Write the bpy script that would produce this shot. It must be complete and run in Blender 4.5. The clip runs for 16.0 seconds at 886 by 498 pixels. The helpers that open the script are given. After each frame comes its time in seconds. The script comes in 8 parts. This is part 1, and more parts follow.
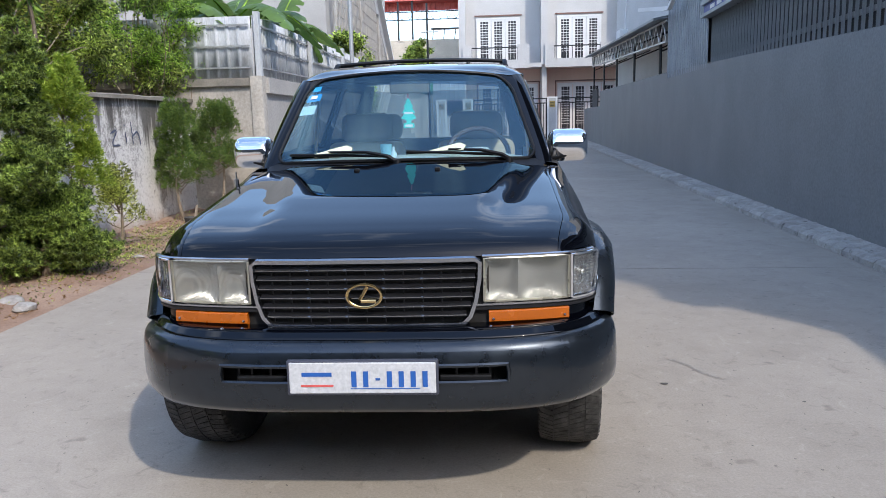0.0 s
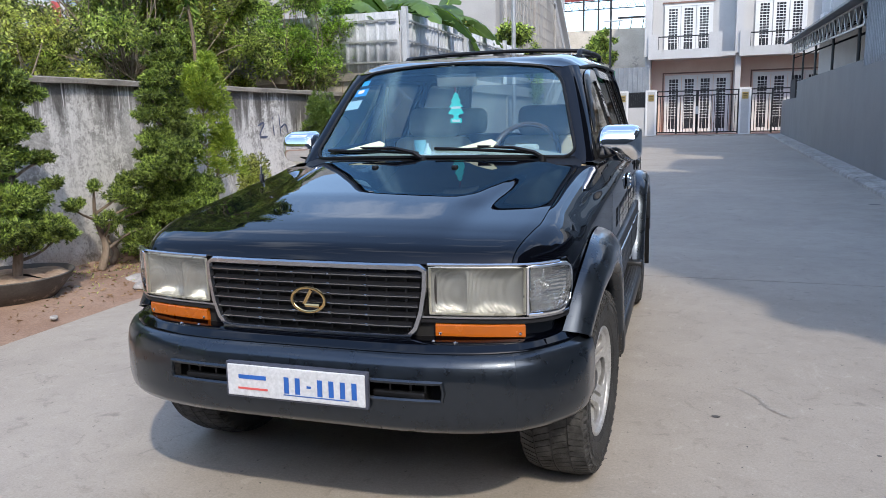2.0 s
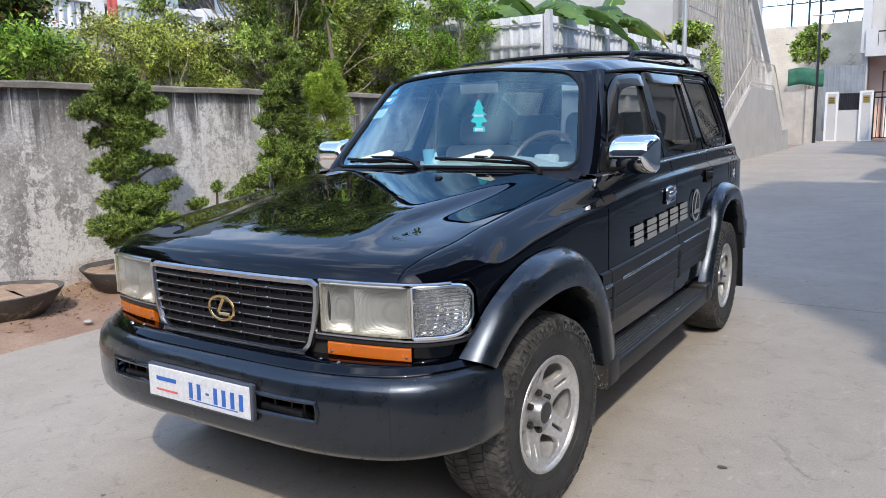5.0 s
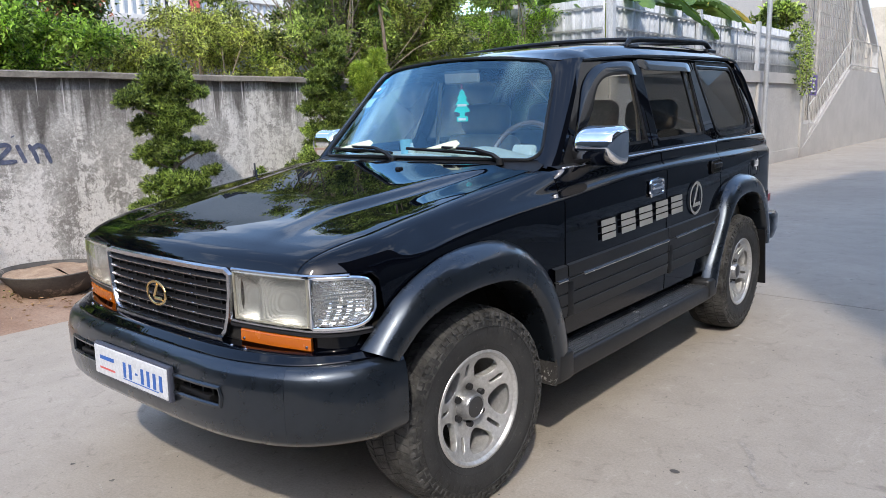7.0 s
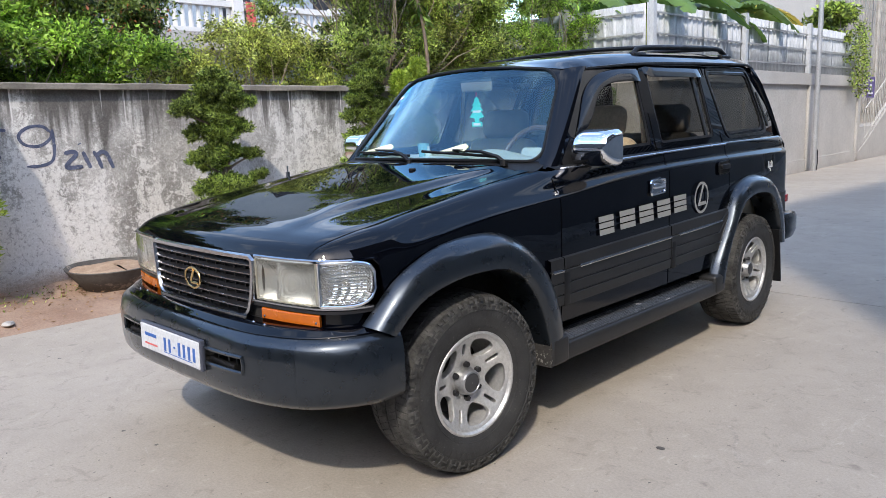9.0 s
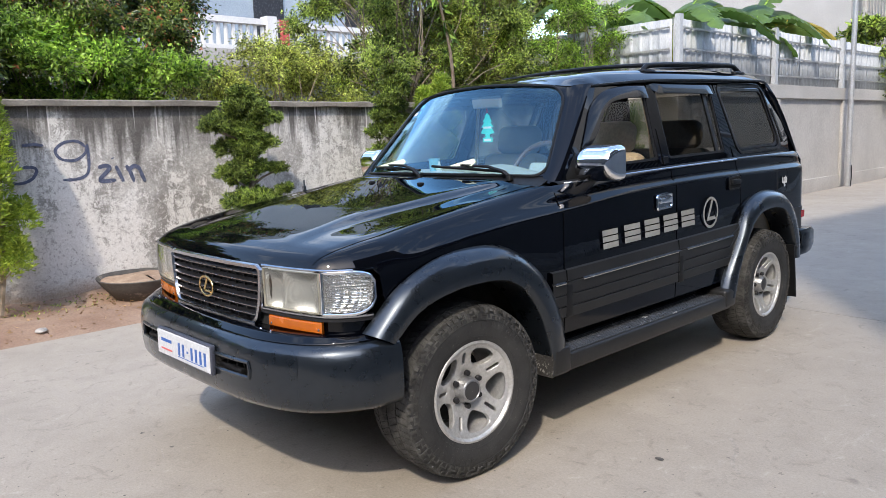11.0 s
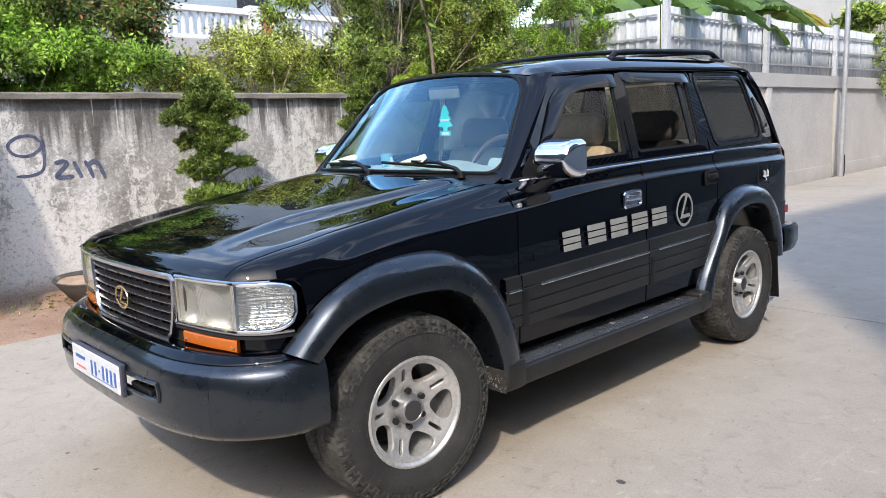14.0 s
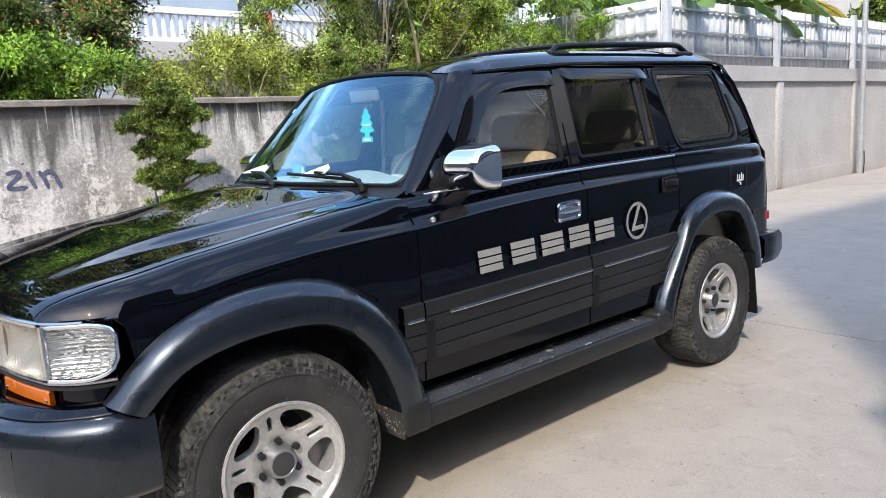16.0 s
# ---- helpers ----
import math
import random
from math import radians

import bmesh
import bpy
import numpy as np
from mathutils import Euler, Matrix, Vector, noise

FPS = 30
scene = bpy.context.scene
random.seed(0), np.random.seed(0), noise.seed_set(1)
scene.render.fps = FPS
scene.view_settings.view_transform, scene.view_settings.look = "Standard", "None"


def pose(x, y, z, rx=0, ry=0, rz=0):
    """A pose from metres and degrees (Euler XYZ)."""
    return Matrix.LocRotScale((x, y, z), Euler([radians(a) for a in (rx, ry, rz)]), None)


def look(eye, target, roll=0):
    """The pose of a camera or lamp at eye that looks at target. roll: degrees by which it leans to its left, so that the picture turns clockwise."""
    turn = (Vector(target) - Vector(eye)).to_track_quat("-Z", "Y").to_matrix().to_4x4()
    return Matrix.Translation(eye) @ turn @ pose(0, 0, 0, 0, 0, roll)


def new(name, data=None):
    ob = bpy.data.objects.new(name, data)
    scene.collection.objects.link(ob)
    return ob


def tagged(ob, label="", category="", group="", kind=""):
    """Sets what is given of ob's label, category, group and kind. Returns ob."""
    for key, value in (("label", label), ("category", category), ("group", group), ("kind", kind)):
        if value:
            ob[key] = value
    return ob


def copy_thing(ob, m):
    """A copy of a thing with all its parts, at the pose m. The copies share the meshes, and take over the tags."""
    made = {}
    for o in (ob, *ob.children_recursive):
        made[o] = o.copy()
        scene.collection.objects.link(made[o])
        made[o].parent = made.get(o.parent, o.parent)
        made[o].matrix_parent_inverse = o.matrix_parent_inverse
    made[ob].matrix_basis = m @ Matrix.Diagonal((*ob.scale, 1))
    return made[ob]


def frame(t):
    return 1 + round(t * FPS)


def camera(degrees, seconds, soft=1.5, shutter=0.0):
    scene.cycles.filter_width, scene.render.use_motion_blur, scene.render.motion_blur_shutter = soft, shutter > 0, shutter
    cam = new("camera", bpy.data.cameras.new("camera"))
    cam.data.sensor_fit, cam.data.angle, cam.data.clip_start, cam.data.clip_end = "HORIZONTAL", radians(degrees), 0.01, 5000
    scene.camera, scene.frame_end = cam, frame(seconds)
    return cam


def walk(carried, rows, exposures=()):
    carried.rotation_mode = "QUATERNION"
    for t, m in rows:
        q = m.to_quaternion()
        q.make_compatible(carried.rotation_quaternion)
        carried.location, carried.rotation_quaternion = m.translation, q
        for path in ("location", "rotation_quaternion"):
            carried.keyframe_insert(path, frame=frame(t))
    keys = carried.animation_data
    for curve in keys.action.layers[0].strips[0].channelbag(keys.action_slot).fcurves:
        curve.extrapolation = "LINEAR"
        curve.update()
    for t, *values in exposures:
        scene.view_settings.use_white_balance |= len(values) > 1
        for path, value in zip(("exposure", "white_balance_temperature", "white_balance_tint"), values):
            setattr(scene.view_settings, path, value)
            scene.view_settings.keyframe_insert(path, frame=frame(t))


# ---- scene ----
cam = camera(61.7, 16.0, soft=0.3)
PATH = [
    (0, (0.459, -2.433, 1.459), (0.335, -0.466, 1.118), -1.5),
    (0.5, (0.632, -2.3, 1.446), (0.4, -0.344, 1.098), -1.4),
    (1, (0.797, -2.218, 1.458), (0.43, -0.284, 1.104), -1.6),
    (1.5, (1.04, -2.151, 1.461), (0.537, -0.247, 1.11), -1.5),
    (2, (1.221, -2.091, 1.455), (0.612, -0.218, 1.106), -1.4),
    (2.5, (1.337, -1.989, 1.436), (0.638, -0.146, 1.095), -1.4),
    (3, (1.466, -1.897, 1.451), (0.682, -0.088, 1.114), -1.6),
    (3.5, (1.601, -1.828, 1.448), (0.738, -0.055, 1.114), -1.6),
    (4, (1.802, -1.748, 1.459), (0.86, -0.016, 1.125), -1.5),
    (4.2, (1.862, -1.719, 1.46), (0.892, -0.002, 1.128), -1.5),
    (6.3, (2.336, -1.315, 1.455), (1.126, 0.238, 1.105), -1.3),
    (6.5, (2.404, -1.28, 1.468), (1.175, 0.257, 1.111), -1.3),
    (7, (2.513, -1.23, 1.469), (1.249, 0.277, 1.109), -1.5),
    (7.5, (2.6, -1.269, 1.458), (1.309, 0.216, 1.102), -1.7),
    (8, (2.728, -1.348, 1.46), (1.411, 0.114, 1.104), -1.9),
    (8.5, (2.806, -1.371, 1.465), (1.462, 0.068, 1.113), -2.0),
    (9, (2.892, -1.329, 1.461), (1.516, 0.082, 1.121), -2.0),
    (9.5, (2.994, -1.304, 1.461), (1.587, 0.081, 1.139), -1.9),
    (10, (3.038, -1.306, 1.462), (1.612, 0.062, 1.156), -1.9),
    (10.2, (3.042, -1.312, 1.462), (1.608, 0.05, 1.162), -1.9),
    (12.5, (3.086, -1.266, 1.461), (1.639, 0.081, 1.156), -2.1),
    (13, (3.064, -1.192, 1.457), (1.626, 0.161, 1.14), -2.2),
    (13.5, (3.022, -1.042, 1.456), (1.592, 0.318, 1.133), -2.3),
    (14, (3.007, -0.937, 1.468), (1.572, 0.418, 1.145), -2.3),
    (14.5, (3.018, -0.79, 1.464), (1.564, 0.545, 1.144), -2.4),
    (15, (3.066, -0.574, 1.47), (1.592, 0.739, 1.148), -2.4),
    (15.5, (3.083, -0.447, 1.468), (1.604, 0.86, 1.146), -2.8),
    (16, (3.057, -0.271, 1.467), (1.575, 1.033, 1.148), -3.2),
]
EXPOSURES = [(0, 0.12, 6450, 10), (4.2, 0.20, 6550, 10), (7, 0.26, 6550, 10), (10, 0.36, 6700, 10), (12.5, 0.44, 6850, 10), (16, 0.66, 6800, 10)]
walk(cam, [(t, look(eye, target, roll)) for t, eye, target, roll in PATH], EXPOSURES)
SKY, SUN = 0.43, 2.75

# ---- world, sun ----
SUN_FROM = Vector((0.60, -0.82, 1.0)).normalized()
world = bpy.data.worlds.new("sky")
scene.world = world
world.use_nodes = True
wn = world.node_tree.nodes
sky = wn.new("ShaderNodeTexSky")
sky.sky_type, sky.sun_disc = "NISHITA", False
sky.sun_elevation = math.asin(SUN_FROM.z)
sky.sun_rotation = math.atan2(SUN_FROM.x, SUN_FROM.y)
sky.air_density, sky.dust_density, sky.ozone_density = 1.0, 1.0, 2.0
# thin bright clouds over the blue
cl_co = wn.new("ShaderNodeTexCoord")
cl_map = wn.new("ShaderNodeMapping")
cl_map.inputs["Scale"].default_value = (2.2, 2.2, 5.0)
cl_noise = wn.new("ShaderNodeTexNoise")
cl_noise.inputs["Scale"].default_value, cl_noise.inputs["Detail"].default_value, cl_noise.inputs["Roughness"].default_value = 1.6, 7, 0.58
cl_ramp = wn.new("ShaderNodeValToRGB")
cl_ramp.color_ramp.elements[0].position, cl_ramp.color_ramp.elements[1].position = 0.54, 0.92
cl_mix = wn.new("ShaderNodeMixRGB")
cl_mix.inputs[2].default_value = (6.4, 6.8, 7.5, 1)
wl = world.node_tree.links
wl.new(cl_co.outputs["Generated"], cl_map.inputs[0])
wl.new(cl_map.outputs[0], cl_noise.inputs["Vector"])
wl.new(cl_noise.outputs["Fac"], cl_ramp.inputs[0])
wl.new(cl_ramp.outputs[0], cl_mix.inputs[0])
wl.new(sky.outputs[0], cl_mix.inputs[1])
wl.new(cl_mix.outputs[0], wn["Background"].inputs["Color"])
wn["Background"].inputs["Strength"].default_value = SKY
sun = new("sun", bpy.data.lights.new("sun", "SUN"))
sun.data.energy, sun.data.angle, sun.data.color = SUN, radians(1.5), (1.0, 0.93, 0.82)
sun.matrix_basis = look(SUN_FROM * 30, (0, 0, 0))


# ---- materials ----
def shader(name):
    m = bpy.data.materials.new(name)
    m.use_nodes = True
    return m, m.node_tree.nodes, m.node_tree.links, m.node_tree.nodes["Principled BSDF"]


def node(nodes, links, kind, ins=None, operation="", blend_type="", use_clamp=False):
    n = nodes.new("ShaderNode" + kind)
    if operation:
        n.operation, n.use_clamp = operation, use_clamp
    if blend_type:
        n.blend_type = blend_type
    for k, v in (ins or {}).items():
        if hasattr(v, "is_output"):
            links.new(v, n.inputs[k])
        else:
            n.inputs[k].default_value = v
    return n


def rgba(c):
    return (*c, 1.0)


def ramp(nodes, links, fac, a, b, ca=(0, 0, 0), cb=(1, 1, 1)):
    r = node(nodes, links, "ValToRGB", {0: fac})
    r.color_ramp.elements[0].position, r.color_ramp.elements[1].position = a, b
    r.color_ramp.elements[0].color, r.color_ramp.elements[1].color = rgba(ca), rgba(cb)
    return r.outputs[0]


def mix(nodes, links, fac, a, b, kind="MIX"):
    return node(nodes, links, "MixRGB", {0: fac, 1: a, 2: b}, blend_type=kind).outputs[0]


def surface(name, c1, c2, s1=2.0, s2=40.0, rough=0.6, metal=0.0, bump=0.1, spots=None, stretch=(1, 1, 1), coat=0.0, vary=0.0, rand="none", spec=0.5):
    """Two colours mottled at scale s1, fine grain at s2 in colour, gloss and relief; spots: (colour, scale, threshold)."""
    m, n, l, p = shader(name)
    co = node(n, l, "TexCoord").outputs["Object"]
    if stretch != (1, 1, 1):
        co = node(n, l, "Mapping", {0: co, "Scale": stretch}).outputs[0]
    big = node(n, l, "TexNoise", {"Vector": co, "Scale": s1, "Detail": 6.0, "Roughness": 0.6}).outputs["Fac"]
    fine = node(n, l, "TexNoise", {"Vector": co, "Scale": s2, "Detail": 4.0, "Roughness": 0.65}).outputs["Fac"]
    col = mix(n, l, ramp(n, l, big, 0.35, 0.65), rgba(c1), rgba(c2))
    col = mix(n, l, 0.35, col, ramp(n, l, fine, 0.3, 0.7, (0.25, 0.25, 0.25), (0.8, 0.8, 0.8)), "OVERLAY") if bump or spots else col
    if spots:
        sc, ss, st = spots
        sp = node(n, l, "TexNoise", {"Vector": co, "Scale": ss, "Detail": 5.0, "Roughness": 0.7}).outputs["Fac"]
        col = mix(n, l, ramp(n, l, sp, st, st + 0.06), col, rgba(sc))
    if vary:
        r = node(n, l, "ObjectInfo").outputs["Random"] if rand == "object" else node(n, l, "NewGeometry").outputs["Random Per Island"]
        hsv = node(n, l, "HueSaturation", {"Color": col, "Value": node(n, l, "MapRange", {0: r, 3: 1 - vary, 4: 1 + vary}).outputs[0],
                                          "Hue": node(n, l, "MapRange", {0: r, 3: 0.5 - vary * 0.06, 4: 0.5 + vary * 0.03}).outputs[0]})
        col = hsv.outputs[0]
    l.new(col, p.inputs["Base Color"])
    l.new(node(n, l, "MapRange", {0: fine, 3: max(0.02, rough - 0.1), 4: min(1, rough + 0.1)}).outputs[0], p.inputs["Roughness"])
    p.inputs["Metallic"].default_value, p.inputs["Coat Weight"].default_value, p.inputs["Coat Roughness"].default_value = metal, coat, 0.04
    p.inputs["Specular IOR Level"].default_value = spec
    if bump:
        l.new(node(n, l, "Bump", {"Strength": bump, "Distance": 0.02, "Height": fine}).outputs[0], p.inputs["Normal"])
    return m


def plain(name, c, rough=0.5, metal=0.0, coat=0.0, spec=0.5):
    """A small part's material: fine dust in the gloss."""
    m, n, l, p = shader(name)
    co = node(n, l, "TexCoord").outputs["Object"]
    f = node(n, l, "TexNoise", {"Vector": co, "Scale": 18.0, "Detail": 5.0}).outputs["Fac"]
    l.new(node(n, l, "MapRange", {0: f, 1: 0.3, 2: 0.7, 3: rough * 0.8, 4: min(1.0, rough * 1.25)}).outputs[0], p.inputs["Roughness"])
    l.new(mix(n, l, ramp(n, l, f, 0.35, 0.7), rgba(c), rgba([min(1, v * 1.14) for v in c])), p.inputs["Base Color"])
    p.inputs["Metallic"].default_value, p.inputs["Coat Weight"].default_value, p.inputs["Coat Roughness"].default_value = metal, coat, 0.012
    p.inputs["Coat IOR"].default_value = 1.46
    p.inputs["Specular IOR Level"].default_value = spec
    return m


def pane(name, tint, gloss=1.0, ior=1.5, sheen=(1, 1, 1)):
    """A thin glass pane: tinted see-through with a mirror sheen by Fresnel."""
    m, n, l, p = shader(name)
    n.remove(p)
    t = node(n, l, "BsdfTransparent", {"Color": rgba(tint)}).outputs[0]
    g = node(n, l, "BsdfGlossy", {"Color": rgba(sheen), "Roughness": 0.02}).outputs[0]
    f = node(n, l, "Fresnel", {"IOR": ior}).outputs[0]
    f = node(n, l, "Math", {0: f, 1: gloss}, operation="MULTIPLY", use_clamp=True).outputs[0]
    l.new(node(n, l, "MixShader", {0: f, 1: t, 2: g}).outputs[0], n["Material Output"].inputs[0])
    return m


def leafy(name, c1, c2, rough=0.45, trans=0.35, vary=0.35):
    """Leaves: colour varies leaf by leaf, some light comes through."""
    m, n, l, p = shader(name)
    r = node(n, l, "NewGeometry").outputs["Random Per Island"]
    big = node(n, l, "TexNoise", {"Vector": node(n, l, "TexCoord").outputs["Object"], "Scale": 2.5, "Detail": 3.0}).outputs["Fac"]
    col = mix(n, l, ramp(n, l, r, 0.15, 1.0), rgba(c1), rgba(c2))
    col = node(n, l, "HueSaturation", {"Color": col, "Value": node(n, l, "MapRange", {0: big, 1: 0.3, 2: 0.7, 3: 1 - vary, 4: 1 + vary}).outputs[0]}).outputs[0]
    l.new(col, p.inputs["Base Color"])
    p.inputs["Roughness"].default_value = rough
    tr = node(n, l, "BsdfTranslucent", {"Color": col}).outputs[0]
    l.new(node(n, l, "MixShader", {0: trans, 1: p.outputs[0], 2: tr}).outputs[0], n["Material Output"].inputs[0])
    return m


def concrete_slab():
    """Power-floated concrete: cloudy tone, dark blotches, scuffs and grit."""
    m, n, l, p = shader("slab_concrete")
    co = node(n, l, "TexCoord").outputs["Object"]
    big = node(n, l, "TexNoise", {"Vector": co, "Scale": 0.45, "Detail": 8.0, "Roughness": 0.62, "Distortion": 0.6}).outputs["Fac"]
    mid = node(n, l, "TexNoise", {"Vector": co, "Scale": 3.2, "Detail": 8.0, "Roughness": 0.7, "Distortion": 0.4}).outputs["Fac"]
    fine = node(n, l, "TexNoise", {"Vector": co, "Scale": 90.0, "Detail": 5.0, "Roughness": 0.75}).outputs["Fac"]
    scuff = node(n, l, "TexNoise", {"Vector": node(n, l, "Mapping", {0: co, "Scale": (1.2, 0.25, 1), "Rotation": (0, 0, 0.5)}).outputs[0], "Scale": 2.0, "Detail": 9.0, "Roughness": 0.8}).outputs["Fac"]
    col = mix(n, l, ramp(n, l, big, 0.3, 0.7), (0.300, 0.265, 0.223, 1), (0.375, 0.334, 0.284, 1))
    col = mix(n, l, ramp(n, l, mid, 0.47, 0.72, (0, 0, 0), (0.55, 0.55, 0.55)), col, (0.265, 0.234, 0.200, 1))
    col = mix(n, l, ramp(n, l, scuff, 0.60, 0.74, (0, 0, 0), (0.5, 0.5, 0.5)), col, (0.52, 0.475, 0.42, 1))
    smudge = node(n, l, "TexNoise", {"Vector": co, "Scale": 8.5, "Detail": 9.0, "Roughness": 0.72, "Distortion": 1.2}).outputs["Fac"]
    col = mix(n, l, ramp(n, l, smudge, 0.56, 0.69, (0, 0, 0), (0.62, 0.62, 0.62)), col, (0.205, 0.180, 0.155, 1))
    col = mix(n, l, ramp(n, l, smudge, 0.30, 0.42, (0.45, 0.45, 0.45), (0, 0, 0)), col, (0.47, 0.425, 0.37, 1))
    fleck = node(n, l, "TexNoise", {"Vector": node(n, l, "Mapping", {0: co, "Scale": (1, 0.55, 1), "Rotation": (0, 0, 0.9)}).outputs[0], "Scale": 26.0, "Detail": 5.0, "Roughness": 0.65}).outputs["Fac"]
    col = mix(n, l, ramp(n, l, fleck, 0.65, 0.70, (0, 0, 0), (0.75, 0.75, 0.75)), col, (0.15, 0.132, 0.115, 1))
    dots = node(n, l, "TexNoise", {"Vector": co, "Scale": 5.5, "Detail": 2.0, "Roughness": 0.5}).outputs["Fac"]
    col = mix(n, l, ramp(n, l, dots, 0.70, 0.76, (0, 0, 0), (0.55, 0.55, 0.55)), col, (0.17, 0.15, 0.135, 1))
    col = mix(n, l, 0.30, col, ramp(n, l, fine, 0.3, 0.7, (0.25, 0.25, 0.25), (0.75, 0.75, 0.75)), "OVERLAY")
    l.new(col, p.inputs["Base Color"])
    l.new(node(n, l, "MapRange", {0: mid, 3: 0.68, 4: 0.9}).outputs[0], p.inputs["Roughness"])
    p.inputs["Specular IOR Level"].default_value = 0.25
    l.new(node(n, l, "Bump", {"Strength": 0.12, "Distance": 0.01, "Height": fine}).outputs[0], p.inputs["Normal"])
    return m


def old_plaster():
    """Grey cement render with streaks run down from the coping, pale flaked patches and damp stains."""
    m, n, l, p = shader("weathered_plaster")
    co = node(n, l, "TexCoord").outputs["Object"]
    z = node(n, l, "SeparateXYZ", {0: co}).outputs["Z"]
    blot = node(n, l, "TexNoise", {"Vector": co, "Scale": 1.1, "Detail": 9.0, "Roughness": 0.68, "Distortion": 0.5}).outputs["Fac"]
    flake = node(n, l, "TexNoise", {"Vector": co, "Scale": 7.5, "Detail": 14.0, "Roughness": 0.84, "Distortion": 0.5}).outputs["Fac"]
    fine = node(n, l, "TexNoise", {"Vector": co, "Scale": 60.0, "Detail": 6.0, "Roughness": 0.75}).outputs["Fac"]
    streak = node(n, l, "TexNoise", {"Vector": node(n, l, "Mapping", {0: co, "Scale": (6.5, 6.5, 0.35)}).outputs[0], "Scale": 1.0, "Detail": 5.0, "Roughness": 0.6}).outputs["Fac"]
    drip = node(n, l, "TexNoise", {"Vector": node(n, l, "Mapping", {0: co, "Scale": (15, 15, 0.55), "Location": (3, 7, 1)}).outputs[0], "Scale": 1.0, "Detail": 6.0, "Roughness": 0.6, "Distortion": 0.25}).outputs["Fac"]
    col = mix(n, l, ramp(n, l, blot, 0.39, 0.61), (0.235, 0.221, 0.205, 1), (0.555, 0.535, 0.507, 1))
    # pale flakes, denser towards the foot where the render has washed out
    low = node(n, l, "MapRange", {0: z, 1: 0.2, 2: 1.5, 3: 0.045, 4: -0.07}).outputs[0]
    runs = node(n, l, "TexNoise", {"Vector": node(n, l, "Mapping", {0: co, "Scale": (2.6, 2.6, 0.30), "Location": (1, 4, 2)}).outputs[0], "Scale": 1.0, "Detail": 5.0, "Roughness": 0.6}).outputs["Fac"]
    bias = node(n, l, "MapRange", {0: runs, 1: 0.36, 2: 0.62, 3: -0.07, 4: 0.13}).outputs[0]
    low = node(n, l, "Math", {0: low, 1: bias}, operation="ADD").outputs[0]
    fl = node(n, l, "Math", {0: flake, 1: low}, operation="ADD").outputs[0]
    col = mix(n, l, ramp(n, l, fl, 0.485, 0.525, (0, 0, 0), (0.88, 0.88, 0.88)), col, (0.70, 0.68, 0.65, 1))
    fl2 = node(n, l, "TexNoise", {"Vector": co, "Scale": 26.0, "Detail": 8.0, "Roughness": 0.75, "Distortion": 0.3}).outputs["Fac"]
    col = mix(n, l, ramp(n, l, fl2, 0.54, 0.60, (0, 0, 0), (0.55, 0.55, 0.55)), col, (0.70, 0.68, 0.65, 1))
    col = mix(n, l, ramp(n, l, fl2, 0.40, 0.46, (0.55, 0.55, 0.55), (0, 0, 0)), col, (0.23, 0.216, 0.20, 1))
    # soot streaks under the coping, and white lime runs
    hi = node(n, l, "MapRange", {0: z, 1: 0.9, 2: 1.85, 3: -0.20, 4: 0.20}).outputs[0]
    st = node(n, l, "Math", {0: streak, 1: hi}, operation="ADD").outputs[0]
    col = mix(n, l, ramp(n, l, st, 0.51, 0.66, (0, 0, 0), (0.86, 0.86, 0.86)), col, (0.070, 0.063, 0.057, 1))
    hi2 = node(n, l, "MapRange", {0: z, 1: 1.0, 2: 1.8, 3: -0.05, 4: 0.035}).outputs[0]
    dr = node(n, l, "Math", {0: drip, 1: hi2}, operation="ADD").outputs[0]
    col = mix(n, l, ramp(n, l, dr, 0.63, 0.66, (0, 0, 0), (0.85, 0.85, 0.85)), col, (0.74, 0.72, 0.69, 1))
    # rusty earth splash at the foot
    foot = node(n, l, "Math", {0: node(n, l, "MapRange", {0: z, 1: 0.0, 2: 0.55, 3: 0.35, 4: -0.3}).outputs[0], 1: blot}, operation="ADD").outputs[0]
    col = mix(n, l, ramp(n, l, foot, 0.55, 0.8, (0, 0, 0), (0.8, 0.8, 0.8)), col, (0.36, 0.25, 0.17, 1))
    col = mix(n, l, 0.55, col, ramp(n, l, fine, 0.3, 0.7, (0.2, 0.2, 0.2), (0.8, 0.8, 0.8)), "OVERLAY")
    l.new(col, p.inputs["Base Color"])
    p.inputs["Roughness"].default_value = 0.88
    hgt = mix(n, l, 0.5, fl, fine)
    l.new(node(n, l, "Bump", {"Strength": 0.6, "Distance": 0.015, "Height": hgt}).outputs[0], p.inputs["Normal"])
    return m


M_slab = concrete_slab()
M_old = old_plaster()
M_dirt = surface("red_earth", (0.235, 0.143, 0.096), (0.345, 0.238, 0.172), 1.6, 55, 0.95, bump=0.5, spots=((0.22, 0.14, 0.10), 14, 0.60))
M_greywall = surface("dark_grey_paint", (0.158, 0.162, 0.166), (0.188, 0.192, 0.195), 0.8, 30, 0.6, bump=0.06, spots=((0.23, 0.233, 0.236), 0.9, 0.68))
M_wall2 = surface("pale_grey_render", (0.37, 0.352, 0.33), (0.43, 0.41, 0.385), 1.2, 35, 0.8, bump=0.12)
M_rough = surface("bare_cement_render", (0.36, 0.33, 0.29), (0.46, 0.425, 0.375), 1.4, 22, 0.9, bump=0.3)
M_coping = surface("mossy_coping", (0.15, 0.135, 0.115), (0.27, 0.245, 0.21), 3.0, 40, 0.9, bump=0.35)
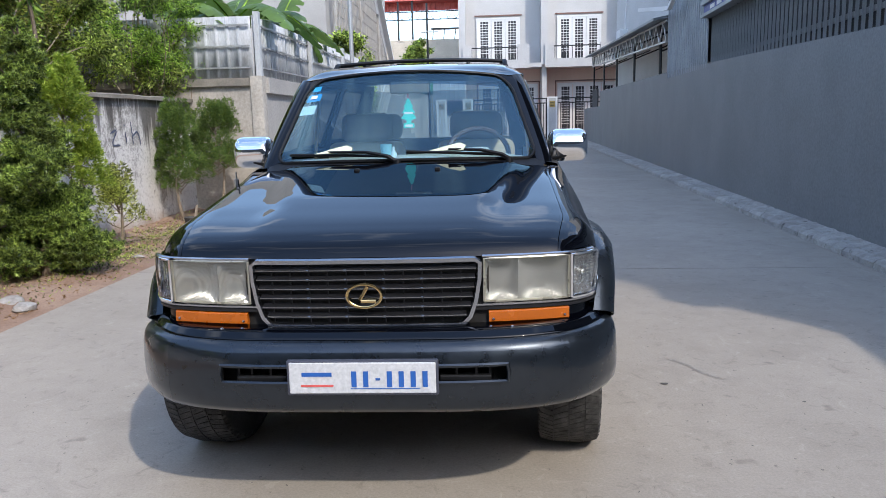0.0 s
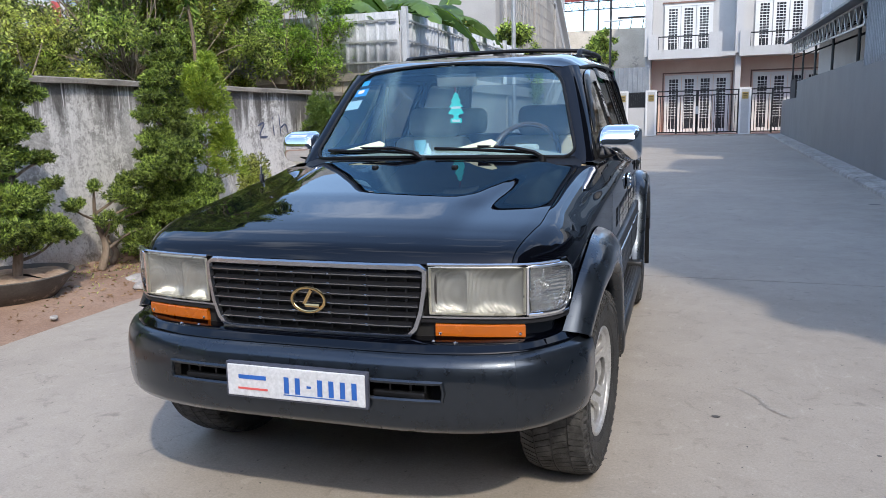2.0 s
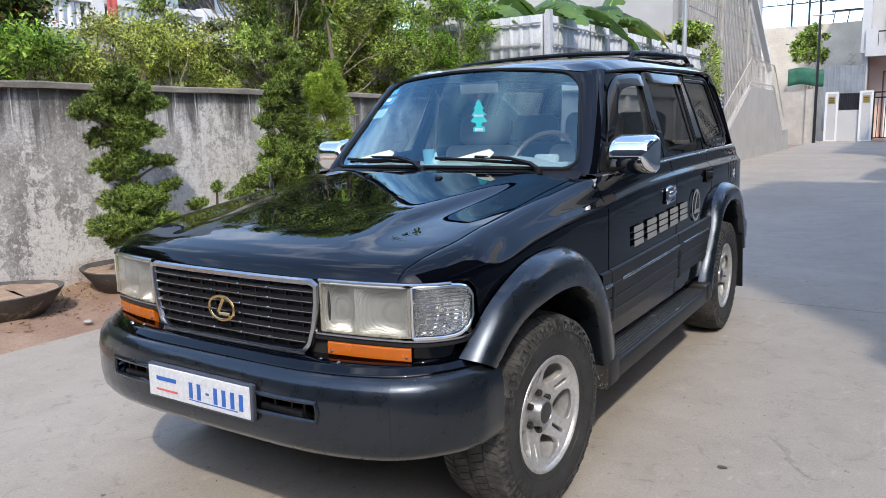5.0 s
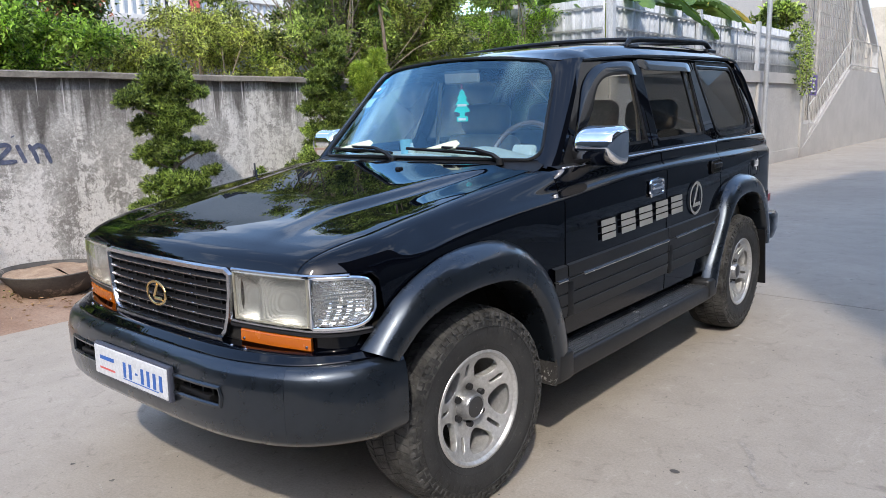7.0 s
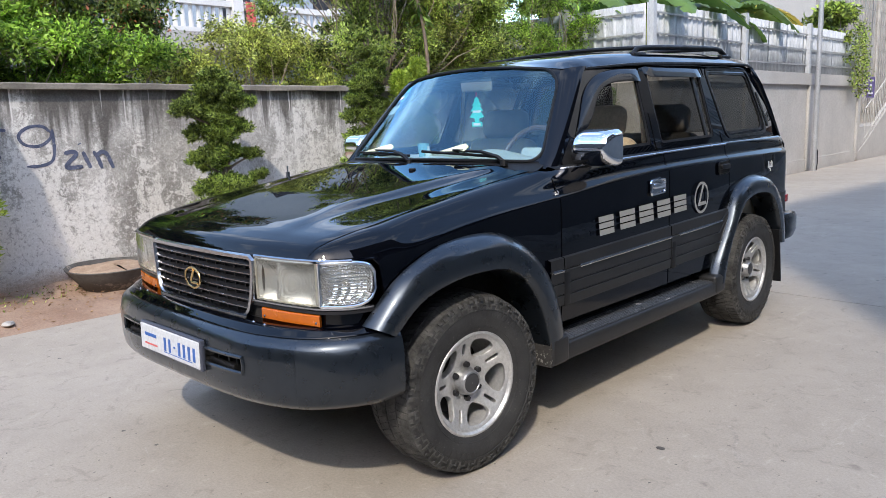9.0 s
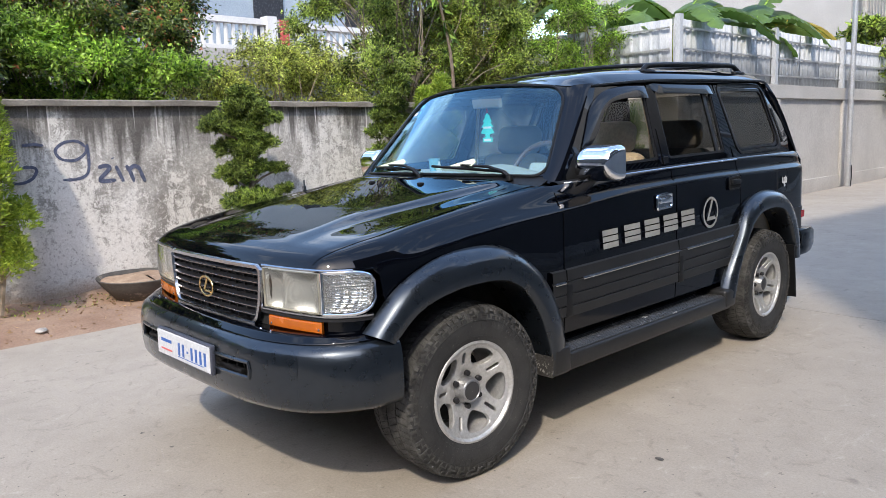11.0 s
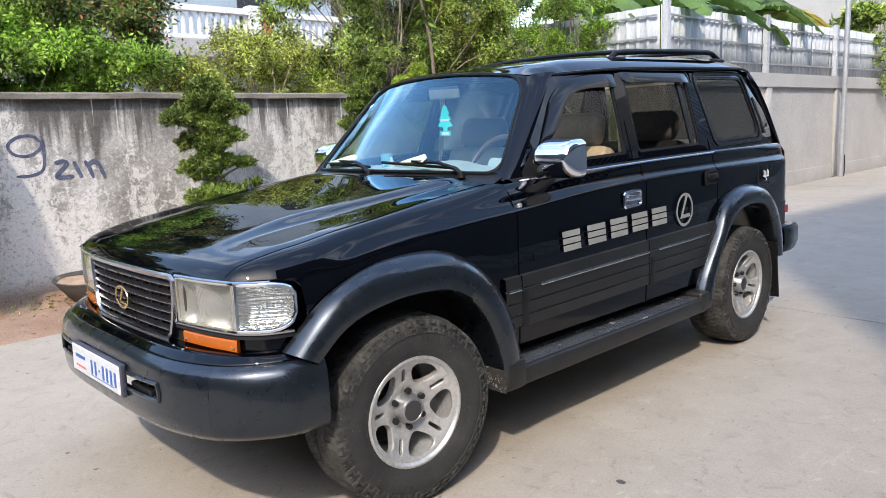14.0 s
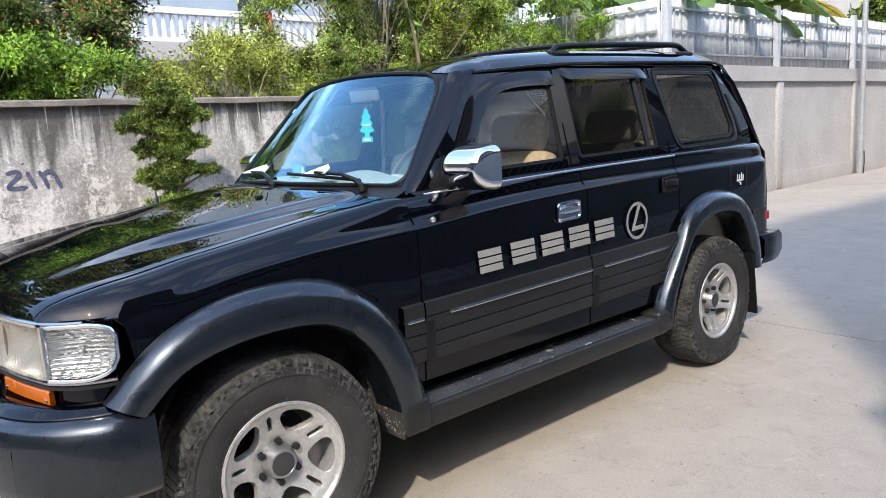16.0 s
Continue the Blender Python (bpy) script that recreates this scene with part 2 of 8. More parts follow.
M_kerb = surface("kerb_concrete", (0.30, 0.275, 0.245), (0.44, 0.41, 0.37), 5.5, 55, 0.92, bump=0.7, spots=((0.17, 0.15, 0.13), 9, 0.60), vary=0.10, rand="object")
M_zinc = surface("zinc_sheet", (0.36, 0.375, 0.39), (0.50, 0.515, 0.53), 1.2, 30, 0.72, metal=0.0, bump=0.03, spots=((0.34, 0.33, 0.33), 2.2, 0.66), stretch=(2, 2, 0.5))
M_zincdark = surface("weathered_grey_sheet", (0.22, 0.235, 0.25), (0.30, 0.315, 0.33), 1.5, 30, 0.5, metal=0.3, bump=0.03)
M_steel = surface("galvanised_steel", (0.42, 0.42, 0.42), (0.52, 0.52, 0.52), 3, 40, 0.45, metal=0.6, bump=0.04)
M_white = surface("white_paint", (0.64, 0.63, 0.61), (0.71, 0.70, 0.69), 0.7, 30, 0.6, bump=0.04)
M_greyhouse = surface("light_grey_paint", (0.43, 0.42, 0.41), (0.49, 0.48, 0.47), 0.7, 30, 0.7, bump=0.04)
M_pink = surface("peach_paint", (0.66, 0.49, 0.40), (0.72, 0.55, 0.46), 0.9, 30, 0.7, bump=0.04)
M_black = plain("black_gloss_metal", (0.015, 0.015, 0.017), 0.4, 0.2)
M_louver = plain("dark_window_grille", (0.03, 0.03, 0.035), 0.25)
M_terracotta = surface("floor_tile_pink", (0.55, 0.30, 0.24), (0.62, 0.36, 0.29), 3, 40, 0.5, bump=0.05)
M_redroof = surface("red_roof_sheet", (0.45, 0.07, 0.06), (0.55, 0.11, 0.09), 1.5, 30, 0.5, bump=0.03)
M_bark = surface("bark", (0.16, 0.115, 0.08), (0.28, 0.22, 0.165), 9, 60, 0.95, bump=0.6, stretch=(1, 1, 0.3))
M_twig = surface("dry_twig", (0.22, 0.17, 0.12), (0.34, 0.28, 0.21), 8, 60, 0.95, bump=0.4)
M_podo = leafy("podocarpus_needles", (0.034, 0.070, 0.018), (0.48, 0.61, 0.13), 0.28, 0.36, 0.5)
M_thuja = leafy("thuja_sprays", (0.20, 0.30, 0.040), (0.52, 0.62, 0.090), 0.55, 0.45)
M_thuja_d = leafy("dark_thuja_sprays", (0.085, 0.155, 0.034), (0.22, 0.30, 0.060), 0.55, 0.40)
M_bush = leafy("bush_leaves", (0.055, 0.102, 0.024), (0.70, 0.84, 0.19), 0.30, 0.56, 0.6)
M_bushb = leafy("bright_bush_leaves", (0.060, 0.140, 0.018), (0.56, 0.80, 0.13), 0.32, 0.52, 0.6)
M_bushy = leafy("olive_bush_leaves", (0.115, 0.145, 0.030), (0.84, 0.90, 0.22), 0.36, 0.56, 0.6)
M_bushd = leafy("dark_tree_leaves", (0.020, 0.045, 0.012), (0.30, 0.40, 0.085), 0.28, 0.40, 0.6)
M_dry = leafy("dry_leaves", (0.22, 0.13, 0.07), (0.42, 0.28, 0.16), 0.8, 0.2)
M_orange = leafy("orange_leaves", (0.55, 0.14, 0.06), (0.72, 0.30, 0.15), 0.5, 0.35)
M_banana = leafy("banana_leaf", (0.075, 0.145, 0.030), (0.16, 0.26, 0.060), 0.35, 0.4, 0.25)
M_bananay = leafy("yellowing_banana_leaf", (0.45, 0.36, 0.06), (0.62, 0.46, 0.08), 0.5, 0.4)
M_bowl = surface("grey_fibre_bowl", (0.048, 0.044, 0.041), (0.105, 0.097, 0.088), 3.5, 45, 0.8, bump=0.25, spots=((0.25, 0.22, 0.19), 5, 0.63))
M_soil = surface("dry_soil", (0.28, 0.19, 0.135), (0.42, 0.31, 0.22), 9, 60, 0.95, bump=0.6)
M_stone = surface("pale_stone", (0.27, 0.25, 0.23), (0.42, 0.40, 0.37), 6, 50, 0.9, bump=0.4)
M_blue = surface("blue_spray_paint", (0.048, 0.060, 0.110), (0.105, 0.120, 0.185), 14, 80, 0.8, bump=0.2, spots=((0.28, 0.28, 0.295), 38, 0.61))


# ---- mesh helpers ----
def link(name, me, material, parent=None, label="", smooth=None):
    me.materials.append(material)
    ob = new(name, me)
    if parent:
        ob.parent = parent
    if smooth is not None:
        me.shade_smooth()
        me.set_sharp_from_angle(angle=radians(smooth))
    return tagged(ob, label)


def shape(name, verts, faces, material, parent=None, label="", smooth=None):
    me = bpy.data.meshes.new(name)
    me.from_pydata([tuple(v) for v in verts], [], [tuple(f) for f in faces])
    me.update()
    return link(name, me, material, parent, label, smooth)


def part(name, bm, material, parent=None, label="", smooth=None):
    """Links a bmesh as one mesh object under a thing or a part."""
    me = bpy.data.meshes.new(name)
    bmesh.ops.recalc_face_normals(bm, faces=bm.faces)
    bm.to_mesh(me)
    bm.free()
    return link(name, me, material, parent, label, smooth)


def thing(name, label, category, group="", kind=""):
    return tagged(new(name), label, category, group, kind)


def box(bm, x0, x1, y0, y1, z0, z1, m=None):
    vs = [bm.verts.new((x, y, z)) for x in (x0, x1) for y in (y0, y1) for z in (z0, z1)]
    if m:
        for v in vs:
            v.co = m @ v.co
    for f in ((0, 1, 3, 2), (4, 6, 7, 5), (0, 4, 5, 1), (2, 3, 7, 6), (0, 2, 6, 4), (1, 5, 7, 3)):
        bm.faces.new([vs[i] for i in f])
    return vs


def rbox(bm, x0, x1, y0, y1, z0, z1, r=0.01, seg=2, m=None):
    """A box with rounded edges."""
    b = bmesh.new()
    box(b, x0, x1, y0, y1, z0, z1)
    bmesh.ops.recalc_face_normals(b, faces=b.faces)
    bmesh.ops.bevel(b, geom=list(b.edges), offset=r, segments=seg, affect="EDGES", profile=0.5)
    join(bm, b, m)


def join(bm, b, m=None):
    vs = {}
    for v in b.verts:
        vs[v] = bm.verts.new(m @ v.co if m else v.co)
    for f in b.faces:
        bm.faces.new([vs[v] for v in f.verts])
    b.free()


def tube(bm, pts, radii, seg=8, cap=True):
    """A tube through points; radii: one number or one a point."""
    pts = [Vector(p) for p in pts]
    if not hasattr(radii, "__len__"):
        radii = [radii] * len(pts)
    rings = []
    for i, p in enumerate(pts):
        d = (pts[min(i + 1, len(pts) - 1)] - pts[max(i - 1, 0)]).normalized()
        a = d.orthogonal().normalized() if i == 0 else (a - d * a.dot(d)).normalized()
        b = d.cross(a)
        rings.append([bm.verts.new(p + (a * math.cos(2 * math.pi * k / seg) + b * math.sin(2 * math.pi * k / seg)) * radii[i]) for k in range(seg)])
    for r, s in zip(rings, rings[1:]):
        for k in range(seg):
            bm.faces.new((r[k], r[(k + 1) % seg], s[(k + 1) % seg], s[k]))
    if cap:
        bm.faces.new(rings[0][::-1])
        bm.faces.new(rings[-1])


def loft(bm, rows, close=False):
    """Quads between rows of points of equal length."""
    vs = [[bm.verts.new(p) for p in r] for r in rows]
    for r, s in zip(vs, vs[1:]):
        k = len(r)
        for i in range(k if close else k - 1):
            bm.faces.new((r[i], r[(i + 1) % k], s[(i + 1) % k], s[i]))
    return vs


def smooth_line(pts, n):
    """n points evenly along a Catmull-Rom line through pts."""
    P = [np.array(p, float) for p in pts]
    P = [2 * P[0] - P[1]] + P + [2 * P[-1] - P[-2]]
    out = []
    for i in range(1, len(P) - 2):
        a, b, c, d = P[i - 1:i + 3]
        for t in np.linspace(0, 1, 24, endpoint=False):
            out.append(0.5 * (2 * b + (c - a) * t + (2 * a - 5 * b + 4 * c - d) * t * t + (3 * b - a - 3 * c + d) * t ** 3))
    out.append(P[-2])
    out = np.array(out)
    s = np.r_[0, np.cumsum(np.linalg.norm(np.diff(out, axis=0), axis=1))]
    u = np.linspace(0, s[-1], n)
    return [tuple(np.interp(k, s, out[:, j]) for j in range(out.shape[1])) for k in u]


def leaves(name, base, way, length, width, material, parent=None, fold=0.25, label="", kind=""):
    """One mesh of many small leaves: base points, directions, sizes (arrays)."""
    base, way = np.asarray(base, float), np.asarray(way, float)
    way = way / np.maximum(np.linalg.norm(way, axis=1, keepdims=True), 1e-6)
    k = len(base)
    rnd = np.random.normal(size=(k, 3))
    side = np.cross(way, rnd)
    side /= np.maximum(np.linalg.norm(side, axis=1, keepdims=True), 1e-6)
    up = np.cross(side, way)
    L, W = np.asarray(length, float).reshape(-1, 1), np.asarray(width, float).reshape(-1, 1)
    mid = base + way * L * 0.45
    v = np.stack([base, mid + side * W / 2 + up * W * fold, base + way * L - up * L * 0.08, mid - side * W / 2 + up * W * fold], axis=1).reshape(-1, 3)
    me = bpy.data.meshes.new(name)
    me.vertices.add(4 * k)
    me.vertices.foreach_set("co", v.astype(np.float32).ravel())
    idx = (np.arange(k)[:, None] * 4 + np.array([0, 1, 2, 0, 2, 3])).ravel()
    me.loops.add(6 * k)
    me.loops.foreach_set("vertex_index", idx.astype(np.int32))
    me.polygons.add(2 * k)
    me.polygons.foreach_set("loop_start", (np.arange(2 * k) * 3).astype(np.int32))
    me.update(calc_edges=True)
    me.validate()
    ob = link(name, me, material, parent, label)
    return tagged(ob, kind=kind)

# ---- ground, slabs, earth strip ----
LEFT = -4.57          # face of the old plaster wall
EDGE = -3.15          # edge of the concrete
KERB = lambda y: 3.80 + 0.045 * y   # foot of the kerb on the other side
WALLR = lambda y: 4.08 + 0.053 * y  # face of the dark grey wall

ground = shape("ground", [(-400, -400, -0.06), (400, -400, -0.06), (400, 400, -0.06), (-400, 400, -0.06)], [(0, 1, 2, 3)], M_dirt)
tagged(ground, "bare reddish earth around the concrete lane", "ground", kind="structure")

road = tagged(new("road"), "pale worn concrete lane cast in bays with straight joints", "road", kind="structure")
joints = [-30, -15, -5.2, 4.86, 14.9, 24.9, 34.9, 44.6]
for i, (a, b) in enumerate(zip(joints, joints[1:])):
    bm = bmesh.new()
    g = 0.006
    # the joint across the lane runs slightly askew
    sk = lambda x: -0.06 * x
    lx = EDGE if a < 21 else -3.3
    pts = [(lx, a + g), (KERB(a) + 0.3, a + g + sk(4)), (KERB(b) + 0.3, b - g + sk(4)), (lx, b - g)]
    top = [bm.verts.new((x, y, 0)) for x, y in pts]
    bot = [bm.verts.new((x, y, -0.12)) for x, y in pts]
    bm.faces.new(top)
    for k in range(4):
        bm.faces.new((top[k], top[k - 1], bot[k - 1], bot[k]))
    part("slab", bm, M_slab, road)
# the cross lane in front of the houses
bm = bmesh.new()
box(bm, -40, 45, 44.62, 60, -0.12, -0.002)
part("slab", bm, M_slab, road)

# earth strip along the wall, uneven
nx, ny = 26, 260
vs, fs = [], []
for j in range(ny + 1):
    y = -6 + 16.3 * j / ny
    for i in range(nx + 1):
        x = LEFT - 0.05 + (EDGE + 0.05 - LEFT + 0.05) * i / nx
        e = max(0.0, min(1.0, (EDGE - x) / 0.5))
        z = -0.012 + e * (0.045 + 0.05 * noise.noise((x * 0.9, y * 0.9, 0)) + 0.022 * noise.noise((x * 5, y * 5, 2)) + 0.01 * noise.noise((x * 17, y * 17, 4)))
        z += 0.05 * max(0, (LEFT + 0.35 - x) / 0.35)
        x2 = x + (0.05 * noise.noise((0, y * 2.2, 7)) if i == nx else 0)
        vs.append((x2, y, z))
for j in range(ny):
    for i in range(nx):
        a = j * (nx + 1) + i
        fs.append((a, a + 1, a + nx + 2, a + nx + 1))
strip = shape("earth_strip", vs, fs, M_dirt, smooth=60)
tagged(strip, "strip of trodden red earth between slab and wall", "earth", kind="structure")

# small stones, fallen leaves and low weeds on the strip
rng = np.random.default_rng(5)


def stone(x, y, r, z=0.03, flat=0.5):
    bm = bmesh.new()
    bmesh.ops.create_icosphere(bm, subdivisions=2, radius=r)
    s = rng.uniform(0, 50)
    for v in bm.verts:
        k = 1 + 0.35 * noise.noise(v.co / r * 1.2 + Vector((s, 0, 0)))
        v.co = Vector((v.co.x * k * 1.3, v.co.y * k, v.co.z * k * flat))
    o = part("stone", bm, M_stone, smooth=40)
    o.matrix_basis = pose(x, y, z, 0, 0, rng.uniform(0, 360))
    return tagged(o, "flat pale broken stone lying on the red earth", "stone", "stones on the earth strip")


for x, y, r in ((-3.62, 3.5, 0.10), (-3.36, 3.28, 0.09), (-3.9, 4.9, 0.07), (-3.5, 5.6, 0.05), (-3.42, 0.3, 0.045), (-3.7, -0.2, 0.05), (-3.9, 3.05, 0.06), (-3.3, 2.2, 0.03), (-4.1, 5.9, 0.08), (-3.33, 1.62, 0.03)):
    stone(x, y, r)


def scatter(k, x0, x1, y0, y1):
    x, y = rng.uniform(x0, x1, k), rng.uniform(y0, y1, k)
    keep = np.array([noise.noise((a * 1.1, b * 0.8, 9)) > -0.15 + 0.5 * rng.uniform(-1, 1) for a, b in zip(x, y)])
    return x[keep], y[keep]


def zearth(x, y):
    e = max(0.0, min(1.0, (EDGE - x) / 0.5))
    return -0.012 + e * (0.045 + 0.05 * noise.noise((x * 0.9, y * 0.9, 0)) + 0.022 * noise.noise((x * 5, y * 5, 2))) + 0.05 * max(0, (LEFT + 0.35 - x) / 0.35)


x, y = scatter(3200, LEFT + 0.05, EDGE - 0.1, -3, 10)
b = np.stack([x, y, [zearth(p, q) + 0.012 for p, q in zip(x, y)]], 1)
w = np.stack([rng.normal(size=len(x)), rng.normal(size=len(x)), rng.uniform(-0.05, 0.25, len(x))], 1)
leaves("leaf_litter", b, w, rng.uniform(0.02, 0.06, len(x)), rng.uniform(0.008, 0.022, len(x)), M_dry, label="dry brown leaves and twigs scattered on earth", kind="stuff")["category"] = "leaf litter"
x, y = rng.normal(-3.75, 0.22, 2600), rng.normal(6.2, 1.3, 2600)
x2, y2 = rng.normal(-4.3, 0.15, 1200), rng.uniform(-1, 9.8, 1200)
x, y = np.r_[x, x2], np.r_[y, y2]
ok = (x < EDGE - 0.05) & (x > LEFT + 0.05) & (y < 10)
x, y = x[ok], y[ok]
b = np.stack([x, y, [zearth(p, q) for p, q in zip(x, y)]], 1)
w = np.stack([rng.normal(size=len(x)), rng.normal(size=len(x)), rng.uniform(0.3, 1.5, len(x))], 1)
leaves("weeds", b, w, rng.uniform(0.02, 0.05, len(x)), rng.uniform(0.006, 0.014, len(x)), M_bush, label="low green weeds creeping over the earth", kind="stuff")["category"] = "weeds"

# hairline crack, joint dirt and specks on the slab
M_speck = surface("oil_speck", (0.075, 0.067, 0.060), (0.15, 0.134, 0.118), 8, 60, 0.8, bump=0.1)
bm = bmesh.new()
for k in range(760):
    px, py = rng.uniform(-3.0, 4.2), rng.uniform(-2.2, 9)
    if rng.uniform() < 0.35:
        px, py = rng.normal(0.6, 0.8), rng.normal(-0.7, 0.5)
    r = rng.uniform(0.0025, 0.0065) if rng.uniform() < 0.93 else rng.uniform(0.008, 0.013)
    el, ang = rng.uniform(0.35, 1.0), rng.uniform(0, math.pi)
    m = bm.verts
    rim = [(r * rng.uniform(0.6, 1.5) * math.cos(a), r * el * rng.uniform(0.6, 1.5) * math.sin(a)) for a in np.linspace(0, 2 * math.pi, 8)[:-1]]
    pts = [m.new((px + u * math.cos(ang) - v * math.sin(ang), py + u * math.sin(ang) + v * math.cos(ang), 0.003)) for u, v in rim]
    bm.faces.new(pts)
for px, py, r in ((1.41, 1.523, 0.022), (4.0, 10.5, 0.09)):
    bm.faces.new([bm.verts.new((px + r * math.cos(a), py + 0.7 * r * math.sin(a), 0.0035)) for a in np.linspace(0, 2 * math.pi, 11)[:-1]])
tagged(part("slab_specks", bm, M_speck), "dark grit and oil specks on the slab", "specks", kind="stuff")
M_stain = surface("damp_scuff", (0.245, 0.216, 0.184), (0.33, 0.293, 0.25), 20, 80, 0.7, bump=0.1)
bm = bmesh.new()
for path, wd in (([(1.53, 1.95), (1.62, 1.83), (1.66, 1.70), (1.74, 1.60)], 0.018), ([(0.42, -0.35), (0.62, -0.22)], 0.014), ([(-0.42, 0.02), (-0.30, -0.02)], 0.010)):
    line = smooth_line(path, 14)
    loft(bm, [[(px - wd * (0.6 + 0.5 * noise.noise((i * 0.9, 3, 0))), py, 0.0028), (px + wd * (0.6 + 0.5 * noise.noise((i * 0.9, 9, 0))), py + wd * 0.4, 0.0028)] for i, (px, py) in enumerate(line)])
tagged(part("slab_scuffs", bm, M_stain), "faint damp scuff marks on the slab", "scuffs", kind="stuff")


# ---- old plaster wall with its coping ----
def wall_box(name, x0, x1, y0, y1, z0, z1, m, label, cat="wall"):
    bm = bmesh.new()
    box(bm, x0, x1, y0, y1, z0, z1)
    return tagged(part(name, bm, m), label, cat, kind="structure")


def rough_coping(name, x0, x1, y0, y1, z0, z1, m, label, parent=None):
    """A coping cast in place: its edges waver."""
    n = max(4, int((y1 - y0) / 0.12))
    rows = []
    for i in range(n + 1):
        y = y0 + (y1 - y0) * i / n
        j = lambda k: 0.008 * noise.noise((y * 2.1, k, 0)) + 0.004 * noise.noise((y * 9, k, 5))
        rows.append([(x0 + j(1), y, z0 + j(2)), (x0 + j(1), y, z1 + j(3)), (x1 - 0.012 + j(4), y, z1 + j(5)), (x1 + j(6), y, z1 - 0.012 + j(5)), (x1 + j(6), y, z0 + j(7))])
    bm = bmesh.new()
    vs = loft(bm, rows, close=True)
    bm.faces.new(vs[0])
    bm.faces.new(vs[-1])
    ob = part(name, bm, m, parent, smooth=30)
    return ob


wall_west = wall_box("wall_west", LEFT - 0.14, LEFT, -24, 10.1, -0.2, 1.872, M_old, "old grey plaster wall with soot streaks and pale flaked patches")
tagged(rough_coping("wall_coping", LEFT - 0.20, LEFT + 0.065, -24, 10.1, 1.872, 1.932, M_coping, ""), "thin weathered concrete coping on the old wall", "coping", kind="structure")

# sprayed scrawl on the wall
strokes = [
    [(1.44, 1.50), (1.36, 1.56), (1.24, 1.55), (1.16, 1.48), (1.20, 1.40), (1.32, 1.38), (1.42, 1.44), (1.45, 1.52)],
    [(1.45, 1.53), (1.45, 1.35), (1.42, 1.24), (1.32, 1.20), (1.20, 1.20)],
    [(1.53, 1.33), (1.60, 1.345), (1.64, 1.32), (1.56, 1.24), (1.54, 1.20), (1.61, 1.195), (1.69, 1.20)],
    [(1.70, 1.34), (1.73, 1.26), (1.76, 1.18)],
    [(1.675, 1.42), (1.68, 1.41)],
    [(1.80, 1.34), (1.84, 1.26), (1.865, 1.17)],
    [(1.83, 1.29), (1.87, 1.33), (1.92, 1.31), (1.95, 1.24), (1.975, 1.165)],
    [(0.88, 1.535), (0.98, 1.54), (1.06, 1.53)],
    [(0.72, 1.20), (0.84, 1.19), (0.94, 1.23), (0.98, 1.31), (0.92, 1.335), (0.80, 1.32)],
]
strokes = [[(y - 0.275, z - (0.05 if i in (2, 3, 4, 5, 6) else 0.02)) for y, z in st] for i, st in enumerate(strokes)]
strokes += [[(7.30, 1.40), (7.48, 1.44), (7.34, 1.26), (7.55, 1.24)], [(7.72, 1.42), (7.74, 1.25)], [(7.70, 1.50), (7.72, 1.52)],
            [(7.90, 1.56), (7.93, 1.24)], [(7.93, 1.36), (8.06, 1.41), (8.13, 1.34), (8.15, 1.21)]]
scrawl = thing("wall_graffiti", "dark blue sprayed scrawl on the old plaster wall", "graffiti")
for n_st, st in enumerate(strokes):
    depth = LEFT + 0.003 + 0.0006 * n_st
    line = smooth_line(st, 5 * len(st))
    bm = bmesh.new()
    rows = []
    for i, (py, pz) in enumerate(line):
        q = line[min(i + 1, len(line) - 1)]
        o = line[max(i - 1, 0)]
        d = Vector((q[0] - o[0], q[1] - o[1])).normalized()
        r = (0.019 if 1.2 < line[0][0] < 1.75 else 0.014) * (1 + 0.25 * noise.noise((i * 0.5, py * 9, 0)))
        r *= min(1.0, 0.55 + 0.25 * min(i, len(line) - 1 - i))
        rows.append([(depth, py - d.y * r, pz + d.x * r), (depth, py + d.y * r, pz - d.x * r)])
    loft(bm, rows)
    part("stroke", bm, M_blue, scrawl)

# ---- corner wall, pillar and the pale wall with the sheet fence ----
W2 = -3.3
wall_box("wall_north", -12.0, W2 - 0.19, 10.1, 10.28, -0.2, 2.12, M_rough, "bare cement wall closing the earth strip")
bm = bmesh.new()
box(bm, -12.0, W2 - 0.19, 10.03, 10.34, 2.12, 2.25)
tagged(part("ledge", bm, M_coping), "projecting cement ledge under the sheet fence", "ledge", kind="structure")
bm = bmesh.new()
rbox(bm, W2 - 0.19, W2 + 0.01, 10.06, 10.30, -0.1, 2.28, 0.008)
tagged(part("pillar", bm, M_rough, smooth=30), "rough cement corner pillar", "pillar", kind="structure")
wall_box("wall_northwest", W2 - 0.17, W2, 10.30, 21.6, -0.2, 2.0, M_wall2, "pale grey rendered boundary wall")
bm = bmesh.new()
box(bm, W2 - 0.2, W2 + 0.07, 10.30, 21.6, 2.0, 2.26)
tagged(part("wall_band", bm, M_wall2), "projecting grey band along the top of the wall", "wall band", kind="structure")
bm = bmesh.new()
box(bm, W2, W2 + 0.035, 10.30, 21.6, -0.1, 0.27)
tagged(part("plinth", bm, M_wall2), "low plinth along the foot of the wall", "plinth", kind="structure")
for y in (13.9, 17.6, 21.5):
    bm = bmesh.new()
    rbox(bm, W2 - 0.02, W2 + 0.055, y - 0.12, y + 0.12, 0.0, 2.0, 0.006)
    tagged(part("pilaster", bm, M_wall2, smooth=30), "flat pilaster on the grey wall", "pilaster", "pilasters of the grey wall", kind="structure")


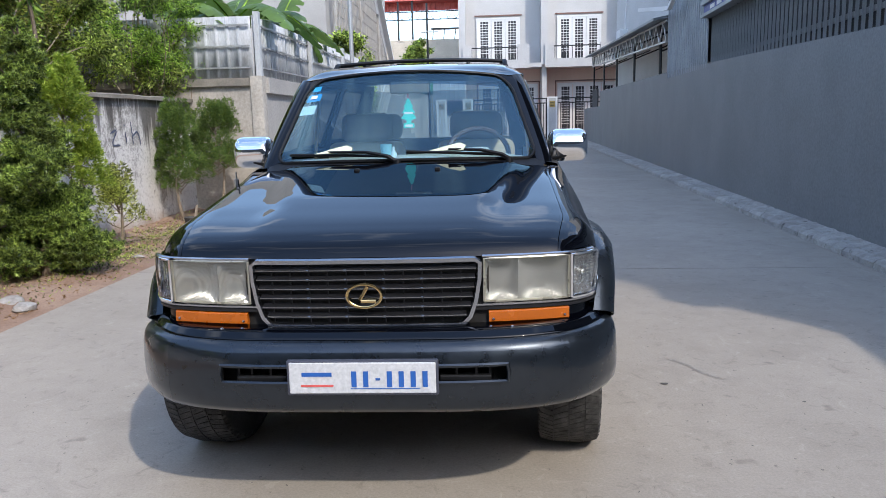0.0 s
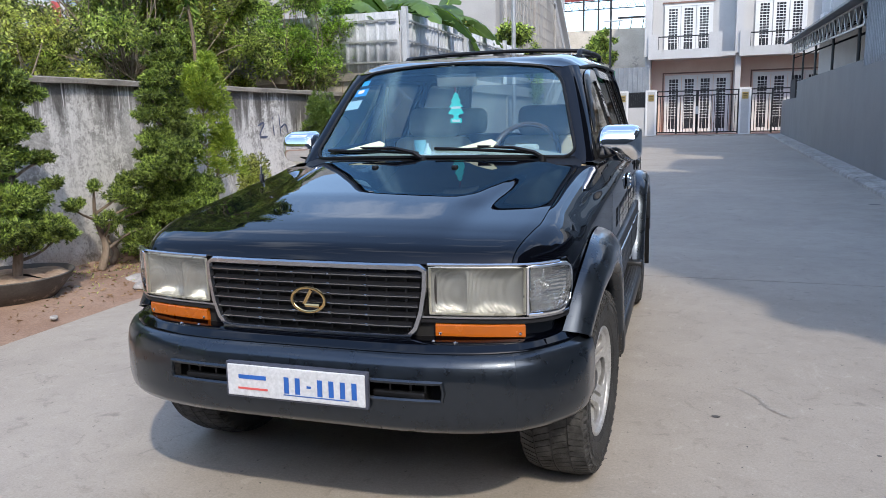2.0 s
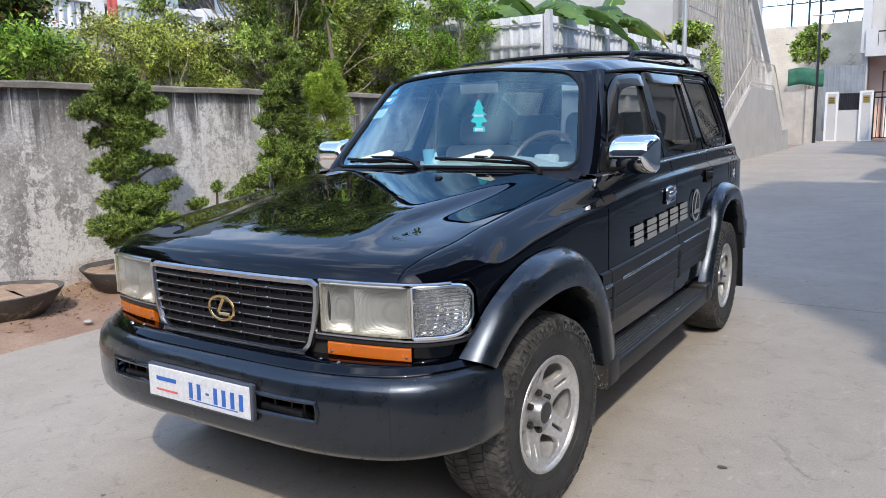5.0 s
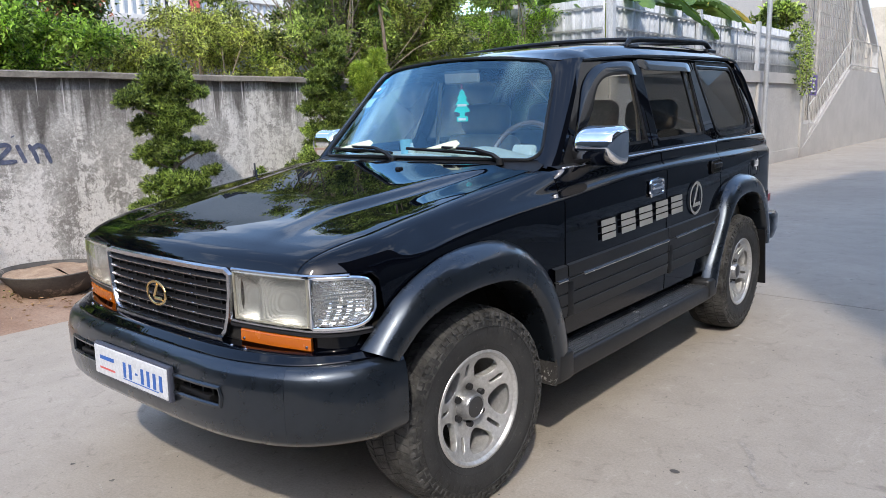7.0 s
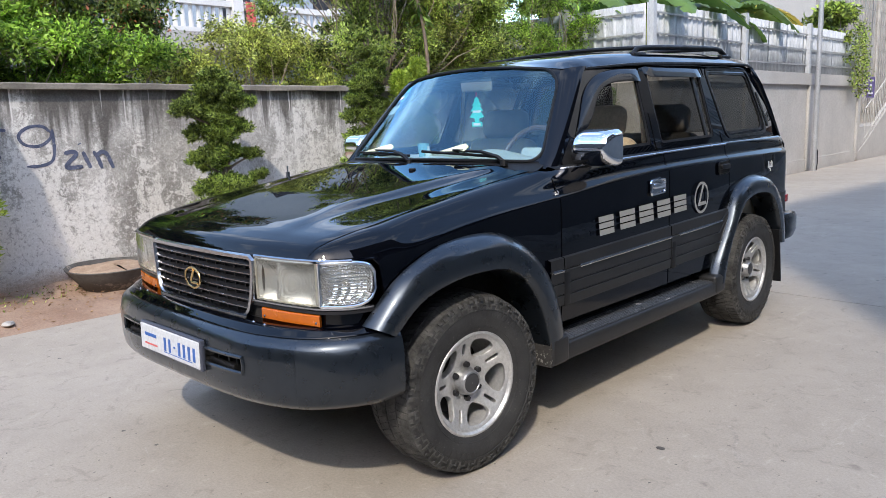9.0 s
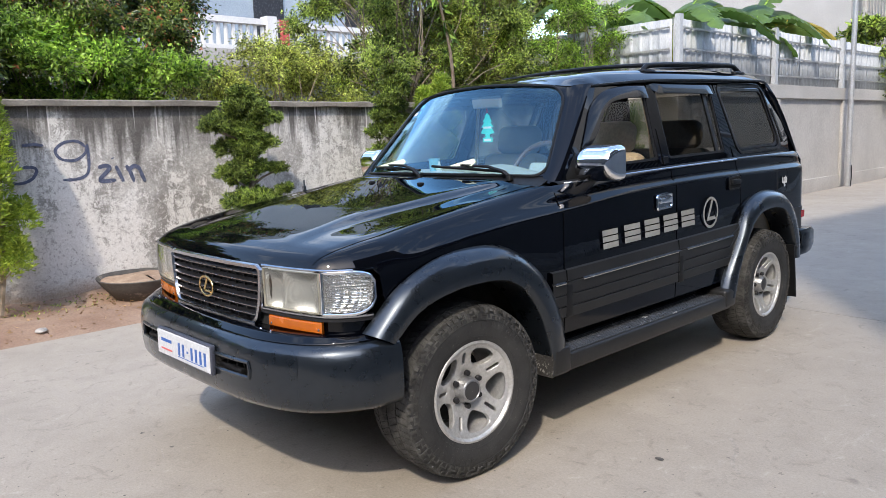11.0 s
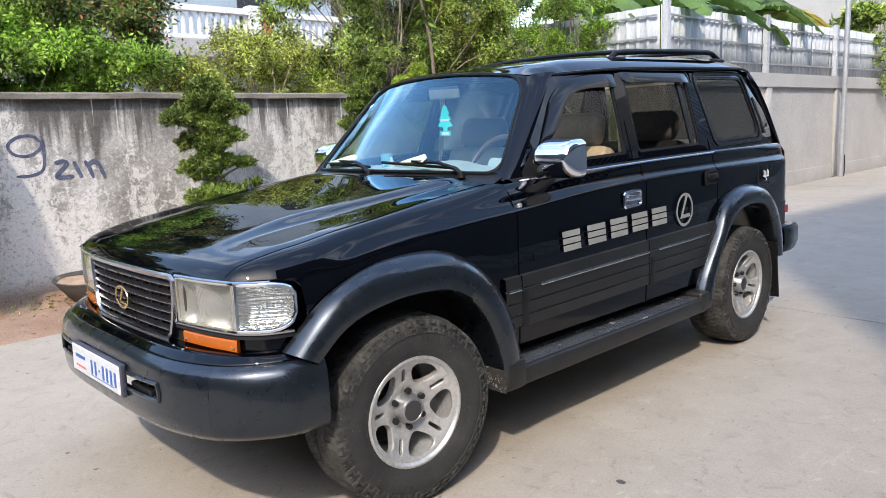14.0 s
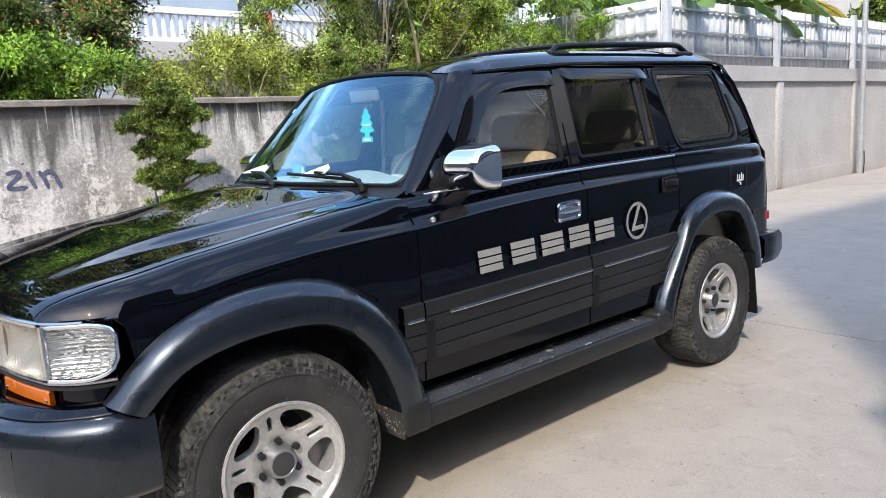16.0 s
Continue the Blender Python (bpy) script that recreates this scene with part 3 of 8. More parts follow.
def sheet(bm, a, b, z0, z1, pitch=0.19, depth=0.022):
    """A run of trapezoid roofing sheet from a to b (x, y), standing upright."""
    a, b = Vector((*a, 0)), Vector((*b, 0))
    d = (b - a).normalized()
    nrm = Vector((d.y, -d.x, 0))
    n = int((b - a).length / pitch)
    line = []
    for i in range(n):
        s = i * pitch
        for u, h in ((0, 0), (0.62, 0), (0.70, 1), (0.90, 1), (0.98, 0)):
            line.append(a + d * (s + u * pitch) + nrm * h * depth)
    line.append(b)
    loft(bm, [[p + Vector((0, 0, z0)) for p in line], [p + Vector((0, 0, z1)) for p in line]])


def sheet_fence(name, a, b, z0, z1, posts, step=0.0):
    f = thing(name, "zinc corrugated sheet fence on steel rails above the wall", "fence", "sheet fences")
    a3, b3 = Vector((*a, 0)), Vector((*b, 0))
    d = (b3 - a3).normalized()
    nrm = Vector((d.y, -d.x, 0))
    L = (b3 - a3).length
    n = max(1, int(L / 0.95))
    for i in range(n):
        p, q = a3 + d * (L * i / n), a3 + d * (L * (i + 1) / n + 0.02)
        bm = bmesh.new()
        dz = step * i / n + rng.uniform(-0.012, 0.012)
        off = nrm * (0.003 * (i % 2))
        sheet(bm, (p + off).xy, (q + off).xy, z0, z1 + dz)
        o = part("sheet_panel", bm, M_zinc, f, smooth=25)
        md = o.modifiers.new("thick", "SOLIDIFY")
        md.thickness = 0.0015
    for z in (z0 + 0.17, z0 + 0.52, z0 + 0.86):
        bm = bmesh.new()
        p, q = a3 + nrm * 0.045, b3 + nrm * 0.045
        tube(bm, [p + Vector((0, 0, z)), q + Vector((0, 0, z + step * 0.4))], 0.02, 4)
        part("rail", bm, M_steel, f)
    for s in posts:
        bm = bmesh.new()
        c = a3 + d * s + nrm * 0.075
        box(bm, -0.055, 0.055, -0.045, 0.045, z0 - 0.04, z1 + 0.06 + step * s / L, pose(c.x, c.y, 0, 0, 0, math.degrees(math.atan2(d.y, d.x))))
        part("post", bm, M_zinc, f)
    return f


sheet_fence("sheet_fence", (W2 - 0.12, 10.12), (W2 - 0.08, 21.5), 2.26, 3.26, (0.05, 3.75, 7.4, 11.2), 0.12)
sheet_fence("sheet_fence", (-9.0, 10.14), (W2 - 0.16, 10.12), 2.25, 3.26, (0.05, 2.0, 4.02))

# lamp pole with its foot irons
pole = thing("utility_pole", "slim galvanised steel pole standing by the grey wall", "pole")
bm = bmesh.new()
tube(bm, [(-3.05, 17.4, 0), (-3.05, 17.4, 6.5)], [0.062, 0.05], 12)
part("shaft", bm, M_steel, pole, smooth=40)
bm = bmesh.new()
tube(bm, [(-2.97, 17.36, 0.02), (-2.95, 17.34, 0.25), (-2.97, 17.36, 0.5)], 0.012, 6)
part("earth_wire", bm, M_black, pole)

# ---- stair building behind the grey wall ----
M_rail = surface("weathered_rail_paint", (0.40, 0.385, 0.36), (0.55, 0.53, 0.50), 3, 30, 0.8, bump=0.05)
stair = thing("stair_house", "grey house with outside stairs, white railings and lattice screen", "house")
bm = bmesh.new()
box(bm, -9, W2, 21.6, 36.5, -0.2, 0.9)
prof = [(21.7, 0.2), (22.4, 0.45), (27.2, 2.55), (32.0, 2.55), (35.0, 0.5), (36.5, 0.4), (36.5, -0.1), (21.7, -0.1)]
a = [bm.verts.new((W2 + 0.02, y, z)) for y, z in prof]
b = [bm.verts.new((W2 - 0.16, y, z)) for y, z in prof]
bm.faces.new(a)
bm.faces.new(b[::-1])
for i in range(len(prof)):
    bm.faces.new((a[i], a[i - 1], b[i - 1], b[i]))
part("stair_wall", bm, M_wall2, stair)
bm = bmesh.new()
box(bm, -14, W2 - 1.3, 21.8, 36.3, -0.1, 9.0)
part("house_wall", bm, M_wall2, stair)
for y0, z0, y1, z1 in ((22.3, 0.45, 27.2, 2.6), (27.2, 2.6, 32.0, 2.6), (32.0, 2.6, 35.0, 0.5)):
    bm = bmesh.new()
    for h in (0.12, 0.95):
        tube(bm, [(W2, y0, z0 + h), (W2, y1, z1 + h)], 0.018, 5)
    k = int((y1 - y0) / 0.16)
    for i in range(k + 1):
        u = i / k
        y, z = y0 + (y1 - y0) * u, z0 + (z1 - z0) * u
        tube(bm, [(W2, y, z), (W2, y, z + 0.95)], 0.007, 4, False)
    part("railing", bm, M_rail, stair)
bm = bmesh.new()
for i in range(52):
    y = 22.2 + i * 0.27
    ztop = 7.5 if y < 30 else 7.5 - (y - 30) * 0.62
    tube(bm, [(W2 - 1.1, y, 0.9), (W2 - 1.1, y, ztop)], 0.016, 4, False)
for z in np.arange(1.2, 7.4, 0.42):
    ymax = 36.2 if z < 3.6 else 30 + (7.5 - z) / 0.62
    tube(bm, [(W2 - 1.1, 22.2, z), (W2 - 1.1, ymax, z)], 0.016, 4, False)
for y in (22.2, 27.2, 32.0, 36.0):
    tube(bm, [(W2 - 1.08, y, 0.6), (W2 - 1.08, y, 7.5 if y < 30 else 7.5 - (y - 30) * 0.62)], 0.06, 6, False)
part("lattice_screen", bm, surface("weathered_lattice", (0.30, 0.28, 0.255), (0.42, 0.40, 0.37), 2, 30, 0.8, bump=0.05), stair)
bm = bmesh.new()
tube(bm, [(W2 - 0.9, 29.9, 7.7), (W2 - 0.9, 36.4, 3.6)], 0.16, 4)
tube(bm, [(W2 - 0.9, 29.9, 7.7), (W2 - 0.9, 21.9, 7.7)], 0.16, 4)
tube(bm, [(W2 - 0.9, 36.35, 3.7), (W2 - 0.9, 36.35, 2.2)], 0.14, 4)
part("fascia", bm, M_white, stair)
sign = thing("wall_sign", "small purple poster on the stair wall", "sign")
bm = bmesh.new()
rbox(bm, W2 + 0.022, W2 + 0.032, 22.15, 22.95, 1.7, 2.28, 0.004)
part("board", bm, plain("purple_print", (0.10, 0.07, 0.22), 0.5), sign)
bm = bmesh.new()
for z, y0, y1 in ((2.15, 22.3, 22.8), (2.02, 22.45, 22.65), (1.92, 22.5, 22.6), (1.8, 22.3, 22.8)):
    box(bm, W2 + 0.033, W2 + 0.036, y0, y1, z, z + 0.05)
part("print_bars", bm, M_white, sign)

# ---- far end: low wall, screen, rubble wall, mast, red shelter ----
bm = bmesh.new()
box(bm, -4.9, -3.45, 43.4, 43.8, -0.1, 2.82)
box(bm, -3.47, -3.12, 43.3, 43.85, -0.1, 2.90)
part("end_wall", bm, M_rough)
tagged(bpy.data.objects["end_wall"], "bare cement end wall with a thicker pillar", "wall", kind="structure")
bm = bmesh.new()
sheet(bm, (-3.05, 47.2), (-0.95, 47.0), 0.6, 4.25, 0.3, 0.03)
part("sheet_screen", bm, M_zincdark)
tagged(bpy.data.objects["sheet_screen"], "weathered grey sheet screen beside the gate", "screen", kind="structure")
bm = bmesh.new()
box(bm, -14, -0.4, 56, 56.3, -0.1, 7.6)
part("wall_far", bm, surface("pale_bare_cement", (0.47, 0.405, 0.32), (0.61, 0.535, 0.44), 0.8, 12, 0.9, bump=0.3, spots=((0.36, 0.32, 0.27), 0.9, 0.60)))
tagged(bpy.data.objects["wall_far"], "tall bare cement wall behind the end of the lane", "wall", kind="structure")
mast = thing("lamp_mast", "thin dark mast with a small lamp head", "street lamp")
bm = bmesh.new()
tube(bm, [(-3.15, 44.9, 0), (-3.15, 44.9, 8.6)], [0.085, 0.06], 8)
part("shaft", bm, M_black, mast)
bm = bmesh.new()
rbox(bm, -3.55, -2.45, 44.8, 45.0, 6.85, 6.92, 0.02)
part("lamp_head", bm, M_steel, mast)
shelter = thing("roof_shelter", "red sheet roof on dark open steel trusses", "roof")
bm = bmesh.new()
sheet(bm, (-9, 58.0), (1, 58.0), 10.0, 10.7, 0.4, 0.05)
box(bm, -9, 1, 56.8, 60, 10.6, 10.7)
part("roof_sheet", bm, M_redroof, shelter)
bm = bmesh.new()
for x in (-9.0, -6.3, -5.2, 1.0):
    tube(bm, [(x, 57, 7.4), (x, 57, 10.6)], 0.09, 4)
for z in (9.2, 9.8):
    tube(bm, [(-9, 57, z), (1, 57, z)], 0.05, 4)
for x in np.arange(-9, 0.5, 0.6):
    tube(bm, [(x, 57, 9.2), (x + 0.3, 57, 9.8), (x + 0.6, 57, 9.2)], 0.03, 4)
part("truss", bm, M_black, shelter)

stand = thing("roof_stand", "low dark steel stand on top of the cement wall", "stand")
for x in (-3.5, -2.65, -1.8):
    bm = bmesh.new()
    tube(bm, [(x - 0.12, 56.1, 7.58), (x, 56.15, 8.35)], 0.035, 5)
    part("leg", bm, M_black, stand)
bm = bmesh.new()
box(bm, -3.7, -1.6, 55.9, 56.5, 8.33, 8.42)
part("deck", bm, M_black, stand)
bm = bmesh.new()
loft(bm, [[(-5.2 + 2.05 * u, 48.9 + 0.12 * math.sin(7 * u), z + 0.1 * math.sin(5 * u)) for z in (3.3, 3.6, 3.95, 4.3)] for u in np.linspace(0, 1, 16)])
net = part("green_net", bm, surface("green_shade_net", (0.02, 0.09, 0.055), (0.035, 0.14, 0.085), 2, 40, 0.8, bump=0.1), None, "", 60)
net.modifiers.new("thick", "SOLIDIFY").thickness = 0.01
tagged(net, "dark green shade net hung behind the end wall", "net")

# ---- row of white houses across the end ----
FY = 47.6   # face of the houses


def bars(bm, x0, x1, z0, z1, y, step, r=0.012):
    k = max(2, int((x1 - x0) / step))
    for i in range(k + 1):
        x = x0 + (x1 - x0) * i / k
        box(bm, x - r, x + r, y - r, y + r, z0, z1)


def door_set(parent, x0, x1, z0, z1, y, leafs):
    """Glazed folding doors: white frame, dark panes with a grille of flat bars."""
    d = part("door_frame", rect_frame(x0 - 0.06, x1 + 0.06, z0, z1 + 0.06, y - 0.05, y + 0.08, 0.10), M_white, parent)
    w = (x1 - x0) / leafs
    for i in range(leafs):
        a, b = x0 + i * w + 0.02, x0 + (i + 1) * w - 0.02
        part("door_leaf", rect_frame(a, b, z0 + 0.02, z1, y - 0.02, y + 0.04, w * 0.20), M_white, parent)
        bm = bmesh.new()
        box(bm, a + w * 0.18, b - w * 0.18, y + 0.015, y + 0.025, z0 + 0.1, z1 - 0.1)
        part("pane", bm, M_louver, parent)
        bm = bmesh.new()
        q = (z1 - z0)
        for s in np.arange(z0 + 0.25 * q, z1 - 0.1 * q, 0.17):
            box(bm, a + w * 0.18, b - w * 0.18, y - 0.005, y + 0.012, s, s + 0.035)
        for xx in (a + 0.36 * w, a + 0.6 * w):
            box(bm, xx - 0.012, xx + 0.012, y - 0.006, y + 0.013, z0 + 0.1, z1 - 0.1)
        part("grille", bm, M_white, parent)


def rect_frame(x0, x1, z0, z1, y0, y1, w):
    bm = bmesh.new()
    box(bm, x0, x0 + w, y0, y1, z0, z1)
    box(bm, x1 - w, x1, y0, y1, z0, z1)
    box(bm, x0 + w, x1 - w, y0, y1, z1 - w, z1)
    box(bm, x0 + w, x1 - w, y0, y1, z0, z0 + w)
    return bm


def town_house(x0, wdt):
    h = thing("town_house", "white two-storey row house with balcony and folding doors", "house", "row houses")
    x1 = x0 + wdt
    bm = bmesh.new()
    box(bm, x0, x1, FY + 2.0, FY + 12, -0.1, 4.8)
    part("ground_wall", bm, M_pink, h, "peach painted ground floor wall")
    bm = bmesh.new()
    box(bm, x0, x1, FY + 1.2, FY + 12, 4.8, 12.0)
    part("upper_wall", bm, M_greyhouse, h)
    for a in ((x0 - 0.22,) if x0 < 15 else (x0 - 0.22, x1 - 0.22)):
        bm = bmesh.new()
        box(bm, a, a + 0.44, FY - 0.1, FY + 2.2, 4.9, 12)
        box(bm, a + 0.06, a + 0.38, FY + 0.2, FY + 2.1, -0.1, 4.9)
        part("party_fin", bm, M_greyhouse, h)
    bm = bmesh.new()
    box(bm, x0 + 0.2, x1 - 0.2, FY - 0.2, FY + 2.2, 4.75, 5.02)
    part("balcony_slab", bm, M_greyhouse, h)
    bm = bmesh.new()
    box(bm, x0 + 0.02, x0 + 0.60, FY - 0.25, FY - 0.05, 4.7, 6.2)
    box(bm, x1 - 1.75, x1 - 0.98, FY - 0.25, FY - 0.05, 4.7, 6.2)
    box(bm, x0 + 0.60, x1 - 1.75, FY - 0.25, FY - 0.05, 4.7, 5.25)
    part("balcony_parapet", bm, M_greyhouse, h)
    bm = bmesh.new()
    box(bm, x0 + 0.58, x1 - 1.72, FY - 0.18, FY - 0.12, 6.0, 6.07)
    bars(bm, x0 + 0.62, x1 - 1.77, 5.25, 6.0, FY - 0.15, 0.5, 0.015)
    part("balcony_rail", bm, M_black, h)
    door_set(h, x0 + 0.98, x1 - 1.58, 5.05, 8.02, FY + 1.12, 3)
    door_set(h, x0 + 1.08, x1 - 0.38, 0.15, 3.72, FY + 1.93, 4)
    bm = bmesh.new()
    box(bm, x0 + 0.86, x1 - 0.16, FY + 1.9, FY + 2.05, 3.88, 3.96)
    box(bm, x0 + 0.86, x0 + 0.94, FY + 1.9, FY + 2.05, 0.1, 3.88)
    box(bm, x1 - 0.24, x1 - 0.16, FY + 1.9, FY + 2.05, 0.1, 3.88)
    part("door_frame", bm, plain("brown_trim", (0.18, 0.10, 0.08), 0.6), h)
    bm = bmesh.new()
    box(bm, x0 + 0.8, x1 - 1.4, FY + 1.1, FY + 1.22, 8.18, 8.26)
    part("trim_line", bm, plain("brown_trim", (0.18, 0.10, 0.08), 0.6), h)
    bm = bmesh.new()
    box(bm, x0, x1, FY - 1.6, FY + 2.0, 0.0, 0.12)
    part("forecourt", bm, M_terracotta, h, "pink tiled forecourt")
    return h


def yard_gate(x0, x1, y):
    g = thing("yard_gate", "black steel bar gate with two leaves between pillars", "gate", "yard gates")
    for a, b in ((x0, (x0 + x1) / 2 - 0.03), ((x0 + x1) / 2 + 0.03, x1)):
        bm = bmesh.new()
        for z in (0.18, 2.36, 2.64):
            box(bm, a, b, y - 0.025, y + 0.025, z, z + 0.07)
        for x in (a, (a + b) / 2, b):
            box(bm, x - 0.05, x + 0.05, y - 0.03, y + 0.03, 0.12, 2.71)
        part("gate_frame", bm, M_black, g)
        k = int((b - a) / 0.19)
        for i in range(1, k):
            bm = bmesh.new()
            x = a + (b - a) * i / k
            box(bm, x - 0.018, x + 0.018, y - 0.018, y + 0.018, 0.2, 2.40)
            part("gate_bar", bm, M_black, g)
    bm = bmesh.new()
    rbox(bm, (x0 + x1) / 2 - 0.09, (x0 + x1) / 2 + 0.09, y - 0.05, y + 0.05, 1.3, 1.75, 0.01)
    part("lock_box", bm, M_steel, g)


def gate_pillar(x, y):
    g = thing("gate_pillar", "white-edged grey gate pillar with a small brass plate", "pillar", "gate pillars")
    bm = bmesh.new()
    rbox(bm, x - 0.31, x + 0.31, y - 0.2, y + 0.2, 0, 2.74, 0.01)
    part("shaft", bm, M_greyhouse, g)
    part("border", rect_frame(x - 0.33, x + 0.33, 0.0, 2.78, y - 0.225, y - 0.19, 0.11), M_white, g)
    bm = bmesh.new()
    rbox(bm, x - 0.17, x + 0.17, y - 0.215, y - 0.195, 2.12, 2.52, 0.005)
    plate = part("name_plate", bm, plain("brass_plate", (0.32, 0.23, 0.08), 0.4, 0.6), g)
    bm = bmesh.new()
    for z in (2.20, 2.30, 2.40):
        box(bm, x - 0.12, x + 0.12, y - 0.219, y - 0.216, z, z + 0.03)
    part("print_bars", bm, M_black, plate)


HW = 5.33
HX = -1.08
for i in range(-1, 5):
    if i >= 0:
        town_house(HX + i * HW, HW)
        yard_gate(HX + 0.34 + i * HW + 0.35, HX + 0.34 + (i + 1) * HW - 0.35, 45.9)
    if i >= 0:
        gate_pillar(HX + 0.34 + i * HW, 45.9)
bm = bmesh.new()
box(bm, -2.12, -1.07, 45.8, 46.0, 0, 1.75)
part("garden_wall", bm, M_greyhouse)
tagged(bpy.data.objects["garden_wall"], "low grey wall beside the gate pillar", "wall", kind="structure")
bm = bmesh.new()
bars(bm, -2.05, -1.12, 1.75, 2.66, 45.9, 0.11, 0.018)
box(bm, -2.08, -1.1, 45.87, 45.93, 2.62, 2.68)
box(bm, -2.08, -1.1, 45.93, 45.95, 1.78, 2.62)
tagged(part("wall_railing", bm, M_black), "black steel railing on the low wall", "railing")
gate_pillar(-2.43, 45.9)
bm = bmesh.new()
box(bm, -3.2, 30, 45.2, 46.5, -0.1, 0.06)
tagged(part("forecourt_kerb", bm, M_kerb), "concrete apron along the house fronts", "kerb", kind="structure")


# ---- dark grey wall with kerb, slat fence, sheet house and carport ----
def run(bm, f, y0, y1, d0, d1, z0, z1, n=1):
    """A box that follows the line f(y), from offset d0 to d1."""
    v = [bm.verts.new((f(y) + d, y, z)) for y in (y0, y1) for d in (d0, d1) for z in (z0, z1)]
    for q in ((0, 1, 3, 2), (4, 6, 7, 5), (0, 4, 5, 1), (2, 3, 7, 6), (0, 2, 6, 4), (1, 5, 7, 3)):
        bm.faces.new([v[i] for i in q])


bm = bmesh.new()
p = [(-30, 2.0), (5.29, 2.27), (12.75, 2.43), (16.95, 2.51), (34.6, 2.65), (34.6, 1.95), (44.5, 1.95), (44.5, -0.2), (-30, -0.2)]
a = [bm.verts.new((WALLR(y), y, z)) for y, z in p]
b = [bm.verts.new((WALLR(y) + 0.2, y, z)) for y, z in p]
bm.faces.new(a)
bm.faces.new(b[::-1])
for i in range(len(p)):
    bm.faces.new((a[i], a[i - 1], b[i - 1], b[i]))
tagged(part("wall_east", bm, M_greywall), "long dark grey painted boundary wall with pale scuffs", "wall", kind="structure")

kerb = tagged(new("kerb"), "low cracked concrete kerb along the dark grey wall", "kerb", kind="structure")
kr = np.random.default_rng(3)
y = -6.0
while y < 44:
    ln = 0.62 + kr.uniform(-0.08, 0.1)
    bm = bmesh.new()
    ya, yb = y + 0.008, y + ln - 0.008
    k = 12
    rows = []
    for i in range(k + 1):
        yy = ya + (yb - ya) * i / k
        j = lambda c: 0.016 * noise.noise((yy * 6, c, 0)) + 0.010 * noise.noise((yy * 21, c, 3))
        w = WALLR(yy) - KERB(yy)
        rows.append([(KERB(yy) + j(1), yy, -0.05), (KERB(yy) + 0.012 + j(1), yy, 0.055 + j(2)), (KERB(yy) + 0.05 + j(3), yy, 0.085 + j(4)), (KERB(yy) + 0.38 * w + j(8), yy, 0.092 + j(5)),
                     (KERB(yy) + 0.42 * w + j(8), yy, 0.080 + j(5)), (KERB(yy) + 0.46 * w + j(8), yy, 0.098 + j(5)), (KERB(yy) + 0.8 * w, yy, 0.105 + j(9)), (WALLR(yy) - 0.005, yy, 0.12 + j(6)), (WALLR(yy) - 0.005, yy, -0.05)])
    vs = loft(bm, rows, close=True)
    bm.faces.new(vs[0])
    bm.faces.new(vs[-1])
    part("kerb_stone", bm, M_kerb, kerb)
    y += ln

# dark upright slats on the wall, with a sign band above
slatfence = thing("slat_fence", "dark upright steel slats standing on the grey wall", "fence")
M_slat = surface("dark_slat_metal", (0.16, 0.16, 0.156), (0.27, 0.267, 0.258), 2, 40, 0.6, metal=0.1, bump=0.05, stretch=(4, 4, 0.5))
zt = lambda y: 2.27 + 0.0215 * (y - 5.29)
bm = bmesh.new()
box(bm, -0.020, 0.020, -0.010, 0.010, 0, 1.30)
me = bpy.data.meshes.new("slat")
bm.to_mesh(me)
bm.free()
me.materials.append(M_slat)
for i, y in enumerate(np.arange(0.6, 12.7, 0.175)):
    o = new("slat", me)
    o.parent = slatfence
    o.matrix_basis = pose(WALLR(y) + 0.08, y, zt(y) - 0.005, 0, 0, -25)
bm = bmesh.new()
for z in (0.12, 1.12):
    run(bm, WALLR, 0.5, 12.75, 0.10, 0.13, 2.35 + z, 2.41 + z)
part("rail", bm, M_slat, slatfence)
bm = bmesh.new()
run(bm, WALLR, 0.5, 12.85, 0.2, 0.23, 2.0, 3.75)
part("backing_sheet", bm, plain("dark_backing", (0.02, 0.02, 0.022), 0.7), slatfence)
band = thing("sign_band", "blue printed sign band above the dark slats", "sign")
bm = bmesh.new()
run(bm, WALLR, 0.5, 12.87, -0.12, 0.16, 3.52, 3.60)
run(bm, WALLR, 0.5, 12.87, -0.12, 0.16, 3.29, 3.35)
part("frame", bm, M_zincdark, band)
bm = bmesh.new()
run(bm, WALLR, 0.5, 12.85, -0.06, -0.03, 3.35, 3.52)
part("board", bm, plain("blue_board", (0.03, 0.05, 0.22), 0.5), band)
bm = bmesh.new()
for y in np.arange(1, 12.5, 0.5):
    run(bm, WALLR, y, y + 0.34, -0.066, -0.061, 3.40, 3.47)
part("print_bars", bm, M_white, band)

sheethouse = thing("sheet_house", "grey corrugated sheet house wall with white eave", "house")
bm = bmesh.new()
sheet(bm, (WALLR(16.95), 16.95), (WALLR(12.75) + 0.02, 12.75), 2.35, 6.6, 0.19, 0.02)
part("sheet_wall", bm, M_zincdark, sheethouse)
bm = bmesh.new()
box(bm, WALLR(16) + 0.12, 13, 12.85, 16.9, -0.1, 6.5)
part("house_wall", bm, M_greywall, sheethouse)
bm = bmesh.new()
tube(bm, [(WALLR(16) - 0.45, 18.0, 4.17), (WALLR(15) - 0.32, 15.3, 3.83), (WALLR(15) - 0.28, 15.2, 3.83), (WALLR(14) - 0.28, 13.3, 4.5)], 0.065, 4)
part("eave_trim", bm, M_white, sheethouse)

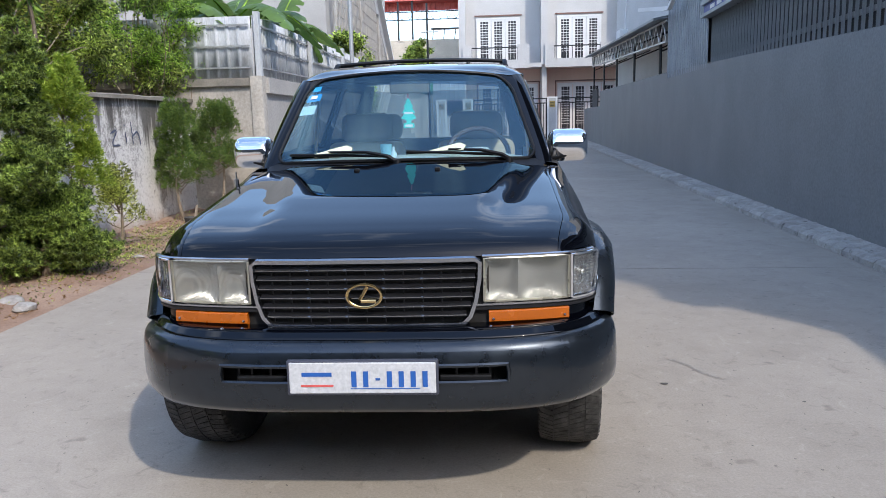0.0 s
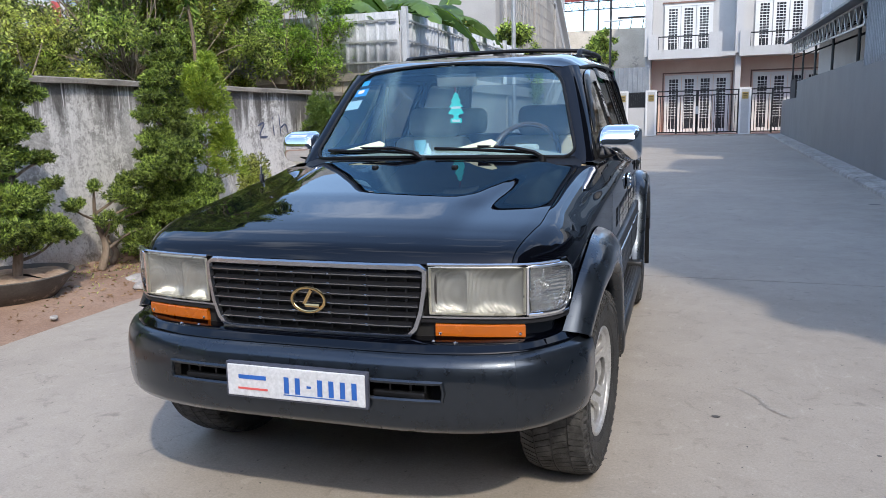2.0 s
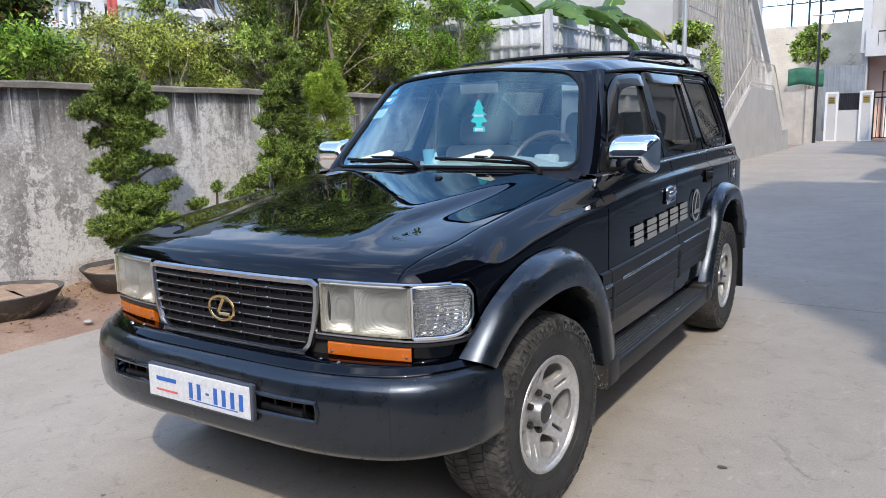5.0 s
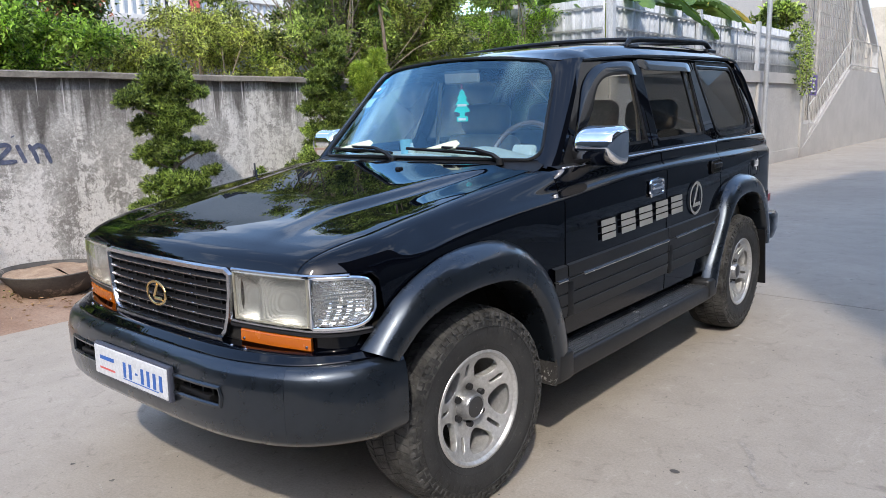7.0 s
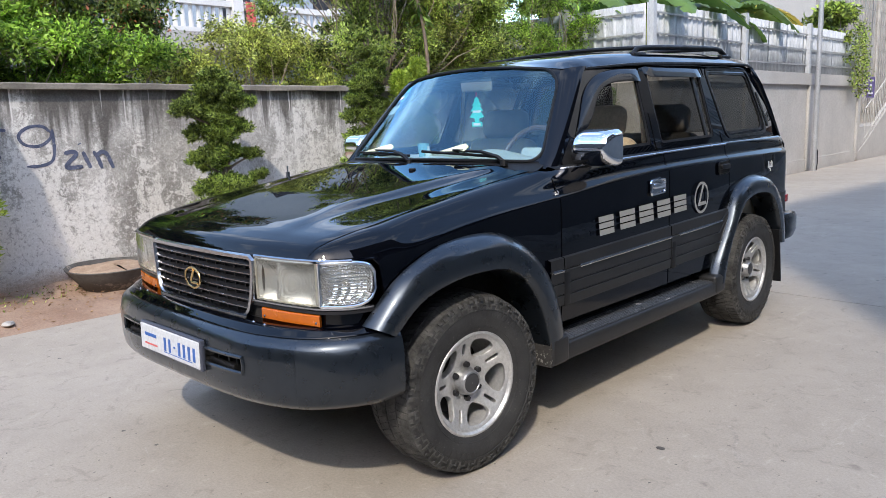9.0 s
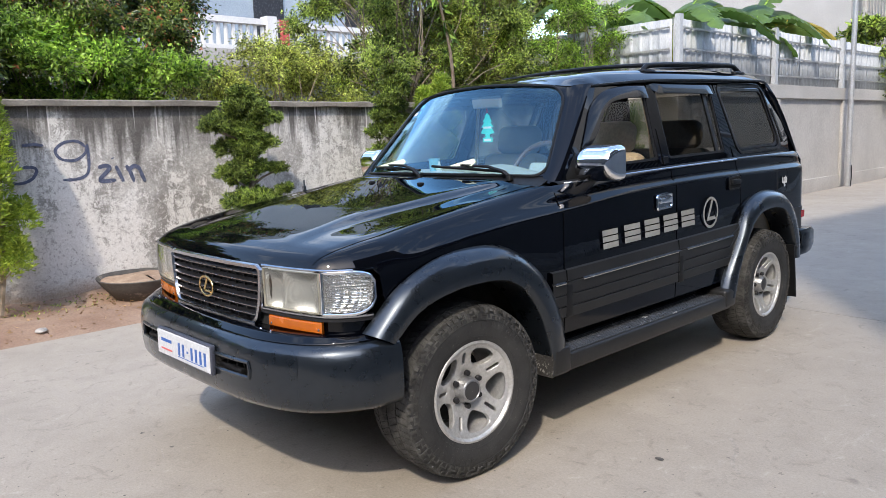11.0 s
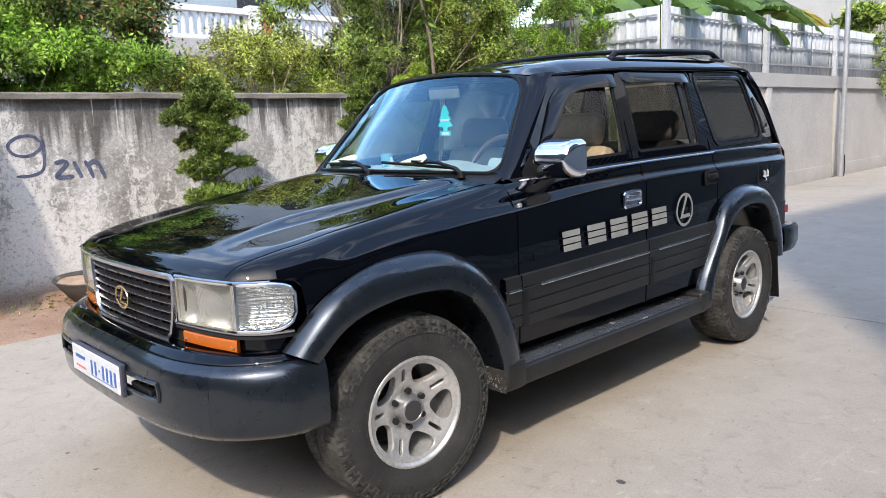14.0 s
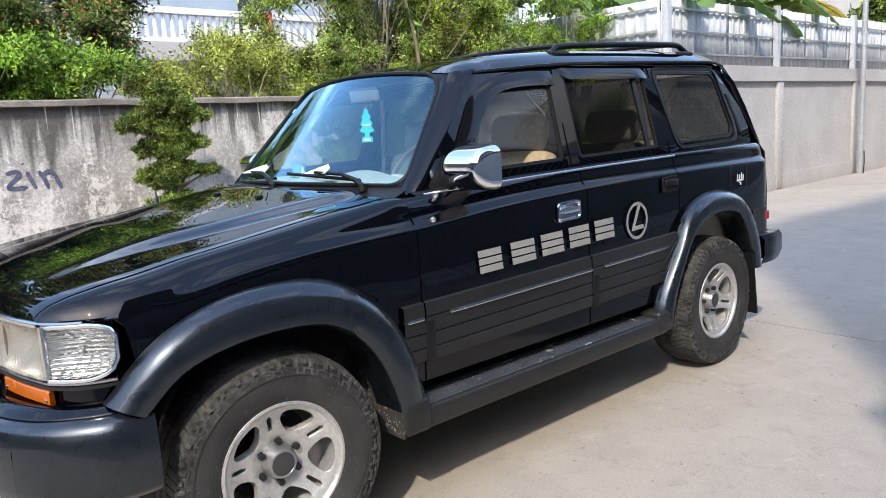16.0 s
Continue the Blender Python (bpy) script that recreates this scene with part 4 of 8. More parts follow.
# unseen tall house, added behind the wall to cast the shade on the lane
tall = thing("tall_house", "unseen dark tall house added behind the wall for its shade", "house")
bm = bmesh.new()
run(bm, lambda y: 6.13 + 0.06 * y, 0.27 - 2.46, 9.1 - 2.46, 0.26, 9.0, -0.1, 12.8)
# its dark colour is picked to darken the car's reflections
part("house_wall", bm, surface("dark_reflection_brown", (0.040, 0.034, 0.030), (0.062, 0.053, 0.046), 0.9, 30, 0.8, bump=0.1), tall)

# grey house behind the carport with an air conditioner
ghouse = thing("grey_house", "light grey two-storey house behind the carport", "house")
bm = bmesh.new()
# hidden near box and extra height added so their shadow falls on the lane
box(bm, 7.0, 18, 17.2, 21, -0.1, 10.2)
box(bm, 7.0, 18, 21, 36.5, -0.1, 13.5)
part("house_wall", bm, M_greyhouse, ghouse)
ac = thing("air_conditioner", "white air conditioner box fixed on the grey house", "air conditioner")
bm = bmesh.new()
rbox(bm, 6.62, 7.0, 33.4, 34.3, 4.75, 5.4, 0.03)
part("case", bm, M_white, ac)
bm = bmesh.new()
tube(bm, [(6.9, 33.6, 5.3), (6.92, 33.5, 6.3), (6.96, 33.4, 7.3)], 0.03, 6)
part("pipe", bm, M_white, ac)

carport = thing("carport", "open steel carport with sheet roof and white lattice truss", "carport")
bm = bmesh.new()
loft(bm, [[(WALLR(y) - 0.35, y, z - 0.05), (WALLR(y) + 1.9, y, z + 0.35)] for y, z in ((17.05, 3.89), (39.4, 4.72))])
o = part("roof_sheet", bm, M_zincdark, carport)
o.modifiers.new("thick", "SOLIDIFY").thickness = 0.06
bm = bmesh.new()
ty = np.linspace(17.1, 39.0, 44)
tz = lambda y: 3.89 + (y - 17.05) * 0.83 / 22.35
tube(bm, [(WALLR(17.1), 17.1, tz(17.1) - 0.12), (WALLR(39), 39, tz(39) - 0.12)], 0.033, 4)
tube(bm, [(WALLR(17.1), 17.1, tz(17.1) - 0.62), (WALLR(39), 39, tz(39) - 0.62)], 0.033, 4)
for i in range(len(ty) - 1):
    u, v = ty[i], ty[i + 1]
    za, zb = (-0.12, -0.62) if i % 2 else (-0.62, -0.12)
    tube(bm, [(WALLR(u), u, tz(u) + za), (WALLR(v), v, tz(v) + zb)], 0.022, 4, False)
part("truss", bm, M_steel, carport)
for y in (18.5, 23.5, 28.5, 33.5, 38.8):
    bm = bmesh.new()
    tube(bm, [(WALLR(y) + 0.1, y, 2.4), (WALLR(y) + 0.1, y, tz(y) - 0.1)], 0.04, 6)
    tube(bm, [(WALLR(y) + 0.1, y, tz(y) - 0.35), (WALLR(y) + 1.7, y, tz(y) + 0.2)], 0.035, 4)
    tube(bm, [(WALLR(y) + 0.1, y, tz(y) - 0.8), (WALLR(y) + 1.7, y, tz(y) - 0.2)], 0.03, 4)
    part("frame", bm, M_black, carport)
bm = bmesh.new()
run(bm, WALLR, 36.2, 39.2, 0.04, 0.10, 1.95, 2.85)
tagged(part("mesh_box", bm, plain("dark_mesh", (0.03, 0.03, 0.033), 0.7)), "dark mesh panel on the end of the wall", "panel", kind="structure")

# render kept dark so that the car reflects it as a dark band
M_darkhouse = surface("dark_reflection_render", (0.055, 0.052, 0.050), (0.085, 0.080, 0.076), 0.6, 25, 0.85, bump=0.1)
# unseen block added beyond the side wall to darken the car's reflections
block = thing("apartment_block", "plain dark grey block added unseen beyond the side wall", "building", kind="structure")
bm = bmesh.new()
box(bm, 14.5, 26, -24, 17, -0.1, 8.0)
box(bm, 15.5, 27, 17.2, 48, -0.1, 9.0)
part("block_wall", bm, surface("dark_grey_render", (0.10, 0.10, 0.10), (0.15, 0.148, 0.145), 0.5, 25, 0.85, bump=0.1), block)

# ---- houses and walls that close the place behind and beside ----
bm = bmesh.new()
box(bm, -22, 26, -26, -25.7, -0.1, 3.2)
tagged(part("wall_south", bm, M_wall2), "plain grey wall closing the lane behind", "wall", kind="structure")
# unseen houses added behind, dark to shape the bonnet's reflection
for x0, x1, z1, m in ((-22, -8.2, 8.5, M_darkhouse), (-8, 3.6, 9.6, M_darkhouse), (3.8, 17, 8.9, M_darkhouse)):
    bm = bmesh.new()
    box(bm, x0, x1, -25, -14.5, -0.1, z1)
    o = part("rear_reflected_house", bm, m)
    tagged(o, "unseen dark house added behind for the bonnet's dark reflection", "house", "houses behind", kind="structure")

# white house with a balustrade terrace beyond the old wall
vil = thing("villa", "white villa with a balustrade terrace half hidden by trees", "house")
bm = bmesh.new()
box(bm, -26, -15.2, 2, 20, -0.1, 8.5)
part("house_wall", bm, surface("pale_blue_wall", (0.27, 0.32, 0.37), (0.34, 0.39, 0.44), 0.7, 30, 0.7, bump=0.03), vil)
bm = bmesh.new()
box(bm, -15.3, -13.85, 5.8, 15.5, 3.35, 3.75)
part("terrace_slab", bm, M_wall2, vil)
bm = bmesh.new()
box(bm, -14.1, -13.85, 5.8, 15.5, 4.38, 4.52)
box(bm, -14.1, -13.85, 5.8, 15.5, 3.75, 3.85)
for y in (5.9, 8.9, 12.0, 15.3):
    box(bm, -14.12, -13.8, y - 0.14, y + 0.14, 3.75, 4.6)
part("balustrade_rail", bm, M_white, vil)
bal = bmesh.new()
bmesh.ops.create_cone(bal, segments=8, radius1=0.06, radius2=0.045, depth=0.55, cap_ends=True)
for v in bal.verts:
    v.co.z += 4.12
me = bpy.data.meshes.new("baluster")
bal.to_mesh(me)
bal.free()
me.materials.append(M_white)
for y in np.arange(6.1, 15.2, 0.2):
    o = new("baluster", me)
    o.parent = vil
    o.location = (-13.97, y, 0)
for q in ((9.2, 10.1, 3.8, 6.2), (12.2, 13.4, 4.6, 6.0)):
    bm = bmesh.new()
    box(bm, -15.4, -15.15, *q)
    part("window", bm, M_louver, vil)
for y in (9.1, 13.2):
    bm = bmesh.new()
    loft(bm, [[(-13.79 + 0.012 * math.sin(9 * u), y + 0.26 * u, z) for z in (3.9, 4.2, 4.53)] for u in np.linspace(0, 1, 9)])
    o = part("red_cloth", bm, plain("red_cloth", (0.52, 0.10, 0.09), 0.9))
    o.modifiers.new("thick", "SOLIDIFY").thickness = 0.01
    tagged(o, "red washing hung over the terrace rail", "cloth", "washing")
bm = bmesh.new()
box(bm, -16, -9, -9, 2.5, -0.1, 3.6)
box(bm, -16.5, -8.6, -9.3, 2.7, 3.6, 3.8)
tagged(part("side_house", bm, M_wall2), "low house beyond the old wall", "house", kind="structure")

# ---- plants ----
prng = np.random.default_rng(11)


def unit(v):
    return v / np.maximum(np.linalg.norm(v, axis=-1, keepdims=True), 1e-6)


def limb(bm, a, b, r0, r1, bend=0.15, n=6, seg=6):
    a, b = np.array(a, float), np.array(b, float)
    L = np.linalg.norm(b - a)
    off = prng.normal(size=3) * bend * L * 0.5
    pts = [tuple(a + (b - a) * t + off * math.sin(math.pi * t)) for t in np.linspace(0, 1, n)]
    tube(bm, pts, list(np.linspace(r0, r1, n)), seg)
    return pts


def shoots(centre, radius, k, squash=0.55, up=0.5):
    """Tips of shoots over the upper side of a pad of foliage, and their directions."""
    d = unit(prng.normal(size=(k, 3)) + np.array([0, 0, up]))
    r = radius * prng.uniform(0.35, 1.0, (k, 1)) ** 0.6
    p = np.array(centre) + d * r * np.array([1, 1, squash])
    return p, unit(d + np.array([0, 0, 0.45]) + prng.normal(size=(k, 3)) * 0.25)


def needles(p, d, per, length, width, spread=0.9):
    """Whorls of leaves round each shoot tip."""
    k = len(p)
    b = np.repeat(p, per, axis=0) - np.repeat(d, per, axis=0) * prng.uniform(0, 0.06, (k * per, 1))
    w = unit(np.repeat(d, per, axis=0) + prng.normal(size=(k * per, 3)) * spread)
    return b, w, length * prng.uniform(0.6, 1.15, k * per), width * prng.uniform(0.7, 1.2, k * per)


def podocarpus(x, y, top, pads, label, lean=(0, 0), base=0.05, dens=1.0, group="clipped podocarpus trees"):
    """A tree clipped into tiers: a crooked trunk, a limb to each pad, narrow leaves in whorls."""
    t = thing("podocarpus_tree", label, "tree", group)
    bm = bmesh.new()
    trunk = smooth_line([(x, y, base), (x + 0.05, y + 0.03, base + top * 0.25), (x - 0.03 + lean[0] * 0.5, y + 0.02 + lean[1] * 0.5, base + top * 0.55), (x + lean[0], y + lean[1], top - 0.08)], 14)
    tube(bm, trunk, list(np.linspace(0.042, 0.010, 14)), 8)
    tz = [p[2] for p in trunk]
    if top > 1.6:   # foliage close round the trunk joins the tiers
        for z in np.arange(base + 0.45, top - 0.2, 0.15):
            a = z * 9.1
            pads = pads + [(0.07 * math.cos(a) + lean[0] * z / top, 0.07 * math.sin(a), z, 0.17)]
    P, D = [], []
    for dx, dy, z, r in pads:
        c = (x + dx, y + dy, z)
        zt = max(base + 0.15, z - 0.18)
        s = (np.interp(zt, tz, [p[0] for p in trunk]), np.interp(zt, tz, [p[1] for p in trunk]), zt)
        if abs(dx) + abs(dy) > 0.05:
            limb(bm, s, (c[0], c[1], z - 0.03), 0.016, 0.006)
        p, d = shoots(c, r, int(dens * 85 * (r / 0.2) ** 1.7) + 8)
        P.append(p)
        D.append(d)
    part("trunk", bm, M_bark, t, "", 50)
    P, D = np.concatenate(P), np.concatenate(D)
    leaves("crown", *needles(P, D, 32, 0.045, 0.0105), M_podo, t)
    return t


def tiers(top, low, r0, r1, n, seed, squeeze=1.0):
    g = np.random.default_rng(seed)
    out = []
    for i in range(n):
        u = i / (n - 1)
        z = low + (top - low) * u
        r = r0 + (r1 - r0) * u
        a = g.uniform(0, 6.28) + i * 2.4
        k = r * g.uniform(0.55, 1.1) * (1 - 0.5 * u)
        out.append((k * math.cos(a) * squeeze, k * math.sin(a), z, r * g.uniform(0.62, 0.85)))
        if u < 0.85:
            out.append((-k * 0.9 * math.cos(a + 0.4) * squeeze, -k * 0.9 * math.sin(a + 0.4), z - 0.06, r * g.uniform(0.5, 0.75)))
    return out


def thuja(x, y, top, low, r, label, material, n=26, dens=1.0, seed=1, base=0.05, group="thuja bushes", open_=0.0):
    """A loose thuja: upright plumes of fine flat sprays on a thin stem."""
    g = np.random.default_rng(seed)
    t = thing("thuja_bush", label, "bush", group)
    bm = bmesh.new()
    limb(bm, (x, y, base), (x + 0.04, y, top * 0.75), 0.028, 0.008)
    B, W, L = [], [], []
    for i in range(n):
        u = g.uniform(0, 1) ** 0.8
        z0 = low + (top - low) * u * 0.82
        rr = r * (1 - 0.62 * u) * g.uniform(0.45, 1.0)
        a = g.uniform(0, 6.28)
        c = np.array([x + rr * math.cos(a), y + rr * math.sin(a), z0])
        limb(bm, (x, y, max(base + 0.1, z0 - 0.15)), tuple(c), 0.009, 0.004, n=4, seg=5)
        h = g.uniform(0.16, 0.30)
        k = int(dens * 330)
        v = g.uniform(0, 1, (k, 1))
        ang = g.uniform(0, 6.28, k)
        rad = (0.125 * (1 - 0.65 * v[:, 0]) + 0.012) * g.uniform(0.2, 1, k) ** 0.5
        p = c + np.stack([rad * np.cos(ang), rad * np.sin(ang), (v[:, 0] - 0.25) * h], 1)
        d = unit(np.stack([np.cos(ang) * 0.9, np.sin(ang) * 0.9, np.full(k, 0.45)], 1) + g.normal(size=(k, 3)) * 0.45)
        B.append(p)
        W.append(d)
        L.append(g.uniform(0.030, 0.065, k))
    part("stem", bm, M_twig, t, "", 50)
    L = np.concatenate(L)
    leaves("crown", np.concatenate(B), np.concatenate(W), L, L * 0.26, material, t)
    return t


# two trees in wide bowls, others in the ground by the wall
podocarpus(-4.02, 2.56, 2.06, [(0, 0, 1.98, 0.16), (0.02, 0.05, 1.83, 0.24), (-0.10, -0.22, 1.70, 0.20), (0.05, 0.24, 1.72, 0.19), (0, 0, 1.60, 0.24), (0.06, -0.36, 1.66, 0.16), (0.0, 0.22, 1.47, 0.17), (-0.05, -0.16, 1.42, 0.20),
                               (0.06, -0.22, 1.18, 0.19), (0.0, 0.12, 1.22, 0.18), (0.05, 0.34, 1.20, 0.12), (0.10, -0.1, 0.88, 0.25), (-0.02, 0.20, 0.86, 0.22), (0.10, 0.38, 0.98, 0.11), (0.16, -0.26, 0.66, 0.26), (0.12, 0.16, 0.62, 0.28), (0.0, -0.02, 0.52, 0.26), (0.10, 0.38, 0.55, 0.18)],
           "dark green podocarpus clipped in tiers, growing in a wide bowl", base=0.2, dens=1.25)
podocarpus(-3.92, 4.52, 2.52, tiers(2.46, 0.30, 0.50, 0.12, 13, 3), "tall green podocarpus clipped in tiers by the old wall", dens=1.25)
podocarpus(-4.15, 4.95, 1.5, tiers(1.35, 0.28, 0.46, 0.20, 8, 8), "bushy green podocarpus leaning by the old wall", dens=1.1)
podocarpus(-4.25, 3.75, 0.92, [(0.0, 0.0, 0.88, 0.10), (0.10, 0.22, 0.78, 0.16), (-0.05, -0.22, 0.72, 0.14), (0.12, 0.40, 0.70, 0.16), (0.15, 0.0, 0.55, 0.16), (0.15, 0.55, 0.62, 0.18), (0.1, 0.62, 0.42, 0.2)], "half-bare young podocarpus with spiky tufts", dens=0.7)
thuja(-4.02, 5.28, 2.36, 0.75, 0.40, "bright yellow-green thuja beside the old wall", M_thuja, 40, 1.25, 4)
thuja(-4.05, 6.35, 0.98, 0.25, 0.36, "small brownish thuja bush by the wall", M_bushy, 16, 0.8, 6)
thuja(-4.25, 8.7, 2.0, 0.55, 0.46, "green thuja growing near the wall corner", M_thuja_d, 40, 1.1, 9)
thuja(-3.88, 9.35, 2.0, 0.70, 0.54, "green thuja with a bare stem near the corner", M_thuja_d, 42, 1.1, 10)
thuja(-4.22, 0.20, 2.22, 0.32, 0.34, "bright green thuja standing by the graffiti wall", M_thuja, 46, 1.2, 12)
# a sagging tuft and weeds that grow up the wall
podocarpus(-4.40, 4.05, 0.42, [(0, 0, 0.40, 0.10), (0.02, 0.3, 0.36, 0.08)], "small seedling at the foot of the wall", dens=0.6)


def bowl(x, y, r, h, rz=0):
    b = thing("planting_bowl", "wide shallow grey planting bowl filled with dry soil", "planter", "planting bowls")
    bm = bmesh.new()
    prof = [(0.02, 0.0), (0.50, 0.0), (0.62, 0.02), (0.86, 0.60), (0.97, 0.90), (1.0, 1.0), (0.985, 1.03), (0.955, 1.0), (0.90, 0.86)]
    rows = []
    for a in np.linspace(0, 2 * math.pi, 41):
        k = 1 + 0.012 * noise.noise((math.cos(a) * 2, math.sin(a) * 2, x))
        rows.append([(r * q * k * math.cos(a), r * q * k * math.sin(a), h * z + 0.006 * math.sin(2 * a) * z) for q, z in prof])
    loft(bm, rows)
    part("bowl_shell", bm, M_bowl, b, "", 50)
    bm = bmesh.new()
    rows = []
    for q in (0.01, 0.3, 0.6, 0.92):
        rows.append([(r * q * math.cos(a), r * q * math.sin(a), h * 0.86 + 0.035 * (1 - q) + 0.02 * noise.noise((q * 5, a * 2, x))) for a in np.linspace(0, 2 * math.pi, 33)])
    loft(bm, rows)
    part("soil", bm, M_soil, b, "", 60)
    b.matrix_basis = pose(x, y, 0.025, 0, 0, rz)
    return b


bowl(-4.13, 1.43, 0.43, 0.21)
bowl(-4.08, 2.58, 0.47, 0.23)
pt = thing("flower_pot", "small dark clay pot with a dry stump", "pot")
bm = bmesh.new()
loft(bm, [[(q * math.cos(a), q * math.sin(a), z) for q, z in ((0.01, 0), (0.11, 0), (0.15, 0.2), (0.14, 0.2), (0.12, 0.16), (0.01, 0.17))] for a in np.linspace(0, 2 * math.pi, 25)])
part("pot_shell", bm, M_bowl, pt, "", 40)
bm = bmesh.new()
limb(bm, (0, 0, 0.15), (0.03, 0.02, 0.36), 0.03, 0.015)
part("stump", bm, M_twig, pt)
pt.matrix_basis = pose(-3.62, 7.6, 0.03)


def wild_tree(x, y, top, spread, clumps, material, label, seed, leaf=0.075, aspect=0.5, per=330, low=1.6, extra=None, group="wild trees behind the wall", flat=0.7, droop=0.2):
    """A rampant tree: trunk, limbs that fork to many clumps, each clump a cloud of single leaves with gaps between."""
    g = np.random.default_rng(seed)
    t = thing("wild_tree", label, "tree", group)
    bm = bmesh.new()
    limb(bm, (x, y, -0.05), (x + g.normal() * 0.2, y + g.normal() * 0.2, top * 0.55), 0.07, 0.035, 0.1)
    B, W, L = [], [], []
    for i in range(clumps):
        u = g.uniform(0, 1) ** 0.75
        z = low + (top - low) * u
        k = spread * math.sqrt(max(0.12, 1 - (2 * u - 0.85) ** 2 * 0.8))
        dx, dy = g.uniform(-1, 1) * k * 0.75, g.uniform(-1, 1) * k
        c = np.array([x + dx, y + dy, z])
        pts = limb(bm, (x, y, max(0.4, z * 0.5)), tuple(c), 0.014, 0.004, 0.25, 6, 5)
        r = g.uniform(0.22, 0.46)
        n = int(1.5 * per * (r / 0.34) ** 2)
        # twigs inside the clump, leaves strung along them
        m = max(4, n // 14)
        tips = c + unit(g.normal(size=(m, 3))) * r * g.uniform(0.4, 1.15, (m, 1)) * np.array([1, 1, flat])
        for q in tips[: max(3, m // 3)]:
            limb(bm, tuple(c), tuple(q), 0.003, 0.0015, 0.2, 4, 4)
        v = g.uniform(0.25, 1.05, (m * 14, 1))
        tp = np.repeat(tips, 14, axis=0)
        p = c + (tp - c) * v + g.normal(size=(m * 14, 3)) * 0.028
        d = unit(unit(tp - c) * 0.7 + g.normal(size=(m * 14, 3)) * 0.7 - np.array([0, 0, droop]))
        B.append(p)
        W.append(d)
        L.append(1.25 * leaf * g.uniform(0.5, 1.25, len(p)))
    part("trunk", bm, M_twig, t, "", 50)
    B, W, L = np.concatenate(B), np.concatenate(W), np.concatenate(L)
    ok = ~((B[:, 0] > LEFT - 0.24) & (B[:, 2] < 1.97))
    B, W, L = B[ok], W[ok], L[ok]
    if extra:
        sel = g.uniform(size=len(B)) < extra[1]
        leaves("tinted_leaves", B[sel], W[sel], L[sel], L[sel] * aspect, extra[0], t)
        B, W, L = B[~sel], W[~sel], L[~sel]
    leaves("crown", B, W, L, L * aspect, material, t)
    return t


wild_tree(-5.9, -1.0, 3.7, 1.6, 64, M_bushd, "dark green bushy tree with orange leaf tips", 21, 0.068, 0.48, 640, extra=(M_orange, 0.07))
wild_tree(-5.55, 1.2, 2.75, 1.15, 50, M_bushb, "bright green feathery bush spilling over the wall", 22, 0.048, 0.42, 900)
wild_tree(-6.3, 2.0, 4.0, 1.3, 62, M_bushd, "leafy green tree with reddish dry sprigs", 23, 0.046, 0.45, 760, low=2.1, extra=(M_orange, 0.06))
wild_tree(-5.8, 4.2, 2.65, 1.2, 25, M_bushy, "olive tangled bush behind the wall", 24, 0.042, 0.40, 620)
wild_tree(-7.4, 4.9, 2.9, 1.6, 18, M_bushy, "thin olive shrub behind the wall", 29, 0.045, 0.4, 380)
wild_tree(-6.1, 6.6, 5.6, 1.6, 95, M_bush, "dense dark green tree hanging over the wall", 25, 0.050, 0.40, 700)
wild_tree(-6.3, 8.3, 5.0, 1.2, 74, M_bushy, "fine-leaved green tree beside the sheet fence", 26, 0.045, 0.38, 720, extra=(M_bushb, 0.25))
wild_tree(-7.6, 8.8, 7.0, 2.0, 95, M_bushd, "tall dark green tree behind the wall", 27, 0.075, 0.4, 480)
wild_tree(-8.2, -0.5, 5.2, 2.0, 60, M_bushd, "tall green tree far behind the wall", 28, 0.08, 0.5, 420)
wild_tree(-6.0, -4.2, 3.8, 1.8, 42, M_bush, "green tree further along the wall", 31, 0.10, 0.5, 380)
wild_tree(-8.8, 12.8, 5.4, 1.7, 34, M_bush, "dark green tree behind the sheet fence", 32, 0.10, 0.5, 380)
# bright trailing sprays at the fence corner
wild_tree(-5.0, 9.6, 3.8, 0.8, 32, M_bushb, "light green trailing sprays over the fence corner", 33, 0.05, 0.32, 420, low=2.4)
# bare brown twigs in the gap by the corner
wild_tree(-5.0, 9.3, 2.7, 0.6, 12, M_bush, "tangled green bush in the corner of the wall", 34, 0.06, 0.3, 160, low=2.0)
# creeper that hangs over the end of the grey wall
wild_tree(-3.75, 20.7, 4.1, 0.75, 22, M_bush, "green creeper tumbling over the end of the fence", 35, 0.11, 0.42, 320, low=2.4)
cr = thing("wall_creeper", "thin green creeper hanging down the fence end", "creeper")
bm = bmesh.new()
B, W = [], []
for k in range(7):
    y0 = 20.4 + 0.14 * k
    pts = smooth_line([(-3.16, y0, 3.6), (-3.08, y0 + prng.normal() * 0.1, 2.9), (-3.06, y0 + prng.normal() * 0.15, 2.35), (-3.10, y0 + prng.normal() * 0.15, 1.75 + prng.uniform(0, 0.5))], 40)
    tube(bm, pts, 0.006, 4)
    for p in pts:
        for _ in range(4):
            B.append(np.array(p) + prng.normal(size=3) * 0.06)
            W.append(prng.normal(size=3) + np.array([0.5, 0, -0.4]))
part("vines", bm, M_twig, cr)
leaves("creeper_leaves", B, W, prng.uniform(0.05, 0.10, len(B)), prng.uniform(0.03, 0.06, len(B)), M_bush, cr)
# tree at the far end of the lane
wild_tree(-4.2, 50.6, 6.9, 1.25, 26, M_bush, "light green tree at the far end of the lane", 36, 0.15, 0.45, 240, low=4.5)
